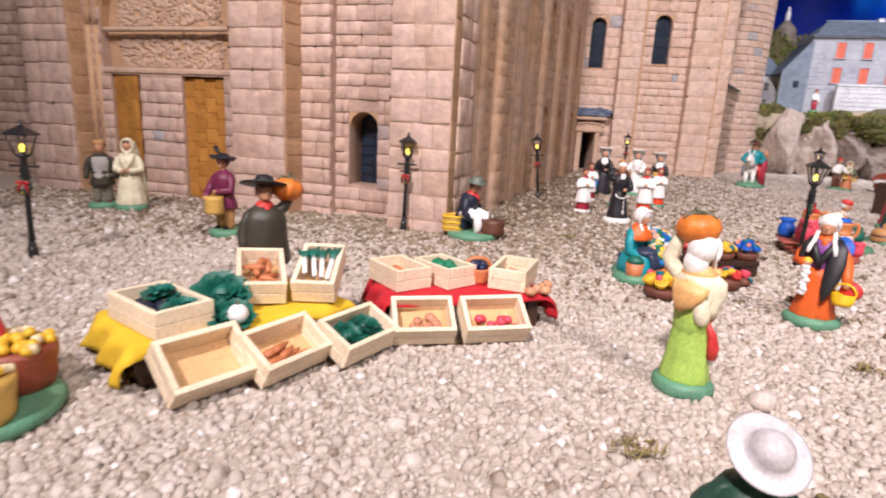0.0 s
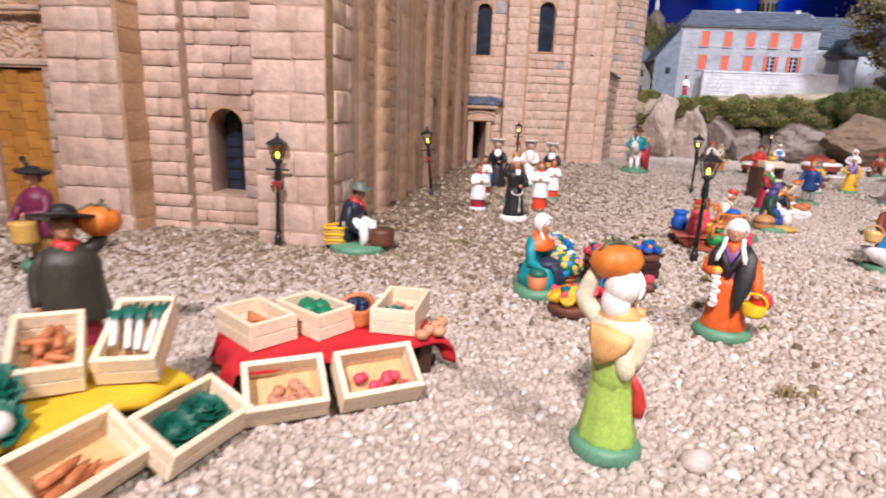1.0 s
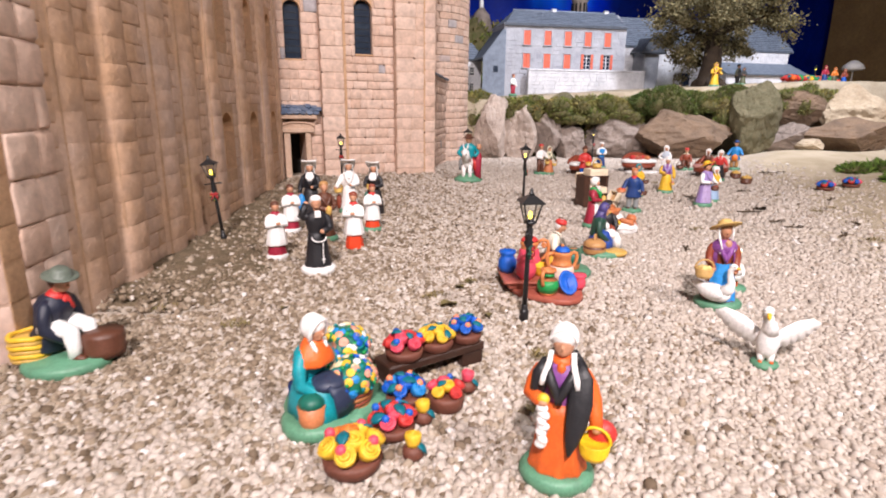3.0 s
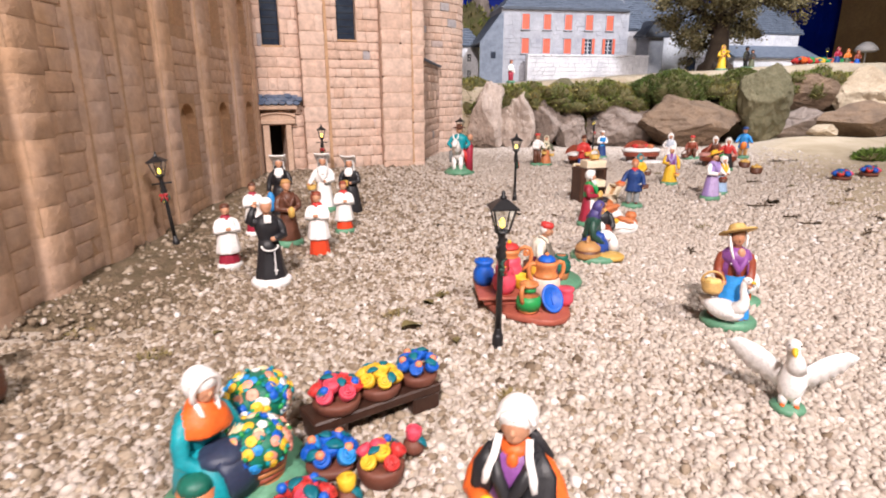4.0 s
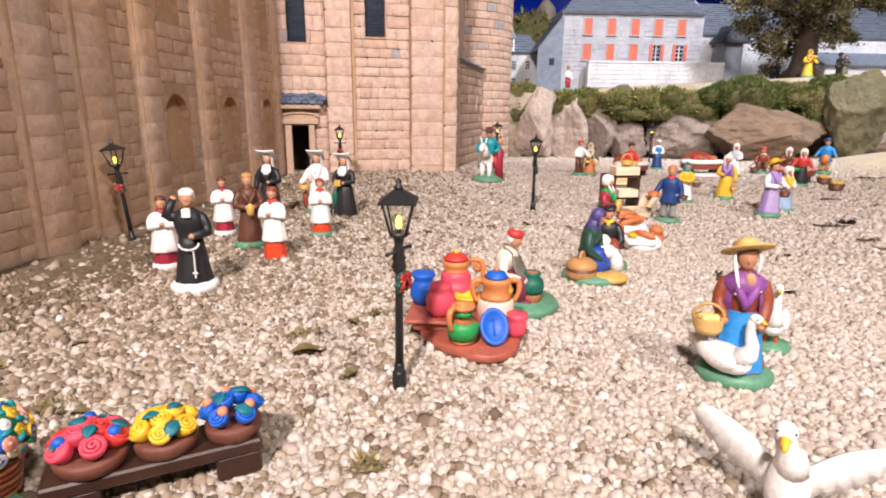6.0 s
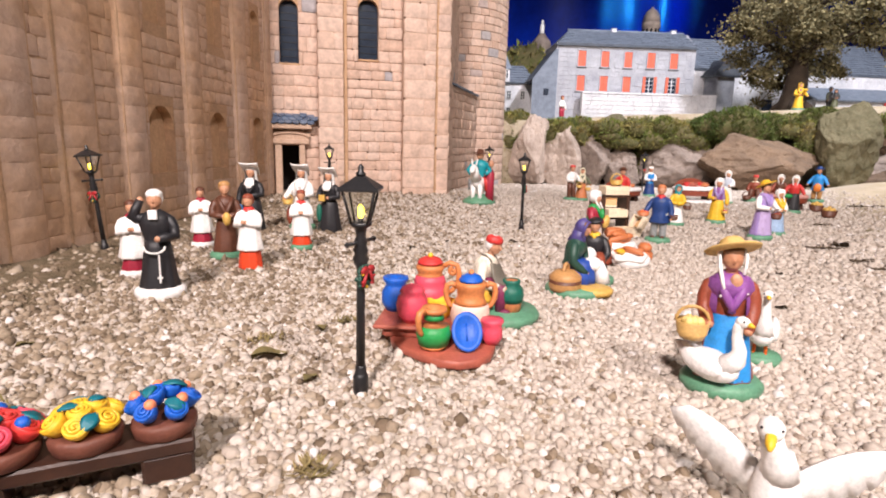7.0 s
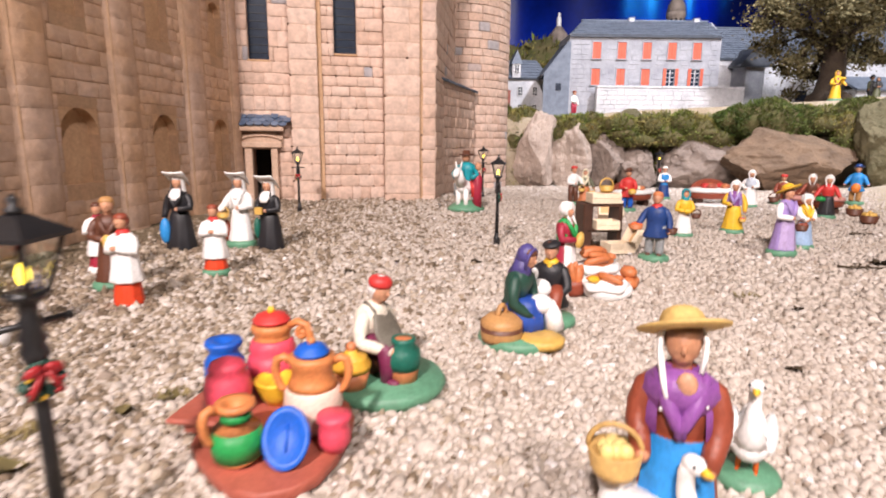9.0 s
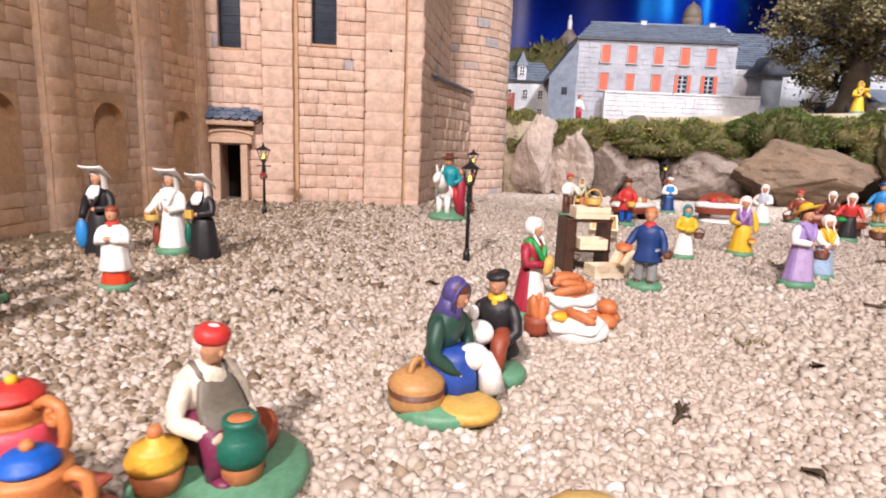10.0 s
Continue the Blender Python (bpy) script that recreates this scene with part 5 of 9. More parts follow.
s.lathe([(0.0, 0.048), (0.23, 0.048), (0.235, 0.054), (0.26, 0.052)], ROCKA, seg=20)
s.part("drum", turret)
s = Solid()
s.lathe([(0.26, 0.052), (0.30, 0.045), (0.325, 0.030), (0.34, 0.010), (0.35, 0.004), (0.35, 0.0)], ROCKA, seg=20)
s.part("dome", turret)
# openings are black blocks, their inner shade given by colour
s = Solid()
s.box((0, 0, 0), (0.012, 0.012, 0.060), DARK, bevel=0.1)
slot = s.mesh("opening")
for k in range(12):
    a = k * math.pi / 6
    part_of("opening", slot, turret, pose(0.0465 * math.cos(a), 0.0465 * math.sin(a), 0.19, 0, 0, math.degrees(a)))
s = Solid()
s.box((2.44, 3.55, 0.40), (0.5, 0.25, 0.46), MOSSBED, bevel=0.3)
s.thing("hill", label="dark hump carrying the stone turret", category="hill")


# ---- painted clay figures: each one plain solid ----
def arm(s, side, elbow, hand, sleeve, skin=None, r=0.040, shoulder=(0.080, 0.0, 0.735)):
    sh = (side * shoulder[0], shoulder[1], shoulder[2])
    el = (side * elbow[0] * 0.94, elbow[1], elbow[2])
    ha = (side * hand[0], hand[1], hand[2])
    cap = (side * (0.118 + 0.1 * max(elbow[0] - 0.19, 0)), elbow[1] * 0.2, 0.70 + 0.12 * max(elbow[2] - 0.6, 0))
    mid = tuple((a + b) / 2 for a, b in zip(cap, el))
    s.tube([sh, cap, (mid[0] + side * 0.010, mid[1], mid[2]), el, tuple(e + (h - e) * 0.5 for e, h in zip(el, ha)), ha], [r * 0.9, r * 1.22, r * 1.2, r * 1.15, r * 1.05, r * 0.85], sleeve, seg=12)
    s.ball(ha, (r * 0.80, r * 0.85, r * 0.72), skin or SKIN, seg=9, rings=6)


ARMS = {
    "front": ((0.17, -0.04, 0.56), (0.04, -0.16, 0.55)),
    "pray": ((0.16, -0.05, 0.57), (0.02, -0.15, 0.62)),
    "down": ((0.19, 0.0, 0.55), (0.19, -0.05, 0.42)),
    "out": ((0.20, -0.06, 0.58), (0.24, -0.13, 0.50)),
    "up": ((0.20, 0.0, 0.82), (0.13, -0.02, 0.97)),
    "hip": ((0.22, 0.02, 0.58), (0.11, -0.09, 0.50)),
    "lap": ((0.18, -0.08, 0.55), (0.07, -0.22, 0.47)),
}


def head(s, z, skin=SKIN, hair=None, dx=0.0, dy=0.0):
    s.tube([(dx * 0.5, dy * 0.5, z - 0.13), (dx, dy, z - 0.03)], 0.036, skin, seg=10)
    s.ball((dx, dy - 0.004, z), (0.063, 0.068, 0.080), skin)
    s.ball((dx, dy - 0.018, z - 0.035), (0.045, 0.052, 0.045), skin, seg=10, rings=7)
    s.ball((dx, dy - 0.071, z - 0.010), (0.012, 0.015, 0.019), skin, seg=7, rings=5)
    if hair:
        s.ball((dx, dy + 0.022, z + 0.012), (0.072, 0.064, 0.078), hair)
        s.ball((dx, dy + 0.006, z + 0.046), (0.071, 0.071, 0.050), hair)


def strip(s, pts, widths, thick, mat, side=(1, 0, 0)):
    """A flat hanging band of cloth through pts, its width along side, rounded at its edges."""
    pts, side = [Vector(q) for q in pts], Vector(side)
    v, f, n, k = [], [], len(pts), 10
    for i, q in enumerate(pts):
        d = (pts[min(i + 1, n - 1)] - pts[max(i - 1, 0)]).normalized()
        across = (side - d * side.dot(d)).normalized()
        up = d.cross(across)
        for j in range(k):
            a = 2 * math.pi * j / k
            v.append(q + across * (widths[i] * math.cos(a)) + up * (thick * math.sin(a) * (1 + 0.25 * math.sin(3 * a + i))))
    for i in range(n - 1):
        for j in range(k):
            f.append((i * k + j, i * k + (j + 1) % k, (i + 1) * k + (j + 1) % k, (i + 1) * k + j))
    f += [tuple(range(k))[::-1], tuple(range((n - 1) * k, n * k))]
    s.put(v, f, mat, True)


def hat(s, kind, z, mat, band=None, dx=0.0, dy=0.0):
    if kind in ("straw", "wide"):
        k = 1.0 if kind == "straw" else 1.12
        at = pose(dx, dy + 0.012, z + 0.048, -24 if kind == "straw" else -14, -11 if kind == "straw" else 8, 0)
        s.lathe([(-0.004, 0.07), (-0.006, 0.12 * k), (0.004, 0.165 * k), (0.014, 0.170 * k), (0.018, 0.163 * k), (0.008, 0.12 * k), (0.016, 0.086), (0.050, 0.078), (0.074, 0.064), (0.088, 0.036), (0.092, 0.0)], mat, at, seg=28)
        s.lathe([(0.014, 0.088), (0.030, 0.083)], band or mat, at, seg=24)
    elif kind == "dome":
        at = pose(dx, dy + 0.012, z + 0.040, -30, -6, 0)
        s.lathe([(-0.004, 0.07), (-0.010, 0.12), (-0.004, 0.158), (0.006, 0.164), (0.010, 0.155), (0.004, 0.115), (0.014, 0.088), (0.040, 0.084), (0.068, 0.074), (0.090, 0.052), (0.102, 0.026), (0.105, 0.0)], mat, at, seg=30)
    elif kind == "felt":
        at = pose(dx, dy, z + 0.040, -5, -4, 0)
        s.lathe([(-0.006, 0.06), (-0.004, 0.10), (0.010, 0.125), (0.018, 0.123), (0.008, 0.09), (0.014, 0.076), (0.062, 0.066), (0.080, 0.044), (0.076, 0.0)], mat, at, seg=20)
        if band:
            s.lathe([(0.013, 0.078), (0.028, 0.076)], band, at, seg=20)
    elif kind == "beret":
        s.ball((dx, dy + 0.006, z + 0.060), (0.088, 0.088, 0.036), mat, turn=(8, -6, 0))
        s.ball((dx, dy, z + 0.095), 0.010, mat, seg=6, rings=4)
    elif kind == "cap":
        s.lathe([(0.022, 0.075), (0.038, 0.080), (0.062, 0.079), (0.082, 0.066), (0.092, 0.040), (0.094, 0.0)], mat, pose(dx, dy + 0.006, z, -6, 4, 0), seg=20)
    elif kind in ("bonnet", "coif"):
        s.ball((dx, dy + 0.026, z + 0.020), (0.086, 0.078, 0.094), mat)
        s.ball((dx, dy + 0.004, z + 0.040), (0.083, 0.074, 0.072), mat)
        s.tube([(dx + 0.078 * math.sin(a), dy - 0.034 - 0.014 * math.cos(a), z + 0.002 + 0.088 * math.cos(a)) for a in np.linspace(-2.3, 2.3, 15) * (1.0 if kind == "bonnet" else 0.6)], 0.017 if kind == "bonnet" else 0.010, mat, seg=8)
        for k in (-1, 1) if kind == "bonnet" else ():
            s.tube([(dx + k * 0.060, dy - 0.036, z - 0.060), (dx + k * 0.050, dy - 0.070, z - 0.11), (dx + k * 0.040, dy - 0.100, z - 0.155)], [0.015, 0.014, 0.008], mat, seg=7)
    elif kind == "scarf":
        s.ball((dx, dy + 0.022, z + 0.014), (0.084, 0.076, 0.096), mat)
        s.lathe([(z - 0.16, 0.10), (z - 0.09, 0.078), (z - 0.02, 0.074)], mat, pose(dx, dy + 0.024, 0), seg=16)
        s.tube([(dx + 0.072 * math.sin(a), dy - 0.032, z - 0.006 + 0.090 * math.cos(a)) for a in np.linspace(-2.7, 2.7, 15)], 0.014, mat, seg=7)
    elif kind == "cornette":
        # close coif under a broad starched plate, turned up at the front and folded down at the sides
        s.ball((dx, dy + 0.034, z + 0.010), (0.084, 0.066, 0.094), mat)
        s.lathe([(z - 0.20, 0.120), (z - 0.12, 0.096), (z - 0.04, 0.088), (z + 0.05, 0.082)], mat, pose(dx, dy + 0.014, 0), seg=16, arc=(-38, 218))
        strip(s, [(dx, dy - 0.035, z - 0.080), (dx, dy - 0.072, z - 0.115), (dx, dy - 0.105, z - 0.17), (dx, dy - 0.120, z - 0.225)], [0.055, 0.070, 0.078, 0.050], 0.013, mat)
        s.ball((dx, dy + 0.01, z + 0.060), (0.086, 0.080, 0.050), mat)
        v, f, n, rows = [], [], 9, 6
        for e in (0.0, -0.020):
            for j in range(rows):
                q = j / (rows - 1)
                y = -0.155 + 0.275 * q
                wide = 0.132 - 0.045 * q ** 2
                for i in range(n):
                    u = i / (n - 1) * 2 - 1
                    v.append((dx + wide * u, dy + y + 0.03 * u * u, z + 0.140 - 0.085 * q + 0.012 * (1 - q) * abs(u) ** 2 - 0.075 * q * abs(u) ** 2.5 + e * (1 + 0.8 * q)))
        m = n * rows
        for j in range(rows - 1):
            for i in range(n - 1):
                a = j * n + i
                f += [(a, a + 1, a + n + 1, a + n), (m + a, m + a + n, m + a + n + 1, m + a + 1)]
        for i in range(n - 1):
            a = (rows - 1) * n + i
            f += [(i, m + i, m + i + 1, i + 1), (a, a + 1, m + a + 1, m + a)]
        for j in range(rows - 1):
            a, b = j * n, j * n + n - 1
            f += [(a, a + n, m + a + n, m + a), (b, m + b, m + b + n, b + n)]
        s.put(v, f, mat, True)
    elif kind == "tricorne":
        s.lathe([(0.035, 0.06), (0.03, 0.13), (0.06, 0.155), (0.068, 0.150), (0.05, 0.08), (0.10, 0.06), (0.11, 0.0)], mat, pose(dx, dy, z, -4, 4, 0), seg=21, folds=3, amp=0.0)


def basket(s, c, r, mat, fill=None, handle=True, h=None, fruit=6):
    """Woven basket with rim, hoop handle and heaped fruit."""
    h = h or r * 1.0
    at = pose(*c)
    s.lathe([(0, r * 0.72), (h * 0.35, r * 0.93), (h * 0.38, r * 0.90), (h * 0.68, r * 1.0), (h * 0.71, r * 0.97), (h, r * 1.05), (h * 1.06, r * 1.0), (h * 0.9, r * 0.85), (h * 0.86, 0)], mat, at, seg=18)
    if fill:
        rnd = random.Random(int(abs(c[0] * 997 + c[2] * 331) * 100))
        for k in range(fruit):
            a = k * 2.4
            q = r * 0.55 * math.sqrt((k + 0.4) / fruit)
            s.ball((q * math.cos(a), q * math.sin(a), h * (0.95 + 0.12 * rnd.random())), r * rnd.uniform(0.26, 0.36), fill, at, seg=9, rings=6)
    if handle:
        s.tube([(r * math.cos(a), 0, h * 0.95 + r * 1.05 * math.sin(a)) for a in np.linspace(0, math.pi, 11)], r * 0.11, mat, at, seg=7)


def pumpkin(s, c, r, mat=PUMPKIN, stem=OLIVE, turn=(0, 0, 0)):
    at = pose(*c, *turn)
    prof = [(-0.80 * r, 0.12 * r), (-0.72 * r, 0.5 * r), (-0.4 * r, 0.9 * r), (0.0, 1.05 * r), (0.4 * r, 0.92 * r), (0.68 * r, 0.55 * r), (0.66 * r, 0.14 * r)]
    v, f, seg = [], [], 32
    for z, q in prof:
        for i in range(seg):
            a = 2 * math.pi * i / seg
            k = q * (1 + 0.075 * abs(math.cos(4 * a)) - 0.04)
            v.append((k * math.cos(a), k * math.sin(a), z))
    for j in range(len(prof) - 1):
        for i in range(seg):
            a, b = j * seg + i, j * seg + (i + 1) % seg
            f.append((a, b, b + seg, a + seg))
    f.append(tuple(range(seg))[::-1])
    f.append(tuple(range((len(prof) - 1) * seg, len(prof) * seg)))
    s.put(v, f, mat, True, at)
    s.tube([(0, 0, 0.6 * r), (0.05 * r, 0, 0.85 * r), (0.2 * r, 0, 1.05 * r)], [0.16 * r, 0.11 * r, 0.09 * r], stem, at, seg=8)
    for a in (0.4, 2.6, 4.4):
        s.tube([(0, 0, 0.68 * r), (0.4 * r * math.cos(a), 0.4 * r * math.sin(a), 0.72 * r), (0.85 * r * math.cos(a), 0.85 * r * math.sin(a), 0.50 * r)], [0.10 * r, 0.16 * r, 0.03 * r], stem, at, seg=7)


def body(s, spec):
    """Skirt or robe, or legs; then torso, apron, shawl."""
    base = spec.get("base", BASEGREEN)
    if base:
        r = spec.get("base_r", 0.20)
        s.lathe([(-0.02, r * 0.95), (0.025, r * 1.05), (0.060, r * 1.05), (0.082, r * 0.96), (0.090, r * 0.84), (0.091, 0)], base, seg=24, sy=spec.get("base_sy", 0.92))
    z0 = 0.084 if base else 0.0
    low, top = spec.get("skirt"), spec.get("torso", WHITE)
    if low:
        r = spec.get("skirt_r", 0.175)
        s.lathe([(z0 - 0.01, r * 1.0), (z0 + 0.02, r * 1.03), (0.20, r * 0.90), (0.34, r * 0.80), (0.45, r * 0.70), (0.52, 0.105)], low, seg=36, folds=9, amp=0.05, sy=0.88)
    elif not spec.get("seated"):
        leg = spec.get("legs", NAVY)
        for k in (-1, 1):
            s.tube([(k * 0.07, 0, z0), (k * 0.072, -0.005, 0.14), (k * 0.068, 0, 0.30), (k * 0.055, 0, 0.50)], [0.050, 0.056, 0.064, 0.078], leg, seg=12)
            s.ball((k * 0.075, -0.035, z0 + 0.012), (0.036, 0.066, 0.026), spec.get("shoes", BROWN), seg=10, rings=6)
    if spec.get("hem"):
        r = spec.get("skirt_r", 0.175)
        s.lathe([(z0 - 0.005, r * 1.03), (spec.get("hem_z", 0.22), r * 0.93)], spec["hem"], seg=36, folds=9, amp=0.05, sy=0.9)
    if spec.get("surplice"):
        s.lathe([(0.24, 0.172), (0.26, 0.176), (0.40, 0.150), (0.55, 0.135), (0.66, 0.150), (0.74, 0.12), (0.79, 0.05)], spec["surplice"], seg=32, folds=8, amp=0.06, sy=0.85)
    else:
        s.lathe([(0.47, 0.112), (0.52, 0.104), (0.58, 0.122), (0.66, 0.140), (0.72, 0.134), (0.765, 0.095), (0.80, 0.042)], top, seg=22, sy=0.74)
    if spec.get("coat"):
        s.lathe([(0.34, 0.165), (0.36, 0.17), (0.48, 0.128), (0.60, 0.138), (0.68, 0.150), (0.74, 0.128), (0.79, 0.05)], spec["coat"], seg=24, folds=5, amp=0.06, sy=0.82)
    if spec.get("apron"):
        r = spec.get("skirt_r", 0.175)
        s.lathe([(0.10, r * 1.02), (0.20, r * 0.95), (0.34, r * 0.85), (0.45, r * 0.75), (0.525, 0.114)], spec["apron"], seg=14, folds=9, amp=0.05, sy=0.90, arc=(-150, -30))
    if spec.get("cloak"):
        s.lathe([(0.30, 0.200), (0.32, 0.205), (0.42, 0.19), (0.52, 0.18), (0.66, 0.175), (0.73, 0.145), (0.78, 0.06)], spec["cloak"], seg=30, folds=7, amp=0.06, sy=0.85)
    if spec.get("belt"):
        s.lathe([(0.505, 0.115), (0.53, 0.114)], spec["belt"], seg=20, sy=0.80)
    if spec.get("shawl"):
        q = spec.get("shawl_r", 0.17) * 0.84
        s.lathe([(0.53, q * 0.96), (0.535, q * 1.0), (0.62, q * 0.99), (0.70, q * 0.92), (0.755, 0.108), (0.80, 0.055)], spec["shawl"], seg=26, folds=7, amp=0.05, sy=0.80, arc=(-52, 232))
        for k in (-1, 1):
            s.tube([(k * 0.085, -0.055, 0.775), (k * 0.050, -0.108, 0.68), (k * 0.008, -0.125, 0.60), (-k * 0.012, -0.128, 0.55)], [0.022, 0.030, 0.028, 0.012], spec["shawl"], seg=8)
    if spec.get("collar"):
        s.lathe([(0.75, 0.085), (0.785, 0.072), (0.81, 0.048)], spec["collar"], seg=16, sy=0.9)
        s.ball((0, -0.075, 0.745), (0.028, 0.022, 0.04), spec["collar"], seg=8, rings=6)
    if spec.get("bib"):
        s.lathe([(0.44, 0.140), (0.52, 0.132), (0.60, 0.152), (0.68, 0.164), (0.745, 0.145)], spec["bib"], seg=14, sy=0.80, arc=(-130, -50))


def santon(name, label, at, turn, size, extra=None, group="", **spec):
    """A clay figure of one mesh; size: its standing height in metres; turn: degrees, 0 faces -y."""
    s = Solid()
    if spec.get("seated"):
        base = spec.get("base", BASEGREEN)
        if base:
            r = spec.get("base_r", 0.30)
            s.lathe([(-0.02, r * 0.97), (0.03, r * 1.03), (0.07, r * 1.02), (0.09, r * 0.93), (0.094, 0)], base, pose(0, -0.10, 0), seg=26, sy=0.85)
        seat = spec.get("seat")
        if seat:
            s.lathe([(0.05, 0.125), (0.10, 0.135), (0.12, 0.128), (0.17, 0.138), (0.19, 0.128), (0.25, 0.13), (0.26, 0.0)], seat, pose(0, 0.04, 0), seg=20)
        leg = spec.get("legs", NAVY)
        if spec.get("skirt"):
            r = spec.get("skirt_r", 0.20)
            s.lathe([(0.06, r), (0.18, r * 0.95), (0.28, r * 0.83), (0.34, 0.11)], spec["skirt"], pose(0, -0.07, 0), seg=30, folds=8, amp=0.06, sy=1.15)
        else:
            for k in (-1, 1):
                s.tube([(k * 0.06, 0.02, 0.30), (k * 0.08, -0.12, 0.31), (k * 0.09, -0.22, 0.29), (k * 0.09, -0.23, 0.17), (k * 0.09, -0.22, 0.07)], [0.075, 0.072, 0.064, 0.052, 0.042], leg, seg=10)
                s.ball((k * 0.095, -0.26, 0.085), (0.038, 0.070, 0.030), spec.get("shoes", BROWN), seg=9, rings=6)
        k = Solid()
        sub = dict(spec)
        sub.update(seated=True, base=None, skirt=None, hem=None)
        body(k, sub)
        parts(k, sub)
        down = pose(0, 0.03, -0.20, 0, 0, 0) @ pose(0, 0, 0.45, spec.get("bend", 8)) @ pose(0, 0, -0.45)
        for mat in k.mats:
            i = k.mats.index(mat)
            fs = [f for f, q in zip(k.f, k.m) if q == i]
            used = sorted({v for f in fs for v in f})
            back = {v: n for n, v in enumerate(used)}
            s.put([k.v[v] for v in used], [tuple(back[v] for v in f) for f in fs], mat, True, down)
    else:
        body(s, spec)
        parts(s, spec)
    if extra:
        extra(s)
    lean = spec.get("lean", (0, 0))
    s.v = [((x + lean[0] * max(z - 0.3, 0)) * size, (y + lean[1] * max(z - 0.3, 0)) * size, z * size) for x, y, z in s.v]
    z = swell(at[0], at[1]) + 0.0005 if len(at) < 3 else at[2]
    return s.thing(name, pose(at[0], at[1], z, spec.get("tip", 0), 0, turn), label, "figurine", group)


def parts(s, spec):
    """Arms, head and headgear."""
    sleeve = spec.get("sleeve", spec.get("torso", WHITE))
    la, ra = spec.get("arms", ("front", "front"))
    for side, key in ((1, la), (-1, ra)):
        if key:
            arm(s, side, *(ARMS[key] if isinstance(key, str) else key), sleeve, spec.get("skin"))
    z = 0.885
    hooded = any(h[0] == "cornette" for h in spec.get("hats", ()))
    head(s, z, spec.get("skin", SKIN), None if hooded else spec.get("hair", BROWN), 0, -0.012)
    for kind, mat, band in spec.get("hats", ()):
        hat(s, kind, z, mat, band, 0, -0.012)


def goose(s, c, size, turn=0.0, wings=False, foot=ORANGE, body_mat=None, standing=True):
    """White goose with a curved neck; wings: spread."""
    w = body_mat or WHITE
    at = pose(*c, 0, 0, turn) @ Matrix.Diagonal((size, size, size, 1))
    s.ball((0, 0.06, 0.34), (0.19, 0.34, 0.19), w, at, turn=(6, 0, 0))
    s.tube([(0, 0.25, 0.38), (0, 0.42, 0.45), (0, 0.54, 0.50)], [0.14, 0.09, 0.02], w, at)
    s.tube([(0, -0.12, 0.38), (0, -0.24, 0.50), (0, -0.26, 0.62), (0, -0.22, 0.76), (0, -0.22, 0.88), (0, -0.25, 0.95)], [0.15, 0.11, 0.078, 0.060, 0.056, 0.060], w, at)
    s.ball((0, -0.27, 0.965), (0.068, 0.085, 0.066), w, at, seg=10, rings=7)
    s.tube([(0, -0.32, 0.955), (0, -0.375, 0.945), (0, -0.41, 0.942)], [0.036, 0.028, 0.010], YELLOW, at, seg=8)
    for k in (-1, 1):
        s.ball((k * 0.055, -0.31, 0.985), 0.014, BLACK, at, seg=6, rings=4)
    for k in (-1, 1):
        if standing:
            s.tube([(k * 0.07, 0.0, 0.22), (k * 0.075, -0.02, 0.03)], 0.025, foot, at, seg=7)
            s.ball((k * 0.08, -0.06, 0.025), (0.05, 0.08, 0.02), foot, at, seg=8, rings=5)
        if not wings:
            s.ball((k * 0.16, 0.10, 0.39), (0.07, 0.28, 0.14), w, at, turn=(12, 0, 0))


# market figures
santon("pumpkin_carrier", "clay woman in lime skirt carrying a pumpkin on her head", (0.1518, 0.3285), 140, 0.0815,
       lambda s: (pumpkin(s, (0.05, -0.02, 1.012), 0.120, turn=(4, 4, 30)), s.ball((0.02, 0.025, 0.815), (0.072, 0.062, 0.095), WHITE), s.ball((0.01, 0.012, 0.675), (0.112, 0.104, 0.085), PEACH), strip(s, [(0.0, 0.115, 0.71), (0.01, 0.128, 0.65), (0.03, 0.130, 0.59), (0.05, 0.122, 0.54)], [0.11, 0.10, 0.065, 0.02], 0.024, PEACH), s.ball((-0.070, 0.080, 0.545), (0.050, 0.052, 0.088), IVORY, turn=(0, 8, 0)), s.lathe([(0.34, 0.095), (0.44, 0.108), (0.52, 0.110), (0.555, 0.108), (0.575, 0.085)], paint(0.40, 0.60, 0.115), seg=24, folds=10, amp=0.03, sy=0.92), s.tube([(-0.085, 0.02, 0.48), (-0.128, 0.01, 0.40), (-0.142, 0.0, 0.32), (-0.140, 0.0, 0.25)], [0.016, 0.026, 0.036, 0.028], RED, seg=10)),
       skirt=paint(0.40, 0.60, 0.115), skirt_r=0.142, torso=IVORY, sleeve=IVORY, shawl_r=0.104, shawl=PEACH, belt=RUST, hair=WHITE, arms=("up", ((0.112, 0.0, 0.60), (0.095, 0.0, 0.50))), hats=(("bonnet", WHITE, None),), base_r=0.175)


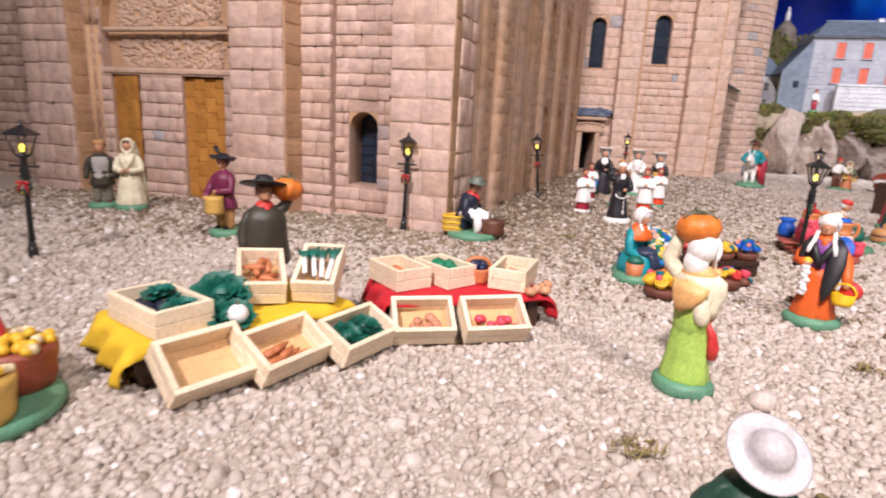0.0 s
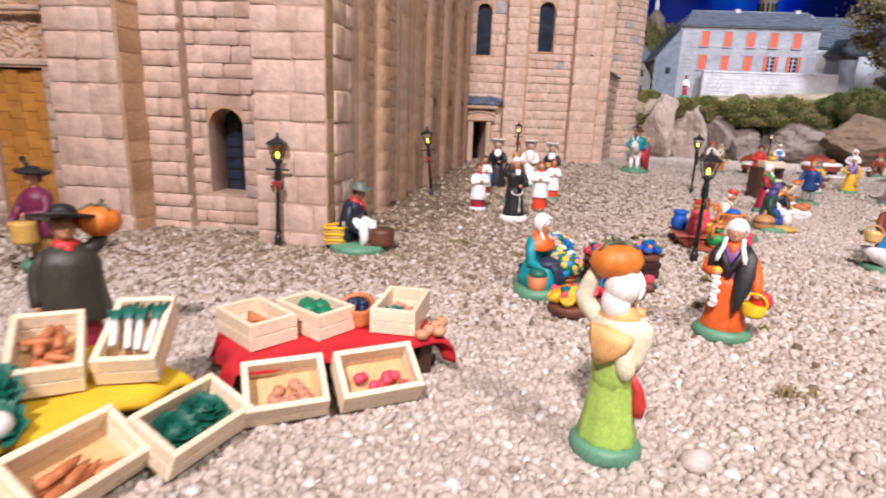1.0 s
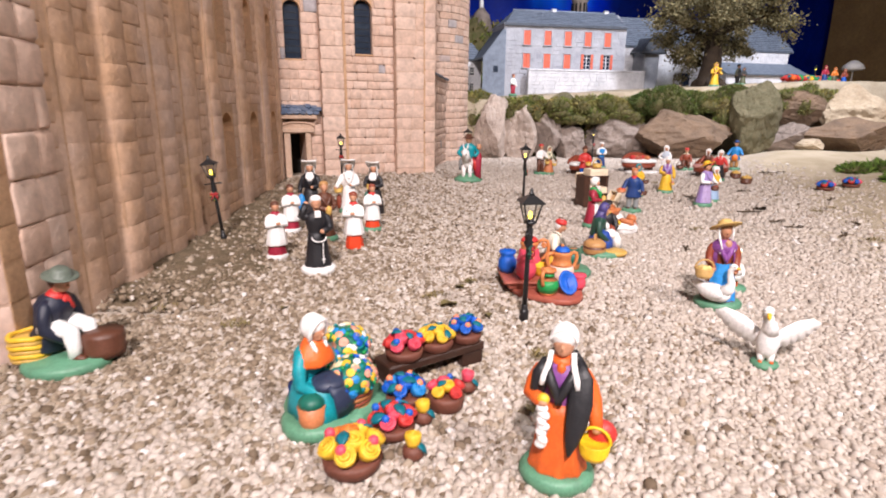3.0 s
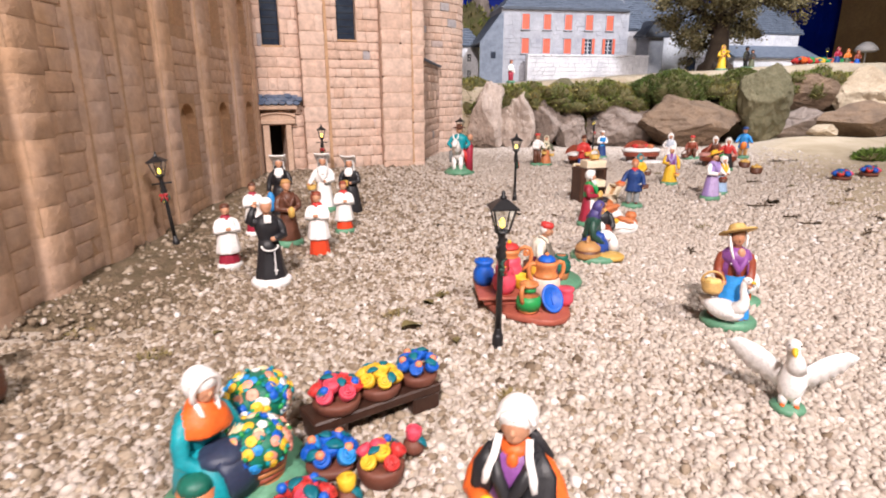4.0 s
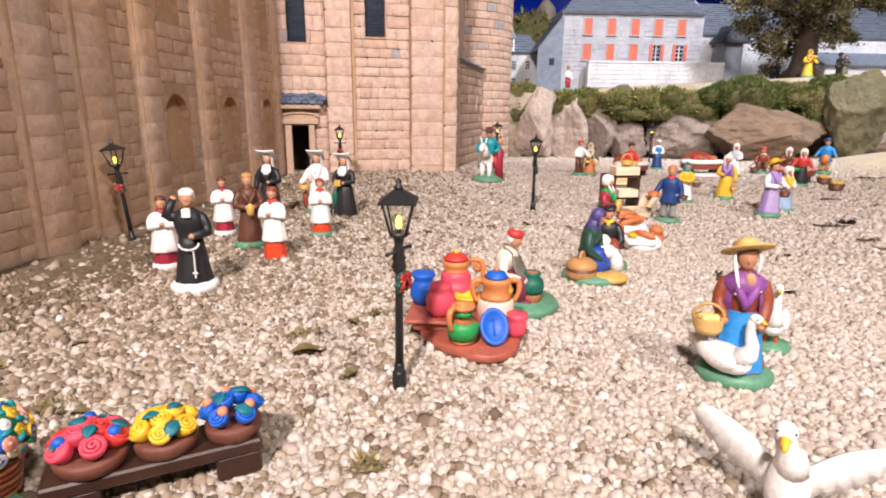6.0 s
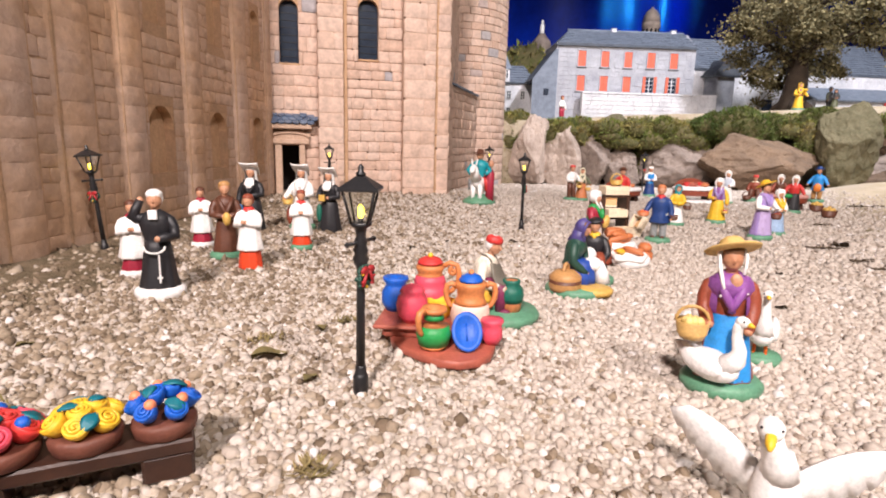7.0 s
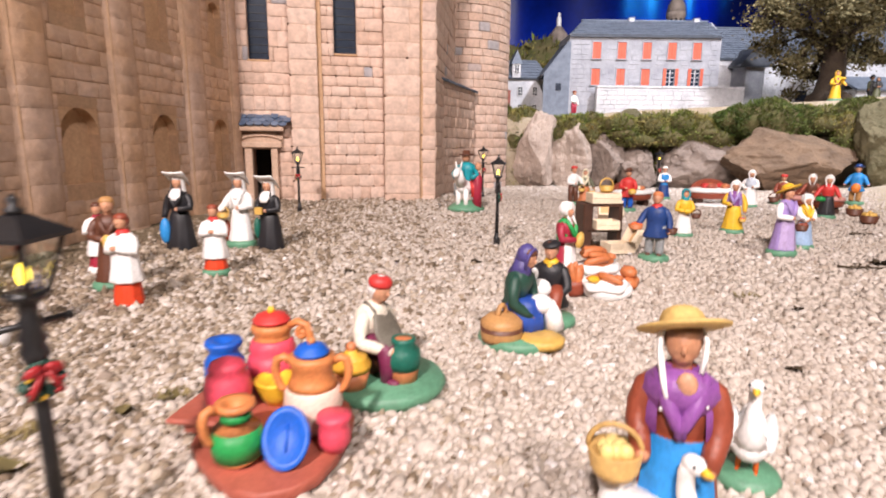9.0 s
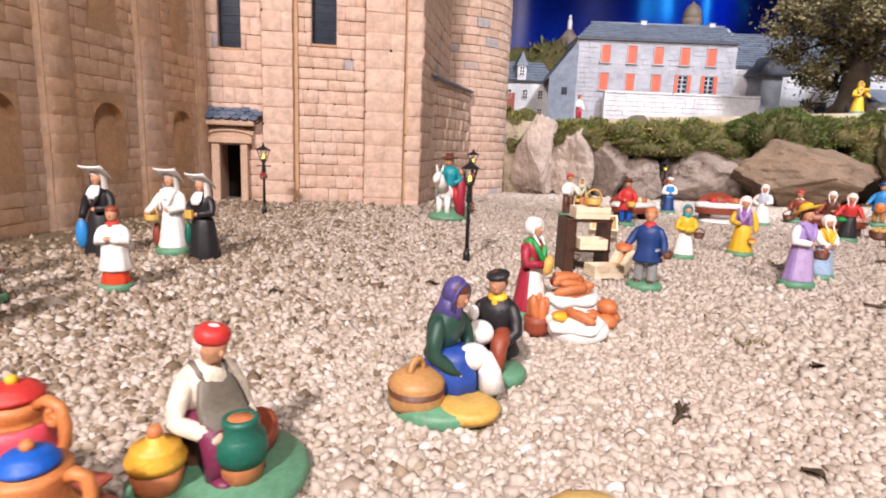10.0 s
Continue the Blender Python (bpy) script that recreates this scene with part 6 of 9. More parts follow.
def garlic_and_basket(s):
    """Broad shawl ends, coif lappets, a string of garlic, a yellow basket and a red pouch."""
    strip(s, [(0.070, -0.040, 0.775), (0.115, -0.075, 0.70), (0.120, -0.120, 0.58), (0.110, -0.150, 0.46), (0.092, -0.168, 0.35), (0.080, -0.172, 0.27)], [0.050, 0.066, 0.070, 0.060, 0.038, 0.010], 0.020, BLACK)
    strip(s, [(-0.070, -0.040, 0.775), (-0.112, -0.070, 0.69), (-0.128, -0.080, 0.60), (-0.130, -0.070, 0.52)], [0.046, 0.055, 0.046, 0.014], 0.020, BLACK)
    strip(s, [(0.0, 0.085, 0.80), (0.0, 0.125, 0.68), (0.0, 0.135, 0.52), (0.0, 0.140, 0.36)], [0.075, 0.140, 0.125, 0.020], 0.026, BLACK)
    for k in (-1, 1):
        strip(s, [(k * 0.062, -0.050, 0.845), (k * 0.070, -0.085, 0.78), (k * 0.094, -0.112, 0.70), (k * 0.102, -0.122, 0.655)], [0.016, 0.017, 0.019, 0.014], 0.010, WHITE)
    s.ball((0, -0.045, 0.925), (0.058, 0.036, 0.030), BROWN, seg=10, rings=6)
    for k in range(7):
        s.ball((-0.082 + 0.010 * (k % 2), -0.165 - 0.004 * (k % 3), 0.535 - 0.038 * k), (0.036 + 0.004 * (k % 2), 0.032, 0.027), WHITE, seg=9, rings=6, turn=(0, 25 * (k % 3), 0))
    s.ball((-0.08, -0.155, 0.585), (0.038, 0.032, 0.036), YELLOW, seg=9, rings=6)
    basket(s, (0.215, -0.115, 0.255), 0.088, paint(0.84, 0.53, 0.01), None, True, 0.10)
    s.ball((0.250, -0.035, 0.37), (0.085, 0.060, 0.082), RED, seg=12, rings=8)


santon("garlic_seller", "clay woman in orange dress and black shawl holding garlic", (0.2808, 0.4443), -42, 0.0780, garlic_and_basket,
       skirt=ORANGE, torso=PURPLE, sleeve=ORANGE, shawl=BLACK, shawl_r=0.185, skirt_r=0.168, hats=(("coif", WHITE, None),), collar=ORANGE, arms=(((0.20, -0.02, 0.56), (0.22, -0.09, 0.42)), ((0.18, -0.05, 0.56), (0.08, -0.16, 0.57))), base_r=0.215)


APRONNAVY = paint(0.030, 0.042, 0.085)
PEACHPINK = paint(0.78, 0.34, 0.24)
FLOWERTEAL = paint(0.004, 0.24, 0.27)


def flower_pots(s):
    s.lathe([(0.44, 0.150), (0.46, 0.158), (0.52, 0.135), (0.58, 0.085), (0.62, 0.06)], ORANGE, pose(0, -0.035, 0), seg=22, folds=6, amp=0.05, sy=0.85)
    s.ball((0.0, -0.16, 0.315), (0.130, 0.125, 0.062), APRONNAVY)
    strip(s, [(0.0, -0.22, 0.345), (0.02, -0.275, 0.29), (0.03, -0.290, 0.20), (0.035, -0.290, 0.11)], [0.110, 0.115, 0.112, 0.100], 0.022, APRONNAVY)
    rnd = random.Random(4)
    for c, r, n in (((0.20, -0.19, 0.06), 0.150, 64), ((0.47, 0.10, 0.13), 0.165, 74)):
        # woven basket of coiled rings
        for k in range(6):
            s.tube([(c[0] + r * (0.70 + 0.05 * k) * math.cos(a), c[1] + r * (0.70 + 0.05 * k) * math.sin(a), c[2] - 0.05 + 0.036 * k + 0.004 * math.sin(5 * a + k)) for a in np.linspace(0, 6.283, 25)[:-1]], 0.022, RUST if k % 2 else paint(0.40, 0.15, 0.05), seg=7, closed=True)
        s.lathe([(-0.06, r * 0.62), (0.14, r * 0.92), (0.145, 0)], BROWN, pose(*c), seg=16)
        middle = Vector((c[0], c[1], c[2] + 0.20))
        s.ball(tuple(middle), (r * 1.22, r * 1.18, r * 0.98), paint(0.008, 0.16, 0.095), seg=16, rings=10)
        for k in range(n * 2):
            b, a = math.asin(-0.28 + 1.25 * (k + 0.5) / (n * 2)), k * 2.39996 + rnd.uniform(-0.3, 0.3)
            d = Vector((1.26 * math.cos(a) * math.cos(b), 1.22 * math.sin(a) * math.cos(b), 1.0 * math.sin(b)))
            at = Matrix.Translation(middle + d * r * rnd.uniform(0.95, 1.05)) @ d.to_track_quat("Z", "Y").to_matrix().to_4x4()
            if k % 2:
                hue = (BLUE, YELLOW, CREAM, PEACHPINK, SKYBLUE, YELLOW, PEACHPINK, WHITE, BLUE)[rnd.randrange(9)]
                q = r * rnd.uniform(0.16, 0.24)
                s.lathe([(-q * 0.5, q * 0.5), (q * 0.15, q), (q * 0.30, q * 0.85), (q * 0.12, q * 0.40), (q * 0.40, q * 0.22), (q * 0.45, 0)], hue, at, seg=10, folds=5, amp=0.12)
            else:
                s.ball((0, 0, 0), (r * rnd.uniform(0.12, 0.2), r * 0.10, r * 0.07), GREEN if k % 3 == 0 else FLOWERTEAL, at, seg=7, rings=4, turn=(rnd.uniform(-30, 30), rnd.uniform(-30, 30), rnd.uniform(0, 180)))
    s.lathe([(0.05, 0.07), (0.13, 0.09), (0.14, 0.085), (0.22, 0.095), (0.23, 0.0)], TERRACOTTA, pose(-0.17, -0.16, 0), seg=16)
    s.ball((-0.17, -0.16, 0.24), (0.09, 0.09, 0.06), DARKGREEN, seg=12, rings=7)
    s.lathe([(-0.02, 0.36), (0.045, 0.38), (0.085, 0.36), (0.088, 0)], BASEGREEN, pose(0.20, -0.05, 0), seg=24)


santon("flower_seller", "seated clay woman in teal dress with white bonnet tending flower pots", (0.1830, 0.541), 37, 0.0795, flower_pots,
       seated=True, skirt=TEAL, torso=TEAL, sleeve=TEAL, hats=(("bonnet", WHITE, None),), hair=BROWN, arms=("lap", "lap"), seat=NAVY, base_r=0.30, bend=10)


INK = paint(0.016, 0.020, 0.042)


def basket_maker(s):
    s.tube([(0.0, -0.06, 0.58), (0.02, -0.13, 0.52), (0.05, -0.16, 0.44)], [0.03, 0.032, 0.01], RED, seg=8)
    s.lathe([(0.06, 0.14), (0.12, 0.155), (0.14, 0.145), (0.20, 0.155), (0.22, 0.145), (0.25, 0.15), (0.255, 0)], BROWN, pose(0.06, -0.36, 0), seg=20)
    for k in range(6):
        s.tube([(-0.10 + (0.120 + 0.005 * (k % 2)) * math.cos(a), 0.13 + (0.120 + 0.005 * (k % 2)) * math.sin(a), 0.085 + 0.034 * k + 0.006 * math.sin(4 * a)) for a in np.linspace(0, 6.283, 21)[:-1]], 0.022, YELLOW if k % 2 else MUSTARD, seg=7, closed=True)
    s.lathe([(0.06, 0.11), (0.25, 0.12), (0.255, 0)], MUSTARD, pose(-0.10, 0.13, 0), seg=16)
    s.lathe([(-0.02, 0.33), (0.045, 0.35), (0.085, 0.33), (0.088, 0)], BASEGREEN, pose(0.0, -0.12, 0), seg=28, sy=0.95)


santon("basket_maker", "seated clay man in navy jacket and green hat with baskets", (0.035, 0.677), 60, 0.087, basket_maker, seated=True, torso=INK, sleeve=INK, coat=INK, legs=WHITE, collar=RED, hats=(("felt", paint(0.13, 0.16, 0.13), None),), arms=("lap", "lap"), base=None, bend=18)

CLOAK = paint(0.050, 0.046, 0.034)
santon("cloaked_carrier", "clay man in dark cloak and black hat shouldering a pumpkin", (-0.099, 0.427), 37, 0.083,
       lambda s: pumpkin(s, (0.19, 0.0, 0.90), 0.125, turn=(0, 12, 40)),
       skirt=CRIMSON, skirt_r=0.165, torso=CLOAK, cloak=CLOAK, sleeve=CLOAK, collar=RED, hats=(("wide", BLACK, BLACK),), arms=(((0.20, 0.0, 0.80), (0.14, 0.02, 0.86)), "down"))
santon("drummer", "clay man in plum coat and black feathered hat with a drum", (-0.208, 0.606), -26, 0.084,
       lambda s: (s.lathe([(0.30, 0.10), (0.33, 0.105), (0.47, 0.105), (0.50, 0.10), (0.501, 0)], MUSTARD, pose(0.06, -0.20, 0), seg=18), s.tube([(-0.10, 0.02, 0.98), (-0.17, 0.04, 1.04), (-0.22, 0.08, 1.00)], [0.02, 0.03, 0.008], BLACK, seg=7)),
       legs=TAN, torso=PLUM, coat=PLUM, shoes=BLACK, hats=(("tricorne", BLACK, None),), arms=("front", "lap"))
santon("groom", "clay man in dark jacket and grey trousers beside a bride", (-0.404, 0.707), 30, 0.083, legs=paint(0.20, 0.19, 0.15), torso=CLOAK, coat=CLOAK, bib=paint(0.45, 0.44, 0.42), sleeve=CLOAK, hats=(("cap", TAN, None),), arms=("down", "down"), base_r=0.19)
santon("bride", "clay bride in cream gown and long veil", (-0.369, 0.707), 15, 0.086, lambda s: strip(s, [(0, 0.05, 0.95), (0, 0.10, 0.80), (0, 0.13, 0.55), (0, 0.17, 0.28), (0, 0.21, 0.08)], [0.07, 0.11, 0.15, 0.17, 0.17], 0.03, IVORY), skirt=IVORY, torso=IVORY, skirt_r=0.19, shawl=IVORY, hats=(("scarf", IVORY, None),), arms=("front", "front"), base_r=0.20)
santon("villager", "clay man in rust coat beside the far lamp", (-0.520, 0.640), 30, 0.078, legs=BROWN, torso=RUST, coat=RUST, hats=(("felt", BROWN, None),), arms=("front", "down"),
       extra=lambda s: (s.ball((0.12, -0.17, 0.45), 0.07, BLUE), s.ball((0.2, -0.1, 0.52), 0.06, RED)))


def grain_tubs(s):
    rnd = random.Random(3)
    for c, r in (((0.22, -0.02, 0.05), 0.21), ((0.20, -0.42, 0.05), 0.17)):
        s.lathe([(0, r * 0.8), (0.10, r * 0.92), (0.12, r * 0.90), (0.24, r), (0.27, r * 0.98), (0.28, 0)], RUST if r > 0.2 else MUSTARD, pose(*c), seg=22)
        for k in range(46):
            a, q = rnd.uniform(0, 6.28), r * 0.9 * math.sqrt(rnd.random())
            s.ball((c[0] + q * math.cos(a), c[1] + q * math.sin(a), c[2] + 0.285 + 0.05 * (1 - q / r)), r * 0.16, YELLOW if k % 4 else CREAM, seg=7, rings=5)
    s.lathe([(0, 0.42), (0.045, 0.45), (0.085, 0.42), (0.088, 0)], BASEGREEN, pose(0.05, -0.2, 0), seg=28)


santon("grain_seller", "seated clay seller in red with tubs of yellow grain", (-0.166, 0.268), 20, 0.076, grain_tubs, seated=True, torso=RED, sleeve=RED, skirt=RUST, hats=(("scarf", RED, None),), arms=("lap", "lap"), base=None, seat=BROWN)
santon("shepherd", "small clay figure in green cloak and broad white hat", (0.1150, 0.1940), 172, 0.0600, None,
       skirt=BOTTLE, torso=BOTTLE, cloak=BOTTLE, sleeve=BOTTLE, hair=WHITE, hats=(("dome", paint(0.56, 0.54, 0.56), WHITE),), arms=(((0.20, -0.02, 0.6), (0.17, -0.08, 0.52)), "down"), skin=PURPLE, tip=-10)


# church folk
SCARLET = paint(0.74, 0.065, 0.018)


def rosary(s):
    for k in range(15):
        a = k / 14 * math.pi
        s.ball((-0.085 * math.cos(a), -0.135 - 0.02 * math.sin(a), 0.47 - 0.05 * math.sin(a)), 0.011, WHITE, seg=6, rings=4)
    for k in range(9):
        s.ball((0.04, -0.165, 0.40 - 0.022 * k), 0.010, WHITE, seg=6, rings=4)
    s.box((0.04, -0.17, 0.19), (0.014, 0.012, 0.075), WHITE, bevel=0.1)
    s.box((0.04, -0.17, 0.20), (0.045, 0.012, 0.014), WHITE, bevel=0.1)
    s.box((0.0, -0.115, 0.76), (0.075, 0.03, 0.085), WHITE, bevel=0.2)


santon("priest", "clay priest in black cassock with white rosary on a white base", (0.239, 0.826), 0, 0.0835, rosary, skirt=BLACK, torso=BLACK, hair=WHITE, skirt_r=0.165, base=WHITE, base_r=0.21, arms=("front", ((0.2, -0.03, 0.72), (0.12, 0.0, 0.88))))
for x, y, t, h, low, b in ((0.205, 0.894, 8, 0.068, CRIMSON, WHITE), (0.240, 1.029, 5, 0.068, CRIMSON, WHITE), (0.299, 0.911, -20, 0.071, SCARLET, None), (0.347, 1.000, -3, 0.068, SCARLET, BASEGREEN)):
    santon("altar_boy", "clay altar boy in white surplice over a red skirt", (x, y), t, h, None, "altar boys", skirt=low, torso=WHITE, surplice=WHITE, hair=RUST if low is SCARLET else BROWN, sleeve=WHITE, collar=RED if low is SCARLET else CRIMSON, arms=("pray", "pray"), skirt_r=0.15, base=b, base_r=0.175)
santon("monk", "clay monk in brown habit with a yellow lantern", (0.273, 0.960), 10, 0.079, lambda s: s.ball((0.0, -0.19, 0.52), (0.05, 0.045, 0.085), MUSTARD), skirt=BROWN, torso=BROWN, sleeve=BROWN, shawl=BROWN, shawl_r=0.16, hair=TAN, arms=("front", "front"), skirt_r=0.165)
santon("nun", "clay nun in black habit and white cornette with a blue bag", (0.286, 1.138), -14, 0.087, lambda s: s.ball((-0.16, -0.10, 0.26), (0.07, 0.06, 0.17), SKYBLUE), "nuns", skirt=BLACK, torso=BLACK, sleeve=BLACK, shawl=BLACK, hats=(("cornette", WHITE, BLACK),), skirt_r=0.185, base=None, arms=("front", "down"))
santon("nun", "clay nun in white habit and cornette with a basket", (0.350, 1.148), -16, 0.086, lambda s: (basket(s, (-0.20, -0.10, 0.40), 0.08, MUSTARD), s.ball((-0.2, 0.0, 0.22), (0.05, 0.06, 0.15), RUST)), "nuns", skirt=WHITE, torso=WHITE, sleeve=WHITE, shawl=WHITE, hats=(("cornette", WHITE, WHITE),), skirt_r=0.165, arms=("front", "out"))
santon("nun", "clay nun in black habit and white cornette holding a yellow book", (0.385, 1.125), -26, 0.083, lambda s: (s.box((-0.05, -0.18, 0.55), (0.10, 0.05, 0.10), MUSTARD), s.ball((-0.13, -0.10, 0.30), (0.05, 0.05, 0.15), DARKGREEN)), "nuns", skirt=BLACK, torso=BLACK, sleeve=BLACK, hats=(("cornette", WHITE, BLACK),), skirt_r=0.19, base=None, arms=("front", "front"))


def donkey_rider(s):
    """The white donkey under the rider and his companion beside it."""
    s.ball((0.0, 0.0, 0.36), (0.11, 0.24, 0.12), WHITE)
    s.tube([(0, -0.18, 0.42), (0, -0.27, 0.52), (0, -0.31, 0.60)], [0.09, 0.07, 0.06], WHITE)
    s.ball((0, -0.35, 0.58), (0.05, 0.10, 0.055), WHITE, turn=(35, 0, 0))
    for k in (-1, 1):
        s.tube([(k * 0.03, -0.29, 0.64), (k * 0.05, -0.28, 0.74)], [0.02, 0.008], WHITE, seg=6)
        for y in (-0.15, 0.15):
            s.tube([(k * 0.06, y, 0.32), (k * 0.06, y, 0.05)], [0.045, 0.030], WHITE, seg=8)
    s.lathe([(0, 0.26), (0.04, 0.28), (0.08, 0.24), (0.16, 0.10), (0.17, 0)], BASEGREEN, seg=22)
    for k in (-1, 1):
        s.tube([(k * 0.06, 0.02, 0.46), (k * 0.14, -0.04, 0.38), (k * 0.14, -0.05, 0.22)], [0.06, 0.05, 0.035], RED if k > 0 else GREY, seg=9)
    s.lathe([(0.42, 0.11), (0.50, 0.10), (0.60, 0.13), (0.68, 0.12), (0.72, 0.05)], TEAL, seg=18, sy=0.8)
    s.tube([(0.12, 0, 0.66), (0.19, -0.05, 0.54), (0.14, -0.14, 0.50)], 0.035, TEAL)
    s.tube([(-0.12, 0, 0.66), (-0.19, -0.05, 0.54), (-0.10, -0.16, 0.50)], 0.035, TEAL)
    s.ball((0, -0.01, 0.79), (0.06, 0.065, 0.075), SKIN)
    s.lathe([(0.82, 0.11), (0.835, 0.11), (0.84, 0.06), (0.89, 0.05), (0.895, 0)], BROWN, pose(0, -0.01, 0), seg=16)
    s.lathe([(0.05, 0.07), (0.3, 0.066), (0.50, 0.072), (0.58, 0.03)], CRIMSON, pose(0.185, -0.02, 0), seg=14)
    s.ball((0.20, -0.03, 0.66), (0.05, 0.05, 0.06), SKIN, seg=9, rings=6)


s = Solid()
donkey_rider(s)
s.v = [tuple(c * 0.121 for c in v) for v in s.v]
s.thing("donkey_rider", pose(0.697, 1.427, swell(0.697, 1.427), 0, 0, -37), "clay rider in turquoise coat on a white donkey", "figurine")


# potter and his neighbours
SHIRT = paint(0.82, 0.76, 0.64)
APRONGREY = paint(0.17, 0.155, 0.125)


def potter_pots(s):
    """His apron with straps, the green jar between his knees, a lidded mustard pot and a brown basin."""
    strip(s, [(0.0, -0.075, 0.555), (0.0, -0.130, 0.47), (0.0, -0.155, 0.40), (0.0, -0.190, 0.345), (0.0, -0.260, 0.330)], [0.060, 0.105, 0.125, 0.130, 0.110], 0.020, APRONGREY)
    for k in (-1, 1):
        strip(s, [(k * 0.050, -0.112, 0.50), (k * 0.064, -0.098, 0.540), (k * 0.064, -0.060, 0.572), (k * 0.056, -0.015, 0.578)], [0.018, 0.017, 0.016, 0.014], 0.012, APRONGREY)
    s.lathe([(0.06, 0.09), (0.16, 0.10), (0.165, 0.10), (0.22, 0.115), (0.29, 0.105), (0.33, 0.07), (0.34, 0.075), (0.36, 0.07), (0.361, 0)], TERRACOTTA, pose(0.0, -0.29, 0), seg=18)
    s.lathe([(0.165, 0.103), (0.22, 0.119), (0.29, 0.109), (0.33, 0.074), (0.345, 0.082), (0.37, 0.078), (0.372, 0.060), (0.366, 0.056)], DARKGREEN, pose(0.0, -0.29, 0), seg=22)
    s.lathe([(0.360, 0.060), (0.367, 0.057), (0.3675, 0)], TERRACOTTA, pose(0.0, -0.29, 0), seg=18)
    s.lathe([(0.06, 0.085), (0.20, 0.115)], TERRACOTTA, pose(-0.275, -0.085, 0), seg=18)
    s.lathe([(0.20, 0.118), (0.24, 0.125), (0.28, 0.10), (0.29, 0.10), (0.31, 0.04), (0.33, 0.035), (0.34, 0)], paint(0.76, 0.42, 0.045), pose(-0.275, -0.085, 0), seg=24)
    s.ball((-0.275, -0.085, 0.35), 0.035, TERRACOTTA, seg=8, rings=6)
    s.lathe([(0.06, 0.10), (0.10, 0.14), (0.16, 0.15), (0.17, 0.13), (0.10, 0.06), (0.11, 0)], RUST, pose(0.26, -0.10, 0.02, 0, -30, 0), seg=18)
    s.lathe([(-0.02, 0.38), (0.045, 0.41), (0.085, 0.38), (0.088, 0)], BASEGREEN, pose(0.0, -0.14, 0), seg=28)


santon("potter", "seated clay potter in white shirt, grey apron and red cap", (0.469, 0.735), 46, 0.0768, potter_pots, seated=True, torso=SHIRT, sleeve=SHIRT, legs=PLUM, shoes=PLUM, hair=WHITE, hats=(("cap", RED, None),), arms=(((0.185, -0.07, 0.56), (0.085, -0.27, 0.57)), ((0.185, -0.07, 0.56), (0.085, -0.27, 0.57))), base=None, seat=BROWN, bend=16)


def egg_basket(s):
    basket(s, (-0.225, -0.15, 0.37), 0.100, paint(0.55, 0.35, 0.12), paint(0.74, 0.58, 0.22), True, 0.11, 8)
    goose(s, (-0.075, -0.185, 0.03), 0.53, 52, standing=False)
    s.lathe([(0.60, 0.055), (0.64, 0.115), (0.70, 0.142), (0.75, 0.125), (0.79, 0.07)], PURPLE, pose(0, -0.022, 0), seg=24, folds=6, amp=0.04, sy=0.78)
    s.ball((0.015, -0.105, 0.755), (0.038, 0.025, 0.050), SKIN, seg=10, rings=7)
    strip(s, [(-0.060, 0.010, 0.955), (-0.082, -0.030, 0.90), (-0.078, -0.062, 0.83), (-0.066, -0.098, 0.755), (-0.052, -0.120, 0.70)], [0.026, 0.030, 0.024, 0.017, 0.010], 0.012, WHITE, (0, 1, 0))
    strip(s, [(0.060, 0.010, 0.955), (0.080, -0.020, 0.90), (0.074, -0.040, 0.84), (0.062, -0.060, 0.79)], [0.022, 0.022, 0.016, 0.008], 0.010, WHITE, (0, 1, 0))
    for x, y, z in ((-0.10, -0.085, 0.70), (-0.07, -0.120, 0.655), (0.085, -0.100, 0.68), (0.03, -0.128, 0.625), (-0.115, -0.04, 0.74)):
        s.ball((x, y, z), (0.009, 0.006, 0.009), WHITE, seg=6, rings=4)


santon("goose_woman", "clay woman in straw hat with egg basket and goose", (0.5515, 0.5930), -32, 0.0775, egg_basket, skirt=RUST, apron=SKYBLUE, torso=RUST, sleeve=RUST, shawl=PURPLE, shawl_r=0.165, skirt_r=0.18, hair=paint(0.20, 0.09, 0.04), skin=paint(0.46, 0.22, 0.12), hats=(("straw", STRAW, STRAW),), arms=(((0.150, -0.03, 0.55), (0.10, -0.13, 0.44)), ((0.160, -0.03, 0.55), (0.13, -0.14, 0.47))), base_r=0.245, lean=(-0.035, -0.03))
s = Solid()
s.lathe([(0.0, 0.27), (0.07, 0.29), (0.13, 0.25), (0.131, 0)], BASEGREEN, seg=20)
goose(s, (0, 0, 0.09), 0.95, 0)
s.v = [tuple(c * 0.042 for c in v) for v in s.v]
s.thing("duck", pose(0.6010, 0.619, swell(0.6010, 0.619), 0, 0, -42), "white clay duck on a green base", "figurine")


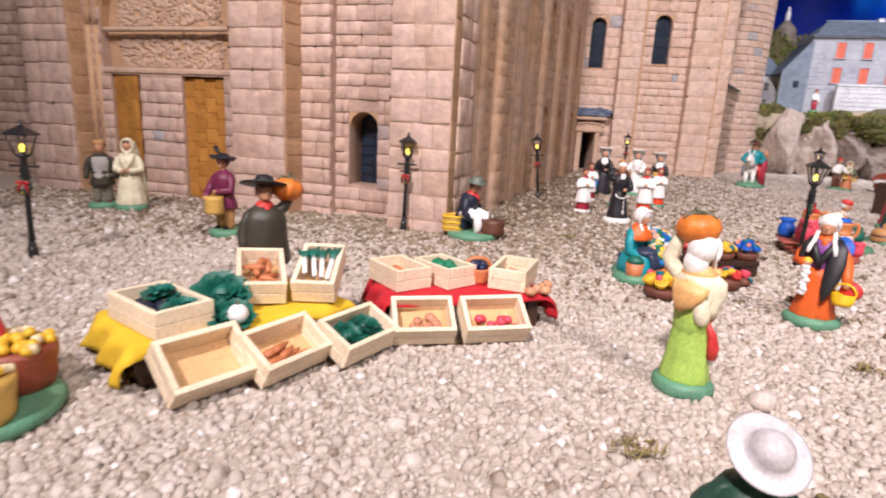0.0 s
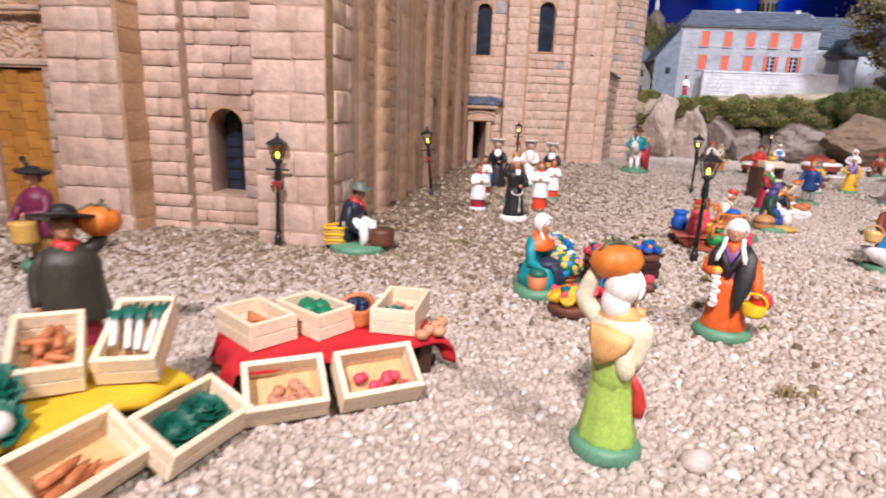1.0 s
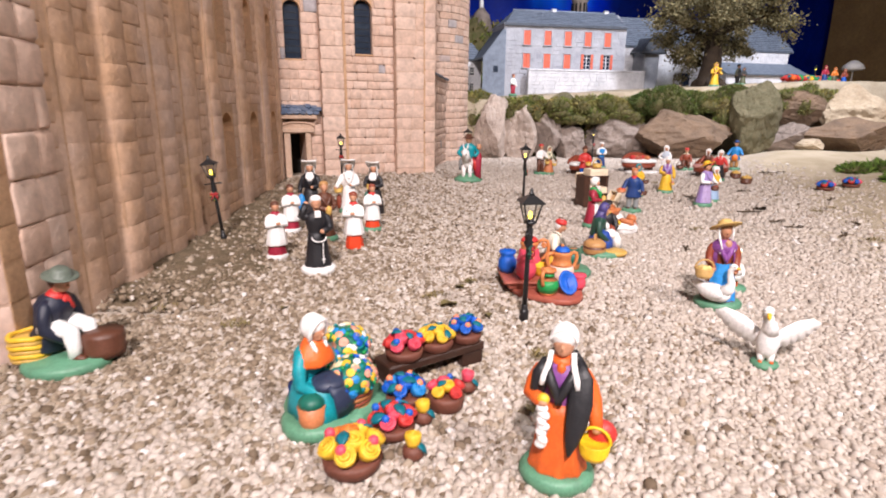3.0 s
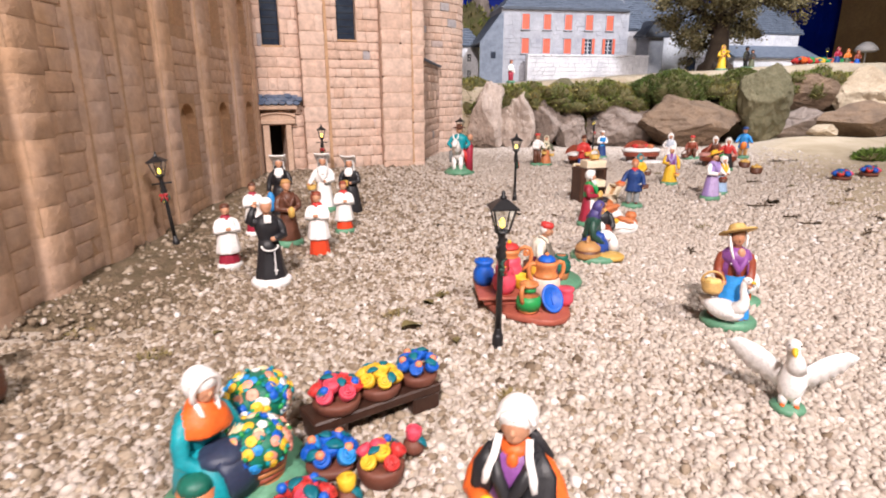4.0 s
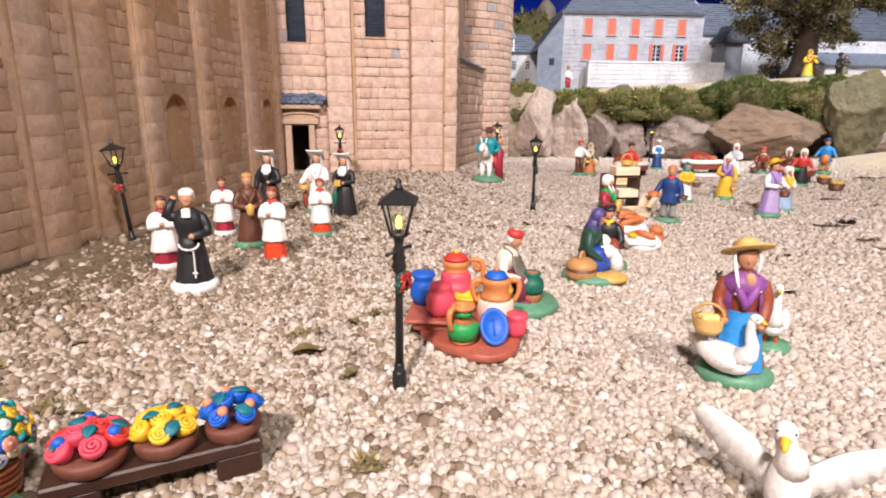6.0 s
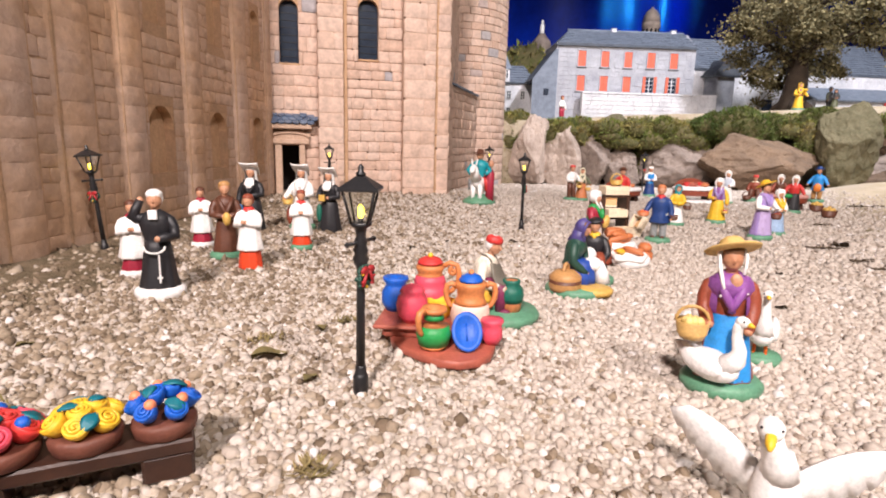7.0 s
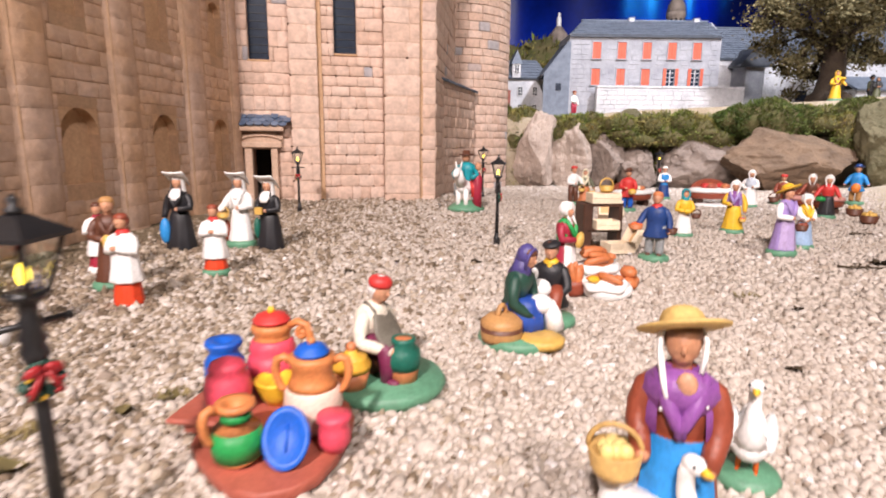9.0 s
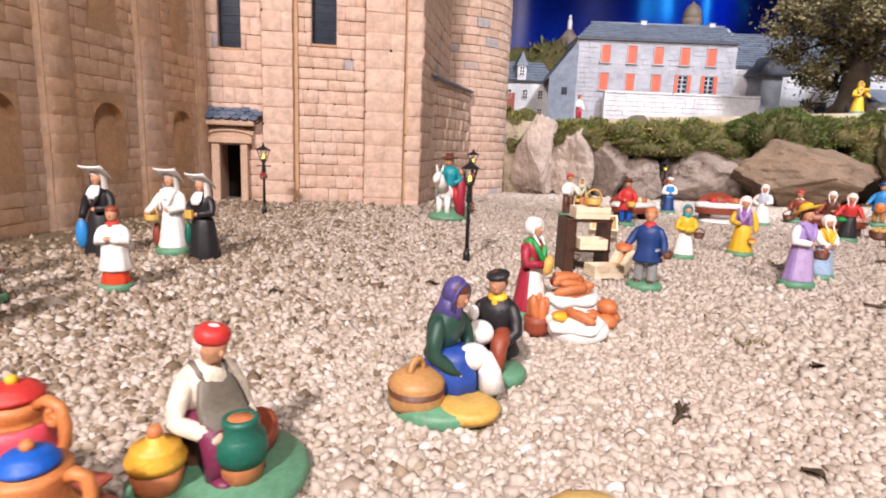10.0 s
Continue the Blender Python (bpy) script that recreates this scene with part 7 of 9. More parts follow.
def spread_swan():
    s = Solid()
    s.lathe([(0.0, 0.24), (0.06, 0.26), (0.11, 0.23), (0.12, 0)], BASEGREEN, seg=22)
    for k in (-1, 1):
        s.tube([(k * 0.09, -0.03, 0.10), (k * 0.08, -0.02, 0.28)], [0.06, 0.08], WHITE, seg=8)
        s.ball((k * 0.10, -0.10, 0.125), (0.04, 0.06, 0.02), ORANGE, seg=8, rings=5)
    s.lathe([(0.20, 0.10), (0.32, 0.18), (0.52, 0.205), (0.75, 0.165), (0.95, 0.09)], WHITE, seg=20, sy=0.9)
    s.tube([(0, 0.0, 0.72), (-0.03, -0.05, 0.88), (-0.08, -0.10, 1.02), (-0.11, -0.13, 1.14)], [0.17, 0.125, 0.095, 0.090], WHITE, seg=14)
    s.ball((-0.115, -0.155, 1.20), (0.105, 0.125, 0.108), WHITE)
    s.tube([(-0.118, -0.25, 1.18), (-0.122, -0.33, 1.13), (-0.124, -0.375, 1.105)], [0.046, 0.038, 0.014], YELLOW, seg=10)
    for k in (-1, 1):
        s.ball((-0.117 + k * 0.075, -0.235, 1.235), 0.013, BLACK, seg=6, rings=4)
    for k in (-1, 1):
        v, f = [], []
        n = 18
        lift = 0.33 if k < 0 else 0.30
        for i in range(n + 1):
            u = i / n
            top = (0.08 + 0.68 * u, 0.04 + 0.33 * u, 0.68 + lift * u + 0.08 * math.sin(u * 3.1))
            drop = 0.30 + 0.12 * math.sin(u * math.pi) - 0.20 * u ** 3 + (0.0, 0.055, 0.030)[i % 3]
            for y in (-0.036, 0.036):
                v.append((k * top[0], top[1] + y * (1 - 0.7 * u), top[2]))
            for y in (-0.030, 0.030):
                v.append((k * (top[0] + 0.04 + 0.05 * u), top[1] + y * (1 - 0.6 * u) + 0.03, top[2] - drop * 0.5))
            for y in (-0.014, 0.014):
                v.append((k * (top[0] + 0.08 + 0.10 * u), top[1] + y + 0.08, top[2] - drop))
        for i in range(n):
            a, b = i * 6, i * 6 + 6
            f += [(a, b, b + 2, a + 2), (a + 2, b + 2, b + 4, a + 4), (a + 1, a + 3, b + 3, b + 1), (a + 3, a + 5, b + 5, b + 3), (a, a + 1, b + 1, b), (a + 4, b + 4, b + 5, a + 5)]
        f += [(0, 2, 3, 1), (2, 4, 5, 3), (n * 6, n * 6 + 1, n * 6 + 3, n * 6 + 2), (n * 6 + 2, n * 6 + 3, n * 6 + 5, n * 6 + 4)]
        s.put(v, f, WHITE, True)
    s.v = [(x, y - 0.10 * max(z - 0.3, 0), z) for x, y, z in s.v]
    s.v = [tuple(c * 0.0350 for c in v) for v in s.v]
    s.thing("swan", pose(0.4806, 0.4905, swell(0.4806, 0.4905), 0, 0, -43), "white clay swan with spread wings on a green base", "figurine")


spread_swan()


def cheese_basket(s):
    s.ball((0.06, -0.20, 0.29), (0.10, 0.10, 0.08), WHITE)
    s.tube([(0.08, -0.25, 0.30), (0.11, -0.29, 0.20), (0.12, -0.30, 0.09)], [0.06, 0.07, 0.085], WHITE, seg=12)
    s.lathe([(0.05, 0.15), (0.10, 0.165), (0.17, 0.16), (0.20, 0.165), (0.22, 0.15), (0.26, 0.10), (0.27, 0)], TAN, pose(-0.28, -0.04, 0), seg=20)
    s.lathe([(0.05, 0.152), (0.17, 0.167)], BROWN, pose(-0.28, -0.04, 0), seg=20)
    s.tube([(-0.28 + 0.06 * math.cos(a), -0.04, 0.25 + 0.08 * math.sin(a)) for a in np.linspace(0, 3.14, 9)], 0.02, TAN, seg=7)
    s.lathe([(0.03, 0.17), (0.08, 0.18), (0.10, 0.15), (0.10, 0)], MUSTARD, pose(-0.126, -0.31, 0), seg=18)
    s.lathe([(-0.02, 0.30), (0.045, 0.32), (0.085, 0.30), (0.088, 0)], BASEGREEN, pose(-0.12, -0.10, 0), seg=26)


santon("old_woman", "seated clay woman in violet scarf and green bodice with baskets", (0.568, 0.789), 42, 0.080, cheese_basket, seated=True, torso=BOTTLE, sleeve=BOTTLE, skirt=paint(0.02, 0.07, 0.36), skirt_r=0.165, hats=(("scarf", VIOLET, None),), arms=("lap", "lap"), base=None, bend=16)
santon("old_man", "seated clay man in black jacket, beret and yellow scarf", (0.604, 0.817), -33, 0.075, lambda s: (s.ball((-0.05, -0.22, 0.36), (0.10, 0.08, 0.09), WHITE), s.ball((-0.12, -0.18, 0.48), (0.04, 0.04, 0.06), WHITE)), seated=True, torso=BLACK, sleeve=BLACK, coat=BLACK, legs=RUST, shoes=RUST, collar=YELLOW, hats=(("beret", BLACK, None),), arms=("lap", "lap"), base_r=0.26, bend=6)
santon("bread_woman", "clay woman in crimson dress and green shawl holding a loaf", (0.657, 0.912), 38, 0.0745, lambda s: s.ball((0.0, -0.19, 0.55), (0.06, 0.05, 0.10), MUSTARD, turn=(0, 20, 0)), skirt=CRIMSON, apron=WHITE, torso=CRIMSON, sleeve=CRIMSON, shawl=GREEN, shawl_r=0.15, hats=(("bonnet", WHITE, None),), arms=("front", "front"))
santon("blue_smock_man", "clay man in blue smock and jeans carrying a fruit basket", (0.793, 0.984), -42, 0.0765, lambda s: (basket(s, (-0.25, -0.10, 0.44), 0.10, TERRACOTTA, ORANGE, False, 0.07, 9), basket(s, (0.22, -0.02, 0.40), 0.07, BROWN, None, False, 0.08)), legs=GREY, torso=NAVY, coat=NAVY, sleeve=NAVY, collar=RED, hair=TERRACOTTA, arms=("down", ((0.20, -0.04, 0.58), (0.23, -0.10, 0.50))))
santon("vegetable_man", "clay man in red and blue with dark hat behind a stall", (0.994, 1.389), -30, 0.080, lambda s: basket(s, (0.10, -0.2, 0.42), 0.09, MUSTARD, YELLOW, False), legs=BLUE, torso=RED, coat=RED, hats=(("felt", BROWN, None),), arms=("lap", "front"))
santon("teal_scarf_woman", "clay woman in white skirt and teal scarf with a yellow bundle", (0.925, 1.123), -20, 0.066, lambda s: (basket(s, (0.20, -0.12, 0.40), 0.09, BROWN), s.ball((0.02, -0.17, 0.55), (0.09, 0.06, 0.06), YELLOW)), skirt=WHITE, torso=YELLOW, sleeve=YELLOW, hats=(("scarf", TEAL, None),), arms=("front", "front"))
santon("fish_seller", "clay man in blue apron and white shirt", (1.191, 1.576), -20, 0.076, None, skirt=NAVY, torso=WHITE, sleeve=WHITE, bib=SKYBLUE, hats=(("cap", WHITE, None),), arms=("front", "front"))
santon("yellow_skirt_woman", "clay woman in yellow skirt and violet shawl with a small basket", (1.014, 1.138), -45, 0.076, lambda s: basket(s, (0.17, -0.12, 0.24), 0.06, MUSTARD, RED), skirt=YELLOW, torso=PURPLE, sleeve=YELLOW, shawl=LILAC, shawl_r=0.17, hats=(("bonnet", WHITE, None),), arms=("down", "front"))
santon("white_dress_woman", "clay woman in pale blue-white dress", (1.280, 1.418), -38, 0.076, None, skirt=WHITE, torso=paint(0.55, 0.62, 0.72), sleeve=WHITE, hats=(("bonnet", WHITE, None),), arms=("front", "hip"))
santon("red_cap_man", "seated clay man in rust coat and red cap", (1.384, 1.448), -42, 0.080, lambda s: basket(s, (-0.18, -0.22, 0.05), 0.12, BROWN), seated=True, legs=BROWN, torso=IVORY, coat=RUST, sleeve=RUST, hats=(("cap", RED, None),), arms=("lap", "lap"), base_r=0.26)
santon("lilac_woman", "clay woman in lilac dress and wide straw hat", (0.957, 0.987), 5, 0.080, lambda s: basket(s, (0.17, -0.13, 0.36), 0.085, BROWN, RUST), skirt=LILAC, torso=LILAC, sleeve=WHITE, shawl=LILAC, shawl_r=0.15, apron=paint(0.46, 0.36, 0.62), hats=(("straw", YELLOW, ORANGE),), arms=("out", "front"))
santon("striped_skirt_woman", "clay woman in pale blue skirt and yellow shawl", (1.016, 1.020), -5, 0.068, None, skirt=paint(0.35, 0.50, 0.72), torso=YELLOW, sleeve=WHITE, shawl=YELLOW, shawl_r=0.16, hats=(("bonnet", WHITE, None),), arms=("front", "front"))
santon("black_skirt_woman", "clay woman in red bodice and black skirt, arms open", (1.289, 1.250), -50, 0.075, lambda s: s.ball((-0.12, -0.16, 0.45), (0.10, 0.08, 0.06), GREEN), skirt=BLACK, torso=RED, sleeve=RED, hats=(("bonnet", WHITE, None),), arms=("out", "out"))
santon("white_bonnet_woman", "clay woman in brown dress and white bonnet", (1.320, 1.315), -45, 0.073, None, skirt=BROWN, torso=BROWN, sleeve=RUST, hats=(("bonnet", WHITE, None),), arms=("front", "out"))
santon("blue_coat_man", "clay man in bright blue coat with an orange bag", (1.475, 1.365), -50, 0.080, lambda s: s.ball((0, -0.16, 0.42), (0.10, 0.08, 0.12), PUMPKIN), legs=TAN, torso=SKYBLUE, coat=SKYBLUE, sleeve=SKYBLUE, hats=(("felt", NAVY, None),), arms=("out", "out"))
santon("white_shirt_man", "clay man in white shirt and red cap", (0.936, 1.496), 5, 0.080, lambda s: basket(s, (0.15, -0.15, 0.35), 0.08, MUSTARD), legs=BROWN, torso=WHITE, sleeve=WHITE, hats=(("cap", RED, None),), arms=("out", "front"))
santon("olive_shawl_woman", "clay woman in pale shawl with a basket on her arm", (0.960, 1.494), -25, 0.074, lambda s: basket(s, (0.18, -0.10, 0.32), 0.085, MUSTARD), skirt=TERRACOTTA, torso=OLIVE, sleeve=OLIVE, shawl=IVORY, hats=(("scarf", IVORY, None),), arms=("out", "front"))
# upper street
santon("street_walker", "tiny clay walker in white and red on the upper street", (1.285, 2.27, terrace_z(1.285) + 0.002), 20, 0.085, None, legs=CRIMSON, torso=WHITE, sleeve=WHITE, hats=(("cap", RUST, None),), arms=("down", "front"))
santon("yellow_dancer", "clay figure in yellow robe on the upper street", (1.945, 1.893, terrace_z(1.945) - 0.002), -30, 0.090, lambda s: s.ball((0.15, -0.1, 0.72), (0.08, 0.08, 0.05), YELLOW), skirt=YELLOW, torso=PLUM, sleeve=YELLOW, shawl=YELLOW, hats=(("scarf", YELLOW, None),), arms=("out", "front"))
for x, y, hue, low in ((2.60, 1.915, CRIMSON, NAVY), (2.73, 1.960, PUMPKIN, OLIVE), (2.86, 2.00, RUST, BLUE)):
    santon("street_walker", "tiny clay figure in bright clothes on the upper street", (x, y, terrace_z(x) - 0.002), -25, 0.078, None, "street walkers", skirt=low, torso=hue, sleeve=hue, hats=(("scarf", hue, None),), arms=("front", "out"))
santon("dark_cloaked_woman", "small clay woman in dark cloak and olive skirt", (2.120, 1.915, terrace_z(2.12) - 0.002), -30, 0.068, None, skirt=OLIVE, torso=CHARCOAL, sleeve=CHARCOAL, shawl=CHARCOAL, shawl_r=0.17, hats=(("scarf", BLACK, None),), arms=("front", "front"))
santon("street_walker", "tiny clay walker in dark coat on the upper street", (2.26, 2.06, terrace_z(2.26) - 0.002), 10, 0.085, None, legs=BLACK, torso=OLIVE, coat=CHARCOAL, hats=(("felt", BLACK, None),), arms=("down", "down"))


# ---- street lamps ----
BOWRED = paint(0.36, 0.018, 0.022)


def street_lamp(m, label, swing=0):
    """Black cast post with collar, ladder bar, wreath and a tapering four-sided lantern; 0.11 m high."""
    lamp = holder("street_lamp", m, label, "street lamp", "street lamps of the square")
    s = Solid()
    s.lathe([(z, r * 1.2) for z, r in [(-0.004, 0.0033), (0.0085, 0.0031), (0.0092, 0.0027), (0.0098, 0.0024), (0.013, 0.0022), (0.014, 0.0019)]], IRON, seg=12)
    s.part("foot", lamp)
    s = Solid()
    s.lathe([(z, r * 1.2) for z, r in [(0.013, 0.0019), (0.048, 0.0017), (0.062, 0.0016), (0.064, 0.0026), (0.0665, 0.0032), (0.069, 0.0024), (0.0705, 0.0031), (0.073, 0.0022), (0.0745, 0.0027), (0.077, 0.0018), (0.081, 0.0024), (0.082, 0.0040), (0.0835, 0.0044)]], IRON, seg=12)
    s.part("post", lamp)
    s = Solid()
    s.tube([(-0.0095, 0, 0.0745), (0.0095, 0, 0.0745)], 0.0009, IRON, seg=8)
    s.ball((-0.0098, 0, 0.0745), 0.0013, IRON, seg=8, rings=6)
    s.ball((0.0098, 0, 0.0745), 0.0013, IRON, seg=8, rings=6)
    s.part("ladder_bar", lamp, pose(0, 0, 0, 0, 0, swing))
    lantern = Solid()
    lo, hi, z0, z1 = 0.0038, 0.0074, 0.0832, 0.0983
    for a in range(4):
        c, d = math.cos(math.pi / 4 + a * math.pi / 2), math.sin(math.pi / 4 + a * math.pi / 2)
        lantern.tube([(lo * 1.35 * c, lo * 1.35 * d, z0), (hi * 1.35 * c, hi * 1.35 * d, z1)], 0.0007, IRON, seg=6)
    lantern.box((0, 0, z0), (lo * 2.05, lo * 2.05, 0.0012), IRON, bevel=0.2)
    lantern = lantern.part("lantern", lamp)
    s = Solid()
    r = hi * 1.22
    s.put([(-r, -r, z1), (r, -r, z1), (r, r, z1), (-r, r, z1), (-r, -r, z1 + 0.0012), (r, -r, z1 + 0.0012), (r, r, z1 + 0.0012), (-r, r, z1 + 0.0012), (-0.0022, -0.0022, 0.1045), (0.0022, -0.0022, 0.1045), (0.0022, 0.0022, 0.1045), (-0.0022, 0.0022, 0.1045)],
          [(3, 2, 1, 0), (0, 1, 5, 4), (1, 2, 6, 5), (2, 3, 7, 6), (3, 0, 4, 7), (4, 5, 9, 8), (5, 6, 10, 9), (6, 7, 11, 10), (7, 4, 8, 11), (8, 9, 10, 11)], IRON, False)
    s.lathe([(0.1045, 0.0022), (0.1058, 0.0024), (0.1068, 0.0012), (0.1085, 0.0015), (0.110, 0.0003)], IRON, seg=10)
    s.part("lantern_roof", lantern)
    for a in range(4):
        s = Solid()
        s.put([(-lo * 0.94, -lo * 0.97, z0), (lo * 0.94, -lo * 0.97, z0), (hi * 0.95, -hi * 0.96, z1), (-hi * 0.95, -hi * 0.96, z1), (-lo * 0.94, -lo * 0.97 + 0.0003, z0), (lo * 0.94, -lo * 0.97 + 0.0003, z0), (hi * 0.95, -hi * 0.96 + 0.0003, z1), (-hi * 0.95, -hi * 0.96 + 0.0003, z1)],
              [(0, 1, 2, 3), (7, 6, 5, 4), (0, 4, 5, 1), (1, 5, 6, 2), (2, 6, 7, 3), (3, 7, 4, 0)], GLASS, False, pose(0, 0, 0, 0, 0, 90 * a))
        pane = s.part("pane", lantern)
        pane.visible_shadow = False
    s = Solid()
    s.tube([(0, 0, z0), (0, 0, z0 + 0.0025)], 0.0012, IRON, seg=8)
    s.ball((0, 0, z0 + 0.0052), (0.0015, 0.0015, 0.0034), BULB, seg=10, rings=8)
    s.part("bulb", lantern)
    wreath = Solid()
    rnd = random.Random(2)
    for k in range(60):
        a = k * 0.66
        wreath.ball((0.0044 * math.cos(a) + rnd.uniform(-0.0008, 0.0008), -0.0024 + rnd.uniform(-0.0010, 0.0010), 0.0555 + 0.0044 * math.sin(a) + rnd.uniform(-0.0008, 0.0008)), rnd.uniform(0.0009, 0.0015), BOTTLE, seg=6, rings=4)
    wreath = wreath.part("wreath", lamp, pose(0, 0, 0.003, 0, 0, swing), "small dark green wreath")
    s = Solid()
    for k in (-1, 1):
        s.ball((k * 0.0026, -0.0042, 0.0590), (0.0027, 0.0010, 0.0018), BOWRED, seg=9, rings=6, turn=(0, k * 20, 0))
        s.tube([(k * 0.0006, -0.0042, 0.0585), (k * 0.0028, -0.0045, 0.0545), (k * 0.0040, -0.0042, 0.0515)], [0.0008, 0.0010, 0.0007], BOWRED, seg=6)
    for k in range(7):
        a = k * 0.9
        s.ball((0.0044 * math.cos(a), -0.0042, 0.0555 + 0.0044 * math.sin(a)), 0.0008, YELLOW if k % 2 else BOWRED, seg=6, rings=4)
    s.part("bow", wreath, None, "red bow and berries")
    return lamp


lamp_label = "black cast street lamp with lit lantern and red-bowed wreath"
street_lamp(pose(0.3695, 0.6235, 0.001, 1.5, 0.5, -16), lamp_label, 62)
first = street_lamp(pose(-0.311, 0.480, swell(-0.311, 0.480) + 0.001, 0, 1, 8), lamp_label)
for x, y, rx, ry, rz in ((-0.036, 0.683, -2, 1, -5), (0.151, 1.000, -1, -6, -15), (0.655, 1.107, 0, -1, 70), (0.405, 1.449, 0, 0, -12), (0.780, 1.610, 0, 0, 20), (-0.515, 0.615, 0, 1, 20), (1.255, 1.70, 0, 0, 10)):
    copy_thing(first, pose(x, y, swell(x, y) + 0.001, rx, ry, rz))
copy_thing(first, pose(3.02, 2.25, terrace_z(3.0) + 0.002, 0, 0, 30) @ Matrix.Identity(4))


# ---- market tables, crates and vegetables ----
def crate(m, label, L=0.040, W=0.025, H=0.0135):
    """Small open crate: two slats to a side, a bottom board."""
    t = 0.0028
    c = holder("crate", m, label, "crate", "pale wooden crates")
    for side in (-1, 1):
        for k in range(2):
            s = Solid()
            s.box((0, side * (W - t) / 2, H * (0.25 + 0.5 * k)), (L, t, H * 0.485), PALEWOOD, bevel=0.12)
            s.part("slat", c)
            s = Solid()
            s.box((side * (L - t) / 2, 0, H * (0.25 + 0.5 * k)), (t, W - 2 * t, H * 0.485), PALEWOOD, bevel=0.12)
            s.part("slat", c)
    s = Solid()
    s.box((0, 0, t * 0.5), (L - 2 * t, W - 2 * t, t * 0.9), TANBOARD, bevel=0.1)
    s.part("bottom_board", c, None, "tan plywood floor")
    return c


def veg_carrot(mat=TERRACOTTA):
    s = Solid()
    s.tube([(-0.006, 0, 0), (-0.003, 0, 0.0002), (0.002, 0, 0), (0.0065, 0, -0.0002)], [0.0014, 0.0021, 0.0017, 0.0004], mat, seg=9)
    return s.mesh("carrot")


def veg_ball(name, mat, r, squash=0.85):
    s = Solid()
    s.ball((0, 0, 0), (r, r * 0.93, r * squash), mat, seg=12, rings=8)
    s.tube([(0, 0, r * squash * 0.9), (r * 0.1, 0, r * squash * 1.15)], r * 0.14, OLIVE, seg=6)
    return s.mesh(name)


def veg_lettuce(seed, mat=DARKGREEN):
    """Frilled leaves wrapped round a heart."""
    rnd = random.Random(seed)
    s = Solid()
    s.ball((0, 0, 0.003), 0.0045, mat, seg=12, rings=8)
    for k in range(15):
        a, tilt, r = k * 2.4, 0.3 + 0.075 * k, 0.0048 + 0.00024 * k
        v, f, n = [], [], 7
        for j in range(4):
            for i in range(n):
                u = (i / (n - 1) - 0.5) * (1.3 + 0.2 * j)
                q = r * (0.45 + 0.28 * j) * (1 + (0.10 * math.sin(i * 2.6 + k) if j == 3 else 0))
                v.append((q * math.sin(tilt) * math.cos(a + u) + rnd.uniform(-1, 1) * 0.0002, q * math.sin(tilt) * math.sin(a + u), 0.0015 + q * math.cos(tilt) + rnd.uniform(-1, 1) * 0.0003))
        for j in range(3):
            for i in range(n - 1):
                p = j * n + i
                f.append((p, p + 1, p + n + 1, p + n))
        s.put(v, f, mat, True)
    return s.mesh("lettuce")


def veg_leek():
    s = Solid()
    s.tube([(-0.013, 0, 0), (0.0, 0, 0.0003), (0.004, 0, 0)], [0.0014, 0.0015, 0.0017], WHITE, seg=9)
    for k in (-1, 0, 1):
        s.tube([(0.003, 0, 0), (0.009, k * 0.0012, 0.0008), (0.015, k * 0.0035, 0.0006)], [0.0014, 0.0018, 0.0006], DARKGREEN, seg=7)
    return s.mesh("leek")


def fill(mesh, name, label, m, spots, group, height=0.0045, turn=None):
    """Loose vegetables lying in a crate, at spots in the crate's own plane."""
    rnd = random.Random(len(spots) * 7 + len(name))
    for k, (x, y, dz) in enumerate(spots):
        ob = new(name, mesh)
        ob.matrix_basis = m @ pose(x, y, height + dz, rnd.uniform(-8, 8), rnd.uniform(-8, 8), rnd.uniform(0, 360) if turn is None else turn + rnd.uniform(-12, 12))
        tagged(ob, label, name, group)


def scatter(n, L, W, seed, layers=2):
    rnd = random.Random(seed)
    return [(rnd.uniform(-L, L), rnd.uniform(-W, W), 0.0028 * (k * layers // n)) for k in range(n)]


CARROT, POTATO, RADISH, GREENS = veg_carrot(), veg_ball("potato", paint(0.60, 0.27, 0.16), 0.0030, 0.8), veg_ball("radish", PINKRED, 0.0028), veg_ball("cucumber", paint(0.008, 0.20, 0.095), 0.0052, 0.8)
AUBERGINE = veg_ball("aubergine", paint(0.02, 0.025, 0.05), 0.0055, 0.6)
TOMATO = veg_ball("turnip", paint(0.62, 0.25, 0.20), 0.0034)
LETTUCE, LEEK = veg_lettuce(2), veg_leek()
SPRIG = veg_lettuce(5, paint(0.012, 0.16, 0.12))


def table(m, L, D, H, label):
    t = holder("market_table", m, label, "table", "market tables")
    s = Solid()
    s.box((0, 0, H - 0.0015), (L, D, 0.003), DARKWOOD, bevel=0.15)
    s.part("tabletop", t)
    for x in (-1, 1):
        for y in (-1, 1):
            s = Solid()
            s.box((x * (L / 2 - 0.006), y * (D / 2 - 0.006), (H - 0.003) / 2), (0.008, 0.008, H - 0.003), DARKWOOD, bevel=0.12)
            s.part("leg", t)
    return t


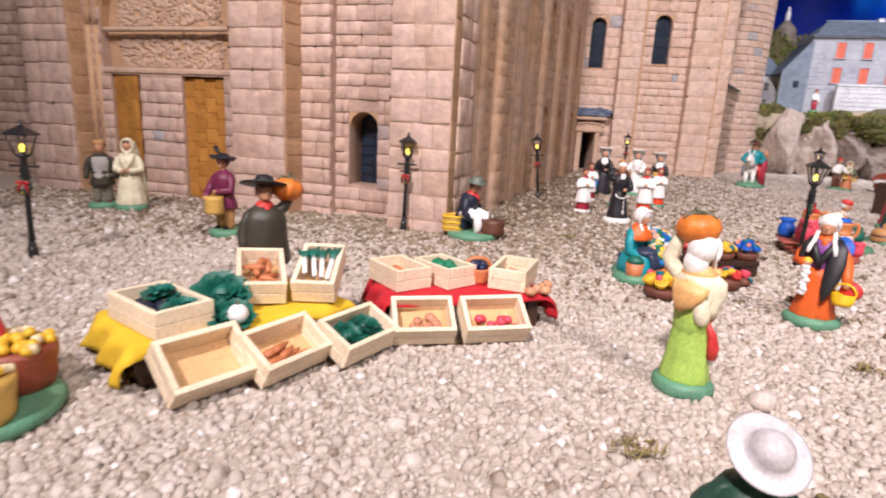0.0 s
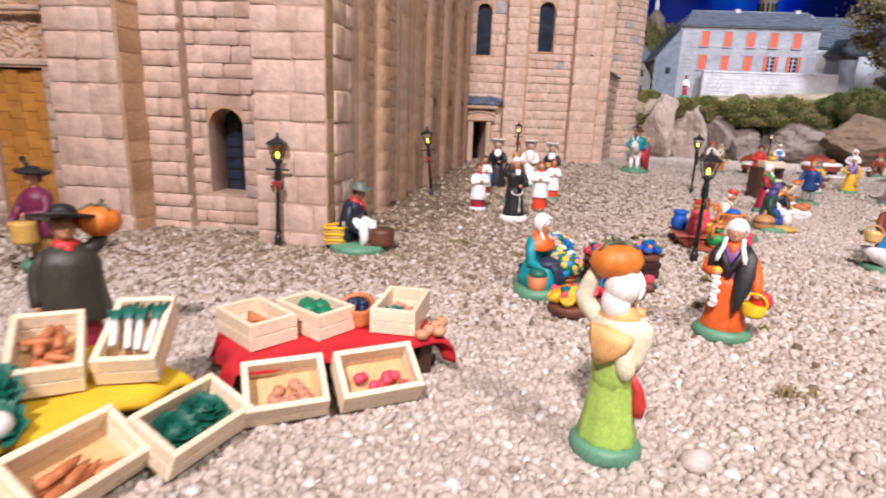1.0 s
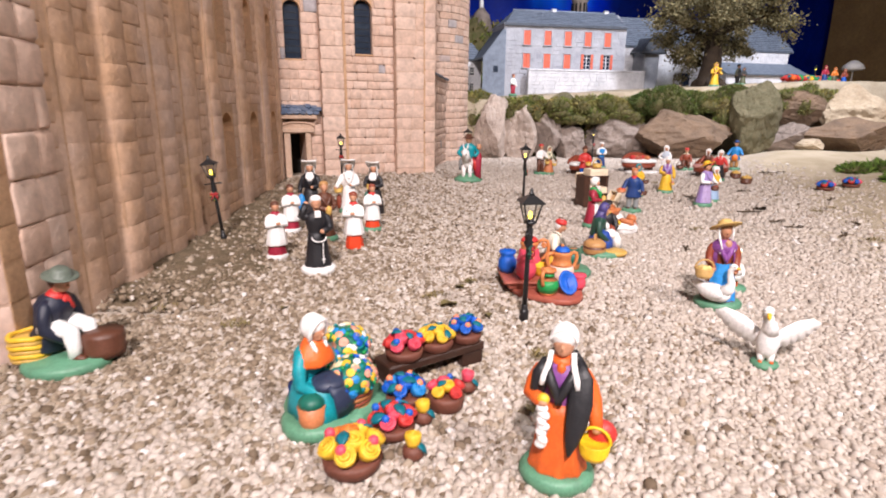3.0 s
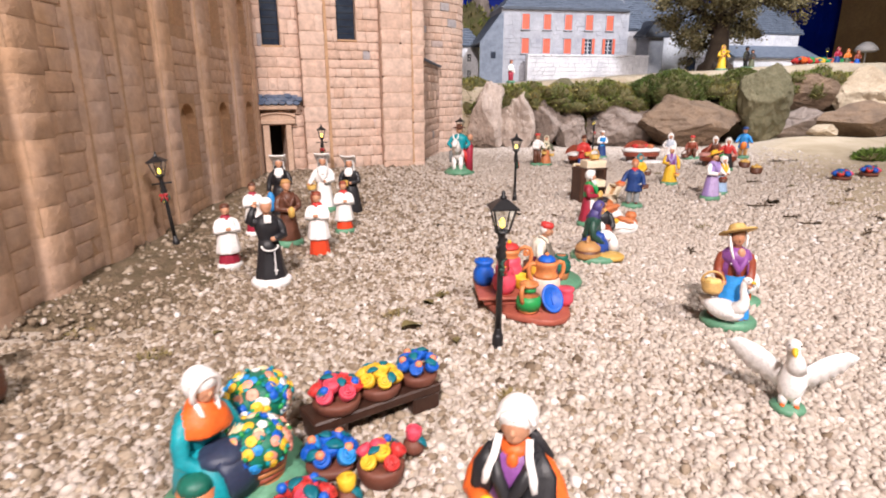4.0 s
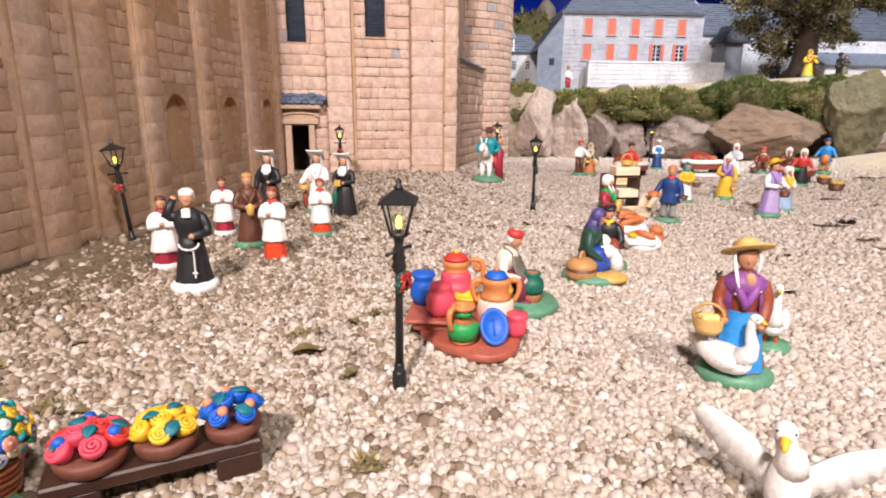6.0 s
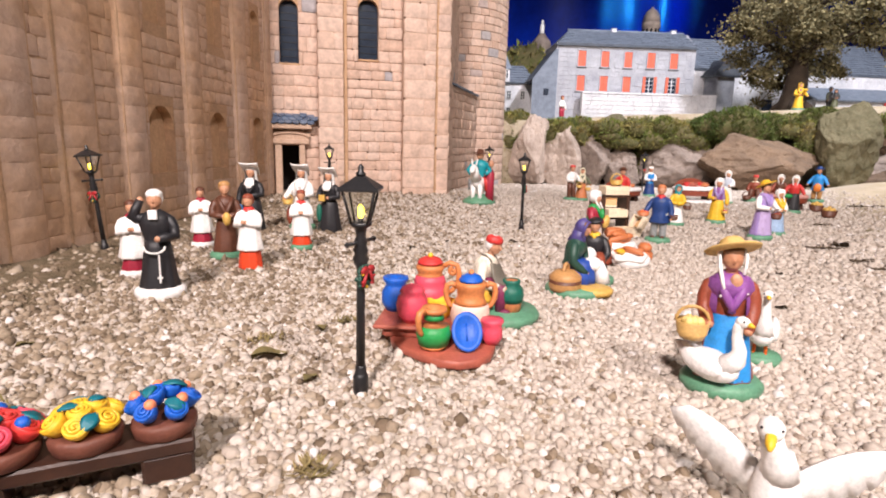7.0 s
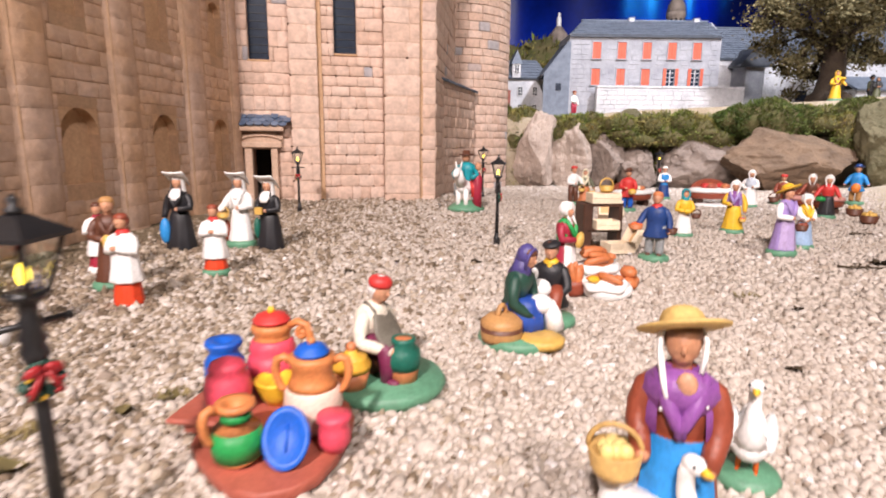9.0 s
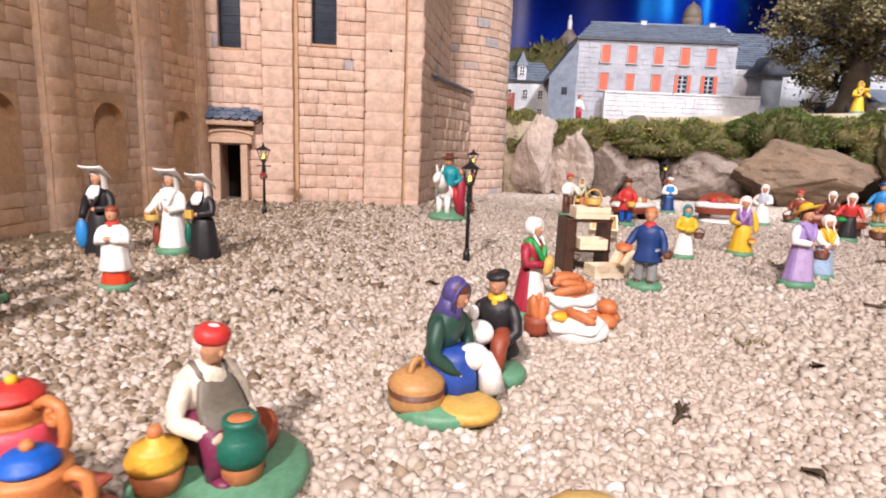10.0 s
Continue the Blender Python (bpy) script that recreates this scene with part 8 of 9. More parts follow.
def draped_cloth(m, L, D, H, hang, mat, label, seed, near=0.005):
    """A cloth laid over the table, its edges falling in waves and its corners in points."""
    rnd = random.Random(seed)
    bm = bmesh.new()
    nx, ny = 44, 32
    grid = []
    for j in range(ny + 1):
        row = []
        for i in range(nx + 1):
            x = (i / nx - 0.5) * (L + 2 * hang)
            y = -D / 2 - near + j / ny * (D + hang + near)
            ox, oy = max(abs(x) - L / 2, 0), max(abs(y) - D / 2, 0)
            d = math.hypot(ox, oy)
            wave = 0.0022 * math.sin((x + y * 1.3) * 190 + seed) * min(d / 0.008, 1)
            out = min(d, 0.004) * 0.8 + max(d - 0.004, 0) * (0.34 if ox and oy else 0.22) + wave
            px = math.copysign(min(abs(x), L / 2), x) + (math.copysign(out * ox / d, x) if d else 0)
            py = math.copysign(min(abs(y), D / 2), y) + (math.copysign(out * oy / d, y) if d else 0)
            pz = H + 0.0022 - (0.0015 * min(d / 0.003, 1) + max(d - 0.003, 0) * 0.92 if d else 0) + 0.0004 * noise.noise((x * 120, y * 120, seed))
            row.append(bm.verts.new((px, py, max(pz, 0.003))))
        grid.append(row)
    for j in range(ny):
        for i in range(nx):
            bm.faces.new((grid[j][i], grid[j][i + 1], grid[j + 1][i + 1], grid[j + 1][i])).smooth = True
    me = bpy.data.meshes.new("tablecloth")
    bm.to_mesh(me)
    bm.free()
    me.materials.append(mat)
    ob = new("tablecloth", me)
    ob.matrix_basis = m
    sol = ob.modifiers.new("thickness", "SOLIDIFY")
    sol.thickness = 0.0007
    return tagged(ob, label, "tablecloth")


YT = pose(-0.083, 0.347, 0.001, 0, 0, 46)
RT = pose(0.0345, 0.4085, 0.001, 0, 0, 18)
table(YT @ pose(-0.006, 0, 0), 0.110, 0.054, 0.0205, "low dark wooden market table under a yellow cloth")
draped_cloth(YT @ pose(-0.006, 0, 0), 0.112, 0.056, 0.0205, 0.020, YELLOWCLOTH, "bright yellow cloth draped over the low table", 3, 0.008)
table(RT, 0.098, 0.050, 0.0205, "low dark wooden market table under a red cloth")
draped_cloth(RT, 0.100, 0.052, 0.0205, 0.018, REDCLOTH, "bright red cloth draped over the low table", 4)
ZT = 0.0240

on_table = {
    "a": (pose(-0.1083, 0.3125, ZT, 0, 0, 147), "dark aubergines and greens", 0.046, 0.029),
    "b": (pose(-0.0770, 0.3600, ZT + 0.0065, 3, -17, 112), "orange carrots", 0.038, 0.026),
    "c": (pose(-0.0455, 0.3715, ZT + 0.0075, 0, -20, 94), "leeks", 0.040, 0.024),
    "d": (pose(-0.0030, 0.4030, ZT, 0, 0, 129), "thick orange carrots", 0.036, 0.025),
    "e": (pose(0.0250, 0.4135, ZT, 0, 0, 133), "green cucumbers", 0.036, 0.024),
    "f": (pose(0.0707, 0.4190, ZT, 0, 0, 73), "small greens and turnips", 0.040, 0.024),
}
for key, (m, what, L, W) in on_table.items():
    crate(m, f"pale wooden crate holding {what} on the table", L, W)
fill(AUBERGINE, "aubergine", "dark glossy aubergine in a crate", on_table["a"][0], [(-0.008, 0.003, 0.002), (0.002, -0.003, 0.002), (0.012, 0.002, 0.002), (0.004, 0.006, 0.003)], "aubergines")
fill(SPRIG, "greens", "dark green leafy bunch in a crate", on_table["a"][0] @ Matrix.Translation((0, 0, -0.002)), [(-0.013, -0.004, 0.003), (0.010, -0.006, 0.004)], "leafy bunches")
fill(CARROT, "carrot", "orange carrot in a crate", on_table["b"][0], scatter(12, 0.010, 0.005, 3, 3), "carrots")
fill(LEEK, "leek", "white leek with dark green leaves in a crate", on_table["c"][0], [(0.0, -0.007, 0.006), (-0.001, -0.002, 0.007), (0.001, 0.003, 0.006), (0.0, 0.008, 0.007)], "leeks", 0.006, 4)
fill(CARROT, "carrot", "thick orange carrot in a crate", on_table["d"][0], scatter(8, 0.009, 0.005, 4), "carrots")
fill(GREENS, "cucumber", "glossy green vegetable in a crate", on_table["e"][0], [(-0.008, 0, 0.003), (0.001, 0.003, 0.004), (0.009, -0.002, 0.003), (0.002, -0.005, 0.003)], "green vegetables", 0.006)
fill(SPRIG, "greens", "small dark green bunch in a crate", on_table["f"][0] @ Matrix.Translation((0, 0, -0.003)), [(-0.010, -0.003, 0.0), (-0.002, 0.004, 0.0), (-0.009, 0.005, 0.0)], "leafy bunches", 0.003)
fill(TOMATO, "turnip", "pinkish turnip in a crate", on_table["f"][0], [(0.006, 0.0, 0.0), (0.010, 0.004, 0.0), (0.003, -0.005, 0.0)], "turnips")


def front_crate(a, b, tilt, what, W=0.025):
    """A crate standing on its near bottom edge from a to b and leaning back on the table."""
    ang = math.degrees(math.atan2(b[1] - a[1], b[0] - a[0]))
    m = pose((a[0] + b[0]) / 2, (a[1] + b[1]) / 2, 0.0025, 0, 0, ang) @ pose(0, 0, 0, tilt) @ Matrix.Translation((0, W / 2, 0))
    crate(m, f"pale wooden crate {what}, tilted against the table", math.hypot(b[0] - a[0], b[1] - a[1]), W)
    return m


front_crate((-0.0818, 0.2680), (-0.0586, 0.2990), 40, "standing empty", 0.027)
f2 = front_crate((-0.0510, 0.2915), (-0.0304, 0.3270), 30, "with a few carrots")
f3 = front_crate((-0.0195, 0.3180), (0.0010, 0.3525), 24, "holding two lettuces")
f4 = front_crate((0.0005, 0.3520), (0.0350, 0.3605), 33, "with pinkish potatoes")
f5 = front_crate((0.0405, 0.3610), (0.0770, 0.3720), 33, "with red radishes")
fill(CARROT, "carrot", "orange carrot in a tilted crate", f2, [(x, y - 0.003, z) for x, y, z in scatter(10, 0.010, 0.005, 8)], "carrots", 0.004, 10)
fill(LETTUCE, "lettuce", "dark green frilled lettuce in a crate", f3, [(-0.008, 0.0, 0.0), (0.007, 0.001, 0.0)], "lettuces", 0.004)
fill(POTATO, "potato", "pinkish potato in a tilted crate", f4, [(x + 0.004, y - 0.003, z) for x, y, z in scatter(11, 0.009, 0.005, 9)], "potatoes")
fill(RADISH, "radish", "bright red radish in a crate", f5, [(x, y - 0.003, z) for x, y, z in scatter(12, 0.012, 0.005, 10)], "radishes")
big = new("lettuce", LETTUCE)
big.matrix_basis = pose(-0.0775, 0.3195, ZT - 0.001, 25, 0, 30) @ Matrix.Scale(1.25, 4)
tagged(big, "large dark green cabbage leaning on the yellow cloth", "lettuce", "lettuces")
big = new("lettuce", LETTUCE)
big.matrix_basis = pose(-0.0865, 0.3325, ZT + 0.006, 38, 0, 25) @ Matrix.Scale(1.45, 4)
tagged(big, "large dark green cabbage on the yellow cloth", "lettuce", "lettuces")
s = Solid()
s.ball((0, 0, 0), (0.0052, 0.0052, 0.0050), WHITE)
s.tube([(0, 0, 0.004), (0, 0, 0.007)], 0.0008, OLIVE, seg=6)
s.thing("turnip", pose(-0.0715, 0.3165, ZT + 0.005), "round white turnip on the yellow cloth", "turnip")
s = Solid()
s.lathe([(0, 0.0075), (0.003, 0.009), (0.004, 0.0087), (0.007, 0.0098), (0.008, 0.0095), (0.0115, 0.0108), (0.0125, 0.010), (0.011, 0.009), (0.010, 0)], TERRACOTTA, seg=20)
s.tube([(0.0098 * math.cos(a), 0.004, 0.011 + 0.0072 * math.sin(a)) for a in np.linspace(0, math.pi, 13)], 0.0018, TERRACOTTA, seg=8)
s.thing("basket", pose(0.0475, 0.4150, ZT, 0, 0, 10) @ Matrix.Scale(0.86, 4), "woven orange basket of dark berries on the red cloth", "basket")
berry = veg_ball("grape", paint(0.012, 0.02, 0.07), 0.0024, 1.0)
fill(berry, "grape", "dark blue grape in the basket", pose(0.0475, 0.4150, ZT + 0.0085), [(0.004 * math.cos(k * 2.4) * (0.3 + k / 12), 0.004 * math.sin(k * 2.4) * (0.3 + k / 12), 0.002 * (k % 2)) for k in range(12)], "grapes", 0.002)
ginger = veg_ball("ginger", paint(0.62, 0.32, 0.18), 0.0042, 0.7)
fill(ginger, "ginger", "lumpy ginger root on the red cloth", pose(0.0850, 0.4015, ZT), [(0, 0, 0), (0.004, 0.006, 0), (-0.005, -0.006, 0), (0.004, -0.004, 0.001), (0.007, 0.011, 0)], "ginger roots", 0.002)


# ---- flower stall ----
TUBCLAY = paint(0.155, 0.052, 0.032, 0.6)
FLOWERLEAF = paint(0.005, 0.15, 0.20)
PEACHBALL = paint(0.80, 0.27, 0.13)


def rose(s, r, mat, at, tall=1.0):
    """A strip of clay rolled up into a stubby spiral."""
    s.lathe([(-0.75 * r, r * 0.62), (-0.30 * r, r * 0.86), (0.15 * r * tall, r * 0.96), (0.42 * r * tall, r * 0.97), (0.54 * r * tall, r * 0.86), (0.46 * r * tall, r * 0.72), (0.44 * r * tall, 0)], mat, at, seg=18)
    turn = at[0][3] * 900 + at[1][3] * 500
    path = []
    for a in np.linspace(0, 15, 34):
        q = r * (0.86 - 0.76 * a / 15)
        path.append((q * math.cos(a + turn), q * math.sin(a + turn), r * (0.46 * tall + 0.14 * a / 15)))
    s.tube(path, [r * 0.15] * 32 + [r * 0.13, r * 0.06], mat, at, seg=6)


def clay_leaf(s, at, L):
    """A pointed clay leaf with a pinched midrib, lying along x."""
    v, f, n = [], [], 6
    for i in range(n + 1):
        u = i / n
        w = 0.36 * L * math.sin(math.pi * min(u * 0.95 + 0.05, 1.0)) ** 0.8
        for y, z in ((-1, 0.02), (-0.5, 0.10), (0, 0.05), (0.5, 0.10), (1, 0.02), (0, -0.10)):
            v.append((L * (u - 0.5), w * y, L * (z + 0.18 * math.sin(u * 3.0) - 0.10)))
    for i in range(n):
        a = i * 6
        for c in range(6):
            d = (c + 1) % 6
            f.append((a + c, a + d, a + 6 + d, a + 6 + c))
    s.put(v, f, FLOWERLEAF, True, at)


def flower_tub(m, r, flowers, label, tall=0.010, seed=1, n=9, berries=(), leaves=4, heap=1.0):
    """Hand-rolled clay tub heaped with modelled roses, a few leaves pressed between them."""
    rnd = random.Random(seed)
    t = holder("flower_tub", m, label, "flower pot", "flower tubs")
    s = Solid()
    s.lathe([(0, r * 0.80), (tall * 0.15, r * 0.93), (tall * 0.6, r * 1.01), (tall * 0.92, r * 1.03), (tall * 1.08, r * 0.97), (tall * 1.14, r * 0.80), (tall * 1.15, 0)], TUBCLAY, seg=26)
    s.v = [tuple(Vector(q) * (1 + 0.05 * noise.noise(Vector(q) * 260 + Vector((seed, 0, 0))))) for q in s.v]
    s.part("tub", t)

    def dome(a, q, lift=0.0):
        """A place on the heap, its z axis leaning outwards."""
        return pose(q * math.cos(a), q * math.sin(a), tall + r * heap * (0.60 - 0.46 * (q / r) ** 2) + lift, 0, 52 * (q / r) ** 1.3, math.degrees(a))

    outer = {10: 7, 9: 6, 8: 6, 7: 5}[n]
    for k in range(n):
        a = (k if k < outer else k + 0.5) * 2 * math.pi / (outer if k < outer else n - outer) + rnd.uniform(-0.10, 0.10)
        q = r * rnd.uniform(0.74, 0.82) if k < outer else r * 0.29
        s = Solid()
        rose(s, r * rnd.uniform(0.35, 0.40), flowers[k % len(flowers)], dome(a, q, r * 0.10))
        s.part("rose", t)
    for k in range(leaves):
        s = Solid()
        a = k * 2 * math.pi / max(leaves, 1) + 0.5 + rnd.uniform(-0.2, 0.2)
        clay_leaf(s, dome(a, r * (0.42 if k % 2 else 0.86), r * 0.34) @ pose(0, 0, 0, 0, 0, rnd.uniform(-60, 60)), r * rnd.uniform(0.58, 0.80))
        s.part("leaf", t)
    for k, mat in enumerate(berries):
        s = Solid()
        s.ball((0, 0, 0), r * 0.19, mat, dome(k * 2 * math.pi / len(berries) + 0.9, r * 0.80, r * 0.38))
        s.part("bud", t)
    return t


def single_rose(m, r, flower, label, seed):
    """A lump of a pot with one tall rolled rose and a leaf."""
    t = holder("rose_pot", m, label, "flower pot", "flower tubs")
    s = Solid()
    s.lathe([(0, r * 0.85), (r * 0.5, r * 1.0), (r * 1.0, r * 0.9), (r * 1.25, r * 0.5), (r * 1.28, 0)], TUBCLAY, seg=18)
    s.part("tub", t)
    s = Solid()
    rose(s, r * 0.78, flower, pose(0, 0, r * 1.75, 6, 8, seed * 50), 1.5)
    s.part("rose", t)
    s = Solid()
    clay_leaf(s, pose(r * 0.62, -r * 0.5, r * 1.1, 0, 40, -40), r * 1.3)
    s.part("leaf", t)


# dark brown wood, with the shade of the bench front put into the colour
BENCHWOOD = rough_colour("bench_wood_shaded", (0.050, 0.022, 0.014), (0.030, 0.014, 0.010), 70, 0.42, 0.3, 7, dist=0.0004)
BENCH = pose(0.2668, 0.5708, 0.001, 0, 0, 11.7)
bench = holder("flower_bench", BENCH, "dark brown wooden flower bench on block legs", "bench")
s = Solid()
s.box((-0.001, -0.001, 0.0120), (0.074, 0.0215, 0.0056), BENCHWOOD, bevel=0.15)
s.part("bench_top", bench)
for x in (-0.0285, 0.0270):
    s = Solid()
    s.box((x, -0.001, 0.0046), (0.0170, 0.0200, 0.0105), BENCHWOOD, bevel=0.10)
    s.part("leg", bench)
flower_tub(BENCH @ pose(-0.0220, -0.002, 0.0145, 0, 0, 40), 0.0120, (PINKRED, PINKRED, RED), "clay tub of red roses on the bench", 0.0060, 1, 9, (BLUE, BLUE, BLUE), 5)
flower_tub(BENCH @ pose(0.0025, -0.002, 0.0145, 0, 0, 80), 0.0112, (YELLOW,), "clay tub of yellow roses on the bench", 0.0060, 2, 9, (), 4)
flower_tub(BENCH @ pose(0.0265, -0.002, 0.0145, 0, 0, 120), 0.0108, (BLUE,), "clay tub of blue roses on the bench", 0.0060, 3, 8, (PEACHBALL,) * 5, 5, 1.35)
flower_tub(pose(0.2365, 0.5370, 0.001), 0.0118, (BLUE, BLUE, SKYBLUE), "low tub of blue roses on the gravel", 0.0050, 4, 8, (PEACHBALL,) * 4, 4)
flower_tub(pose(0.2195, 0.5075, 0.001), 0.0118, (RED, PINKRED, RED), "low tub of red roses and blue buds on the gravel", 0.0055, 5, 8, (BLUE,) * 4, 4)
flower_tub(pose(0.1925, 0.4865, 0.001), 0.0142, (YELLOW, YELLOW, PUMPKIN, YELLOW), "low tub of large yellow roses on the gravel", 0.0070, 6, 8, (PINKRED,) * 4, 2)
flower_tub(pose(0.2560, 0.5205, 0.001), 0.0105, (RED, YELLOW, PINKRED, YELLOW), "brown tub of red and yellow roses on the gravel", 0.0085, 7, 7, (BLUE,), 2)
single_rose(pose(0.2765, 0.5345, 0.001), 0.0054, PINKRED, "small brown pot with one upright red rose", 1)
single_rose(pose(0.2225, 0.4830, 0.001), 0.0056, YELLOW, "small brown pot with one upright yellow rose", 2)
single_rose(pose(0.2385, 0.5115, 0.001), 0.0054, YELLOW, "small brown pot with one upright yellow rose", 3)


# ---- potter's wares ----
WARES = pose(0.4260, 0.6770, 0.002, 0, 0, -16)


def rounded(pts, n=4):
    """The closed outline through pts, eased at its corners."""
    for _ in range(n - 2):
        pts = [q for a, b in zip(pts, pts[1:] + pts[:1]) for q in ((a[0] * 0.75 + b[0] * 0.25, a[1] * 0.75 + b[1] * 0.25), (a[0] * 0.25 + b[0] * 0.75, a[1] * 0.25 + b[1] * 0.75))]
    return pts


def clay_slab(s, pts, z0, z1, mat):
    pts = rounded(rounded(pts, 3), 2)
    k, rows = len(pts), ((1.0, 0.0), (1.012, 0.15), (1.014, 0.5), (1.010, 0.88), (0.985, 1.0))
    v = [(x * g, y * g, z0 + (z1 - z0) * h) for g, h in rows for x, y in pts]
    f = [tuple(range(k))[::-1], tuple(range(4 * k, 5 * k))]
    for j in range(4):
        f += [(j * k + i, j * k + (i + 1) % k, (j + 1) * k + (i + 1) % k, (j + 1) * k + i) for i in range(k)]
    s.put(v, f, mat, True)


s = Solid()
clay_slab(s, [(-0.034, -0.006), (-0.018, -0.026), (0.004, -0.042), (0.024, -0.034), (0.031, -0.006), (0.028, 0.024), (0.010, 0.044), (-0.034, 0.042)], 0.0, 0.0048, BRICKRED)
s.box((-0.0150, 0.0175, 0.0075), (0.042, 0.046, 0.0060), BRICKRED, bevel=0.2, turn=(0, 0, -4))
s.box((-0.0165, 0.0170, 0.0113), (0.049, 0.052, 0.0026), BRICKRED, bevel=0.35, turn=(0, 0, -4))
s.thing("display_board", WARES, "stepped brick-red clay board under the pots", "display board")


def pot(x, y, z, profile, mats, label, handles=(), lid=None, fat=1.0, tall=1.0):
    """Turned pot with glazed bands, lid and handles as parts. mats: (from z, material)."""
    p = holder("pot", WARES @ pose(x, y, z), label, "pot", "painted pots")
    outer = [q for q in profile if q[1] > 0.003]

    def radius(h):
        return np.interp(h, [q[0] for q in outer], [q[1] for q in outer]) * fat

    s = Solid()
    for k, (za, mat) in enumerate(mats):
        zb = mats[k + 1][0] if k + 1 < len(mats) else 9
        seg = [(q[0] * tall, q[1] * fat) for q in profile if za + 1e-9 < q[0] < zb - 1e-9 or (k == 0 and q is profile[0]) or q in profile[len(outer):] and k + 1 == len(mats)]
        if k:
            seg.insert(0, (za * tall, radius(za)))
        if k + 1 < len(mats):
            seg.append((zb * tall, radius(zb)))
        if len(seg) > 1:
            s.lathe(seg, mat, seg=28)
    s.part("pot_body", p)
    if lid:
        zl, r, mat, knob = lid
        zl, r = zl * tall, r * fat
        s = Solid()
        s.lathe([(zl, r), (zl + 0.0014, r * 1.0), (zl + 0.0018, r * 0.90), (zl + 0.0034, r * 0.80), (zl + 0.0044, r * 0.45), (zl + 0.0046, 0)], mat, seg=22)
        s.ball((0, 0, zl + 0.0054), 0.0018, knob, seg=8, rings=6)
        s.part("lid", p)
    for a, z0, z1, bulge, mat in handles:
        s = Solid()
        d = Vector((math.cos(radians(a)), math.sin(radians(a)), 0))
        lo, hi = radius(z0) * 0.96, radius(z1) * 0.94
        z0, z1 = z0 * tall, z1 * tall
        h = z1 - z0
        out = max(lo, hi) + bulge
        path = [(hi, z1), (hi + 0.45 * (out - hi), z1 + 0.14 * h), (hi + 0.85 * (out - hi), z1 + 0.06 * h), (out, z1 - 0.22 * h), (out * 0.97, z0 + 0.45 * h), (lo + 0.5 * (out - lo), z0 + 0.16 * h), (lo, z0)]
        if bulge > 0.006:
            cx, cz = hi + 0.62 * (out - hi), z1 - 0.16 * h
            curl = [(cx + (0.0006 + 0.0020 * k / 12) * math.cos(1.57 + 7.3 - 7.3 * k / 12), cz + (0.0006 + 0.0020 * k / 12) * math.sin(1.57 + 7.3 - 7.3 * k / 12)) for k in range(13)]
            k = Solid()
            k.tube([d * r + Vector((0, 0, q)) for r, q in curl], 0.0013, mat, seg=8)
            k.part("curl", p)
        s.tube([d * r + Vector((0, 0, q)) for r, q in path], [0.0016, 0.0018, 0.0018, 0.0018, 0.0017, 0.0016, 0.0014], mat, seg=9)
        s.part("handle", p)


ORANGECLAY = paint(0.62, 0.23, 0.075)
pot(-0.0106, 0.0285, 0.0125, [(0, 0.0092), (0.003, 0.0112), (0.0055, 0.0104), (0.0062, 0.0112), (0.0090, 0.0121), (0.0120, 0.0110), (0.0128, 0.0098), (0.0150, 0.0106), (0.0178, 0.0094), (0.0190, 0.0078), (0.0205, 0.0082), (0.0222, 0.0094), (0.0240, 0.0088), (0.0245, 0)], ((0, ORANGECLAY), (0.0056, PINKRED), (0.0185, ORANGECLAY)), "tall pink and terracotta lidded jug", ((-10, 0.009, 0.0235, 0.0075, ORANGECLAY),), (0.0245, 0.0084, RED, YELLOW), 0.98, 1.24)
pot(-0.0325, 0.0262, 0.0125, [(0, 0.0055), (0.005, 0.0080), (0.011, 0.0078), (0.014, 0.0058), (0.0155, 0.0056), (0.018, 0.0075), (0.0195, 0.0070), (0.019, 0.0035), (0.016, 0)], ((0, BLUE),), "small bright blue clay jar", (), None, 1.12, 1.12)
pot(-0.0200, 0.0025, 0.0125, [(0, 0.0055), (0.004, 0.0090), (0.009, 0.0100), (0.0135, 0.0088), (0.0155, 0.0070), (0.0165, 0.0078), (0.0185, 0.0066), (0.0200, 0.0030), (0.0205, 0)], ((0, PINKRED),), "round pink lidded clay pot", (), None, 0.97, 1.15)
pot(-0.0060, -0.0215, 0.0046, [(0, 0.0055), (0.003, 0.0092), (0.009, 0.0105), (0.014, 0.0090), (0.017, 0.0062), (0.020, 0.0056), (0.0215, 0.0078), (0.0235, 0.0074), (0.023, 0.0045), (0.016, 0)], ((0, ORANGECLAY), (0.003, GREEN), (0.014, ORANGECLAY), (0.017, GREEN), (0.020, ORANGECLAY)), "green-glazed terracotta jug with an open mouth", ((228, 0.010, 0.0215, 0.0030, ORANGECLAY),), None, 0.94, 1.04)
pot(-0.0030, 0.0115, 0.0123, [(0, 0.004), (0.004, 0.0065), (0.010, 0.0088), (0.0115, 0.0092), (0.011, 0.0080), (0.006, 0.004), (0.005, 0)], ((0, YELLOW),), "small yellow open clay bowl")
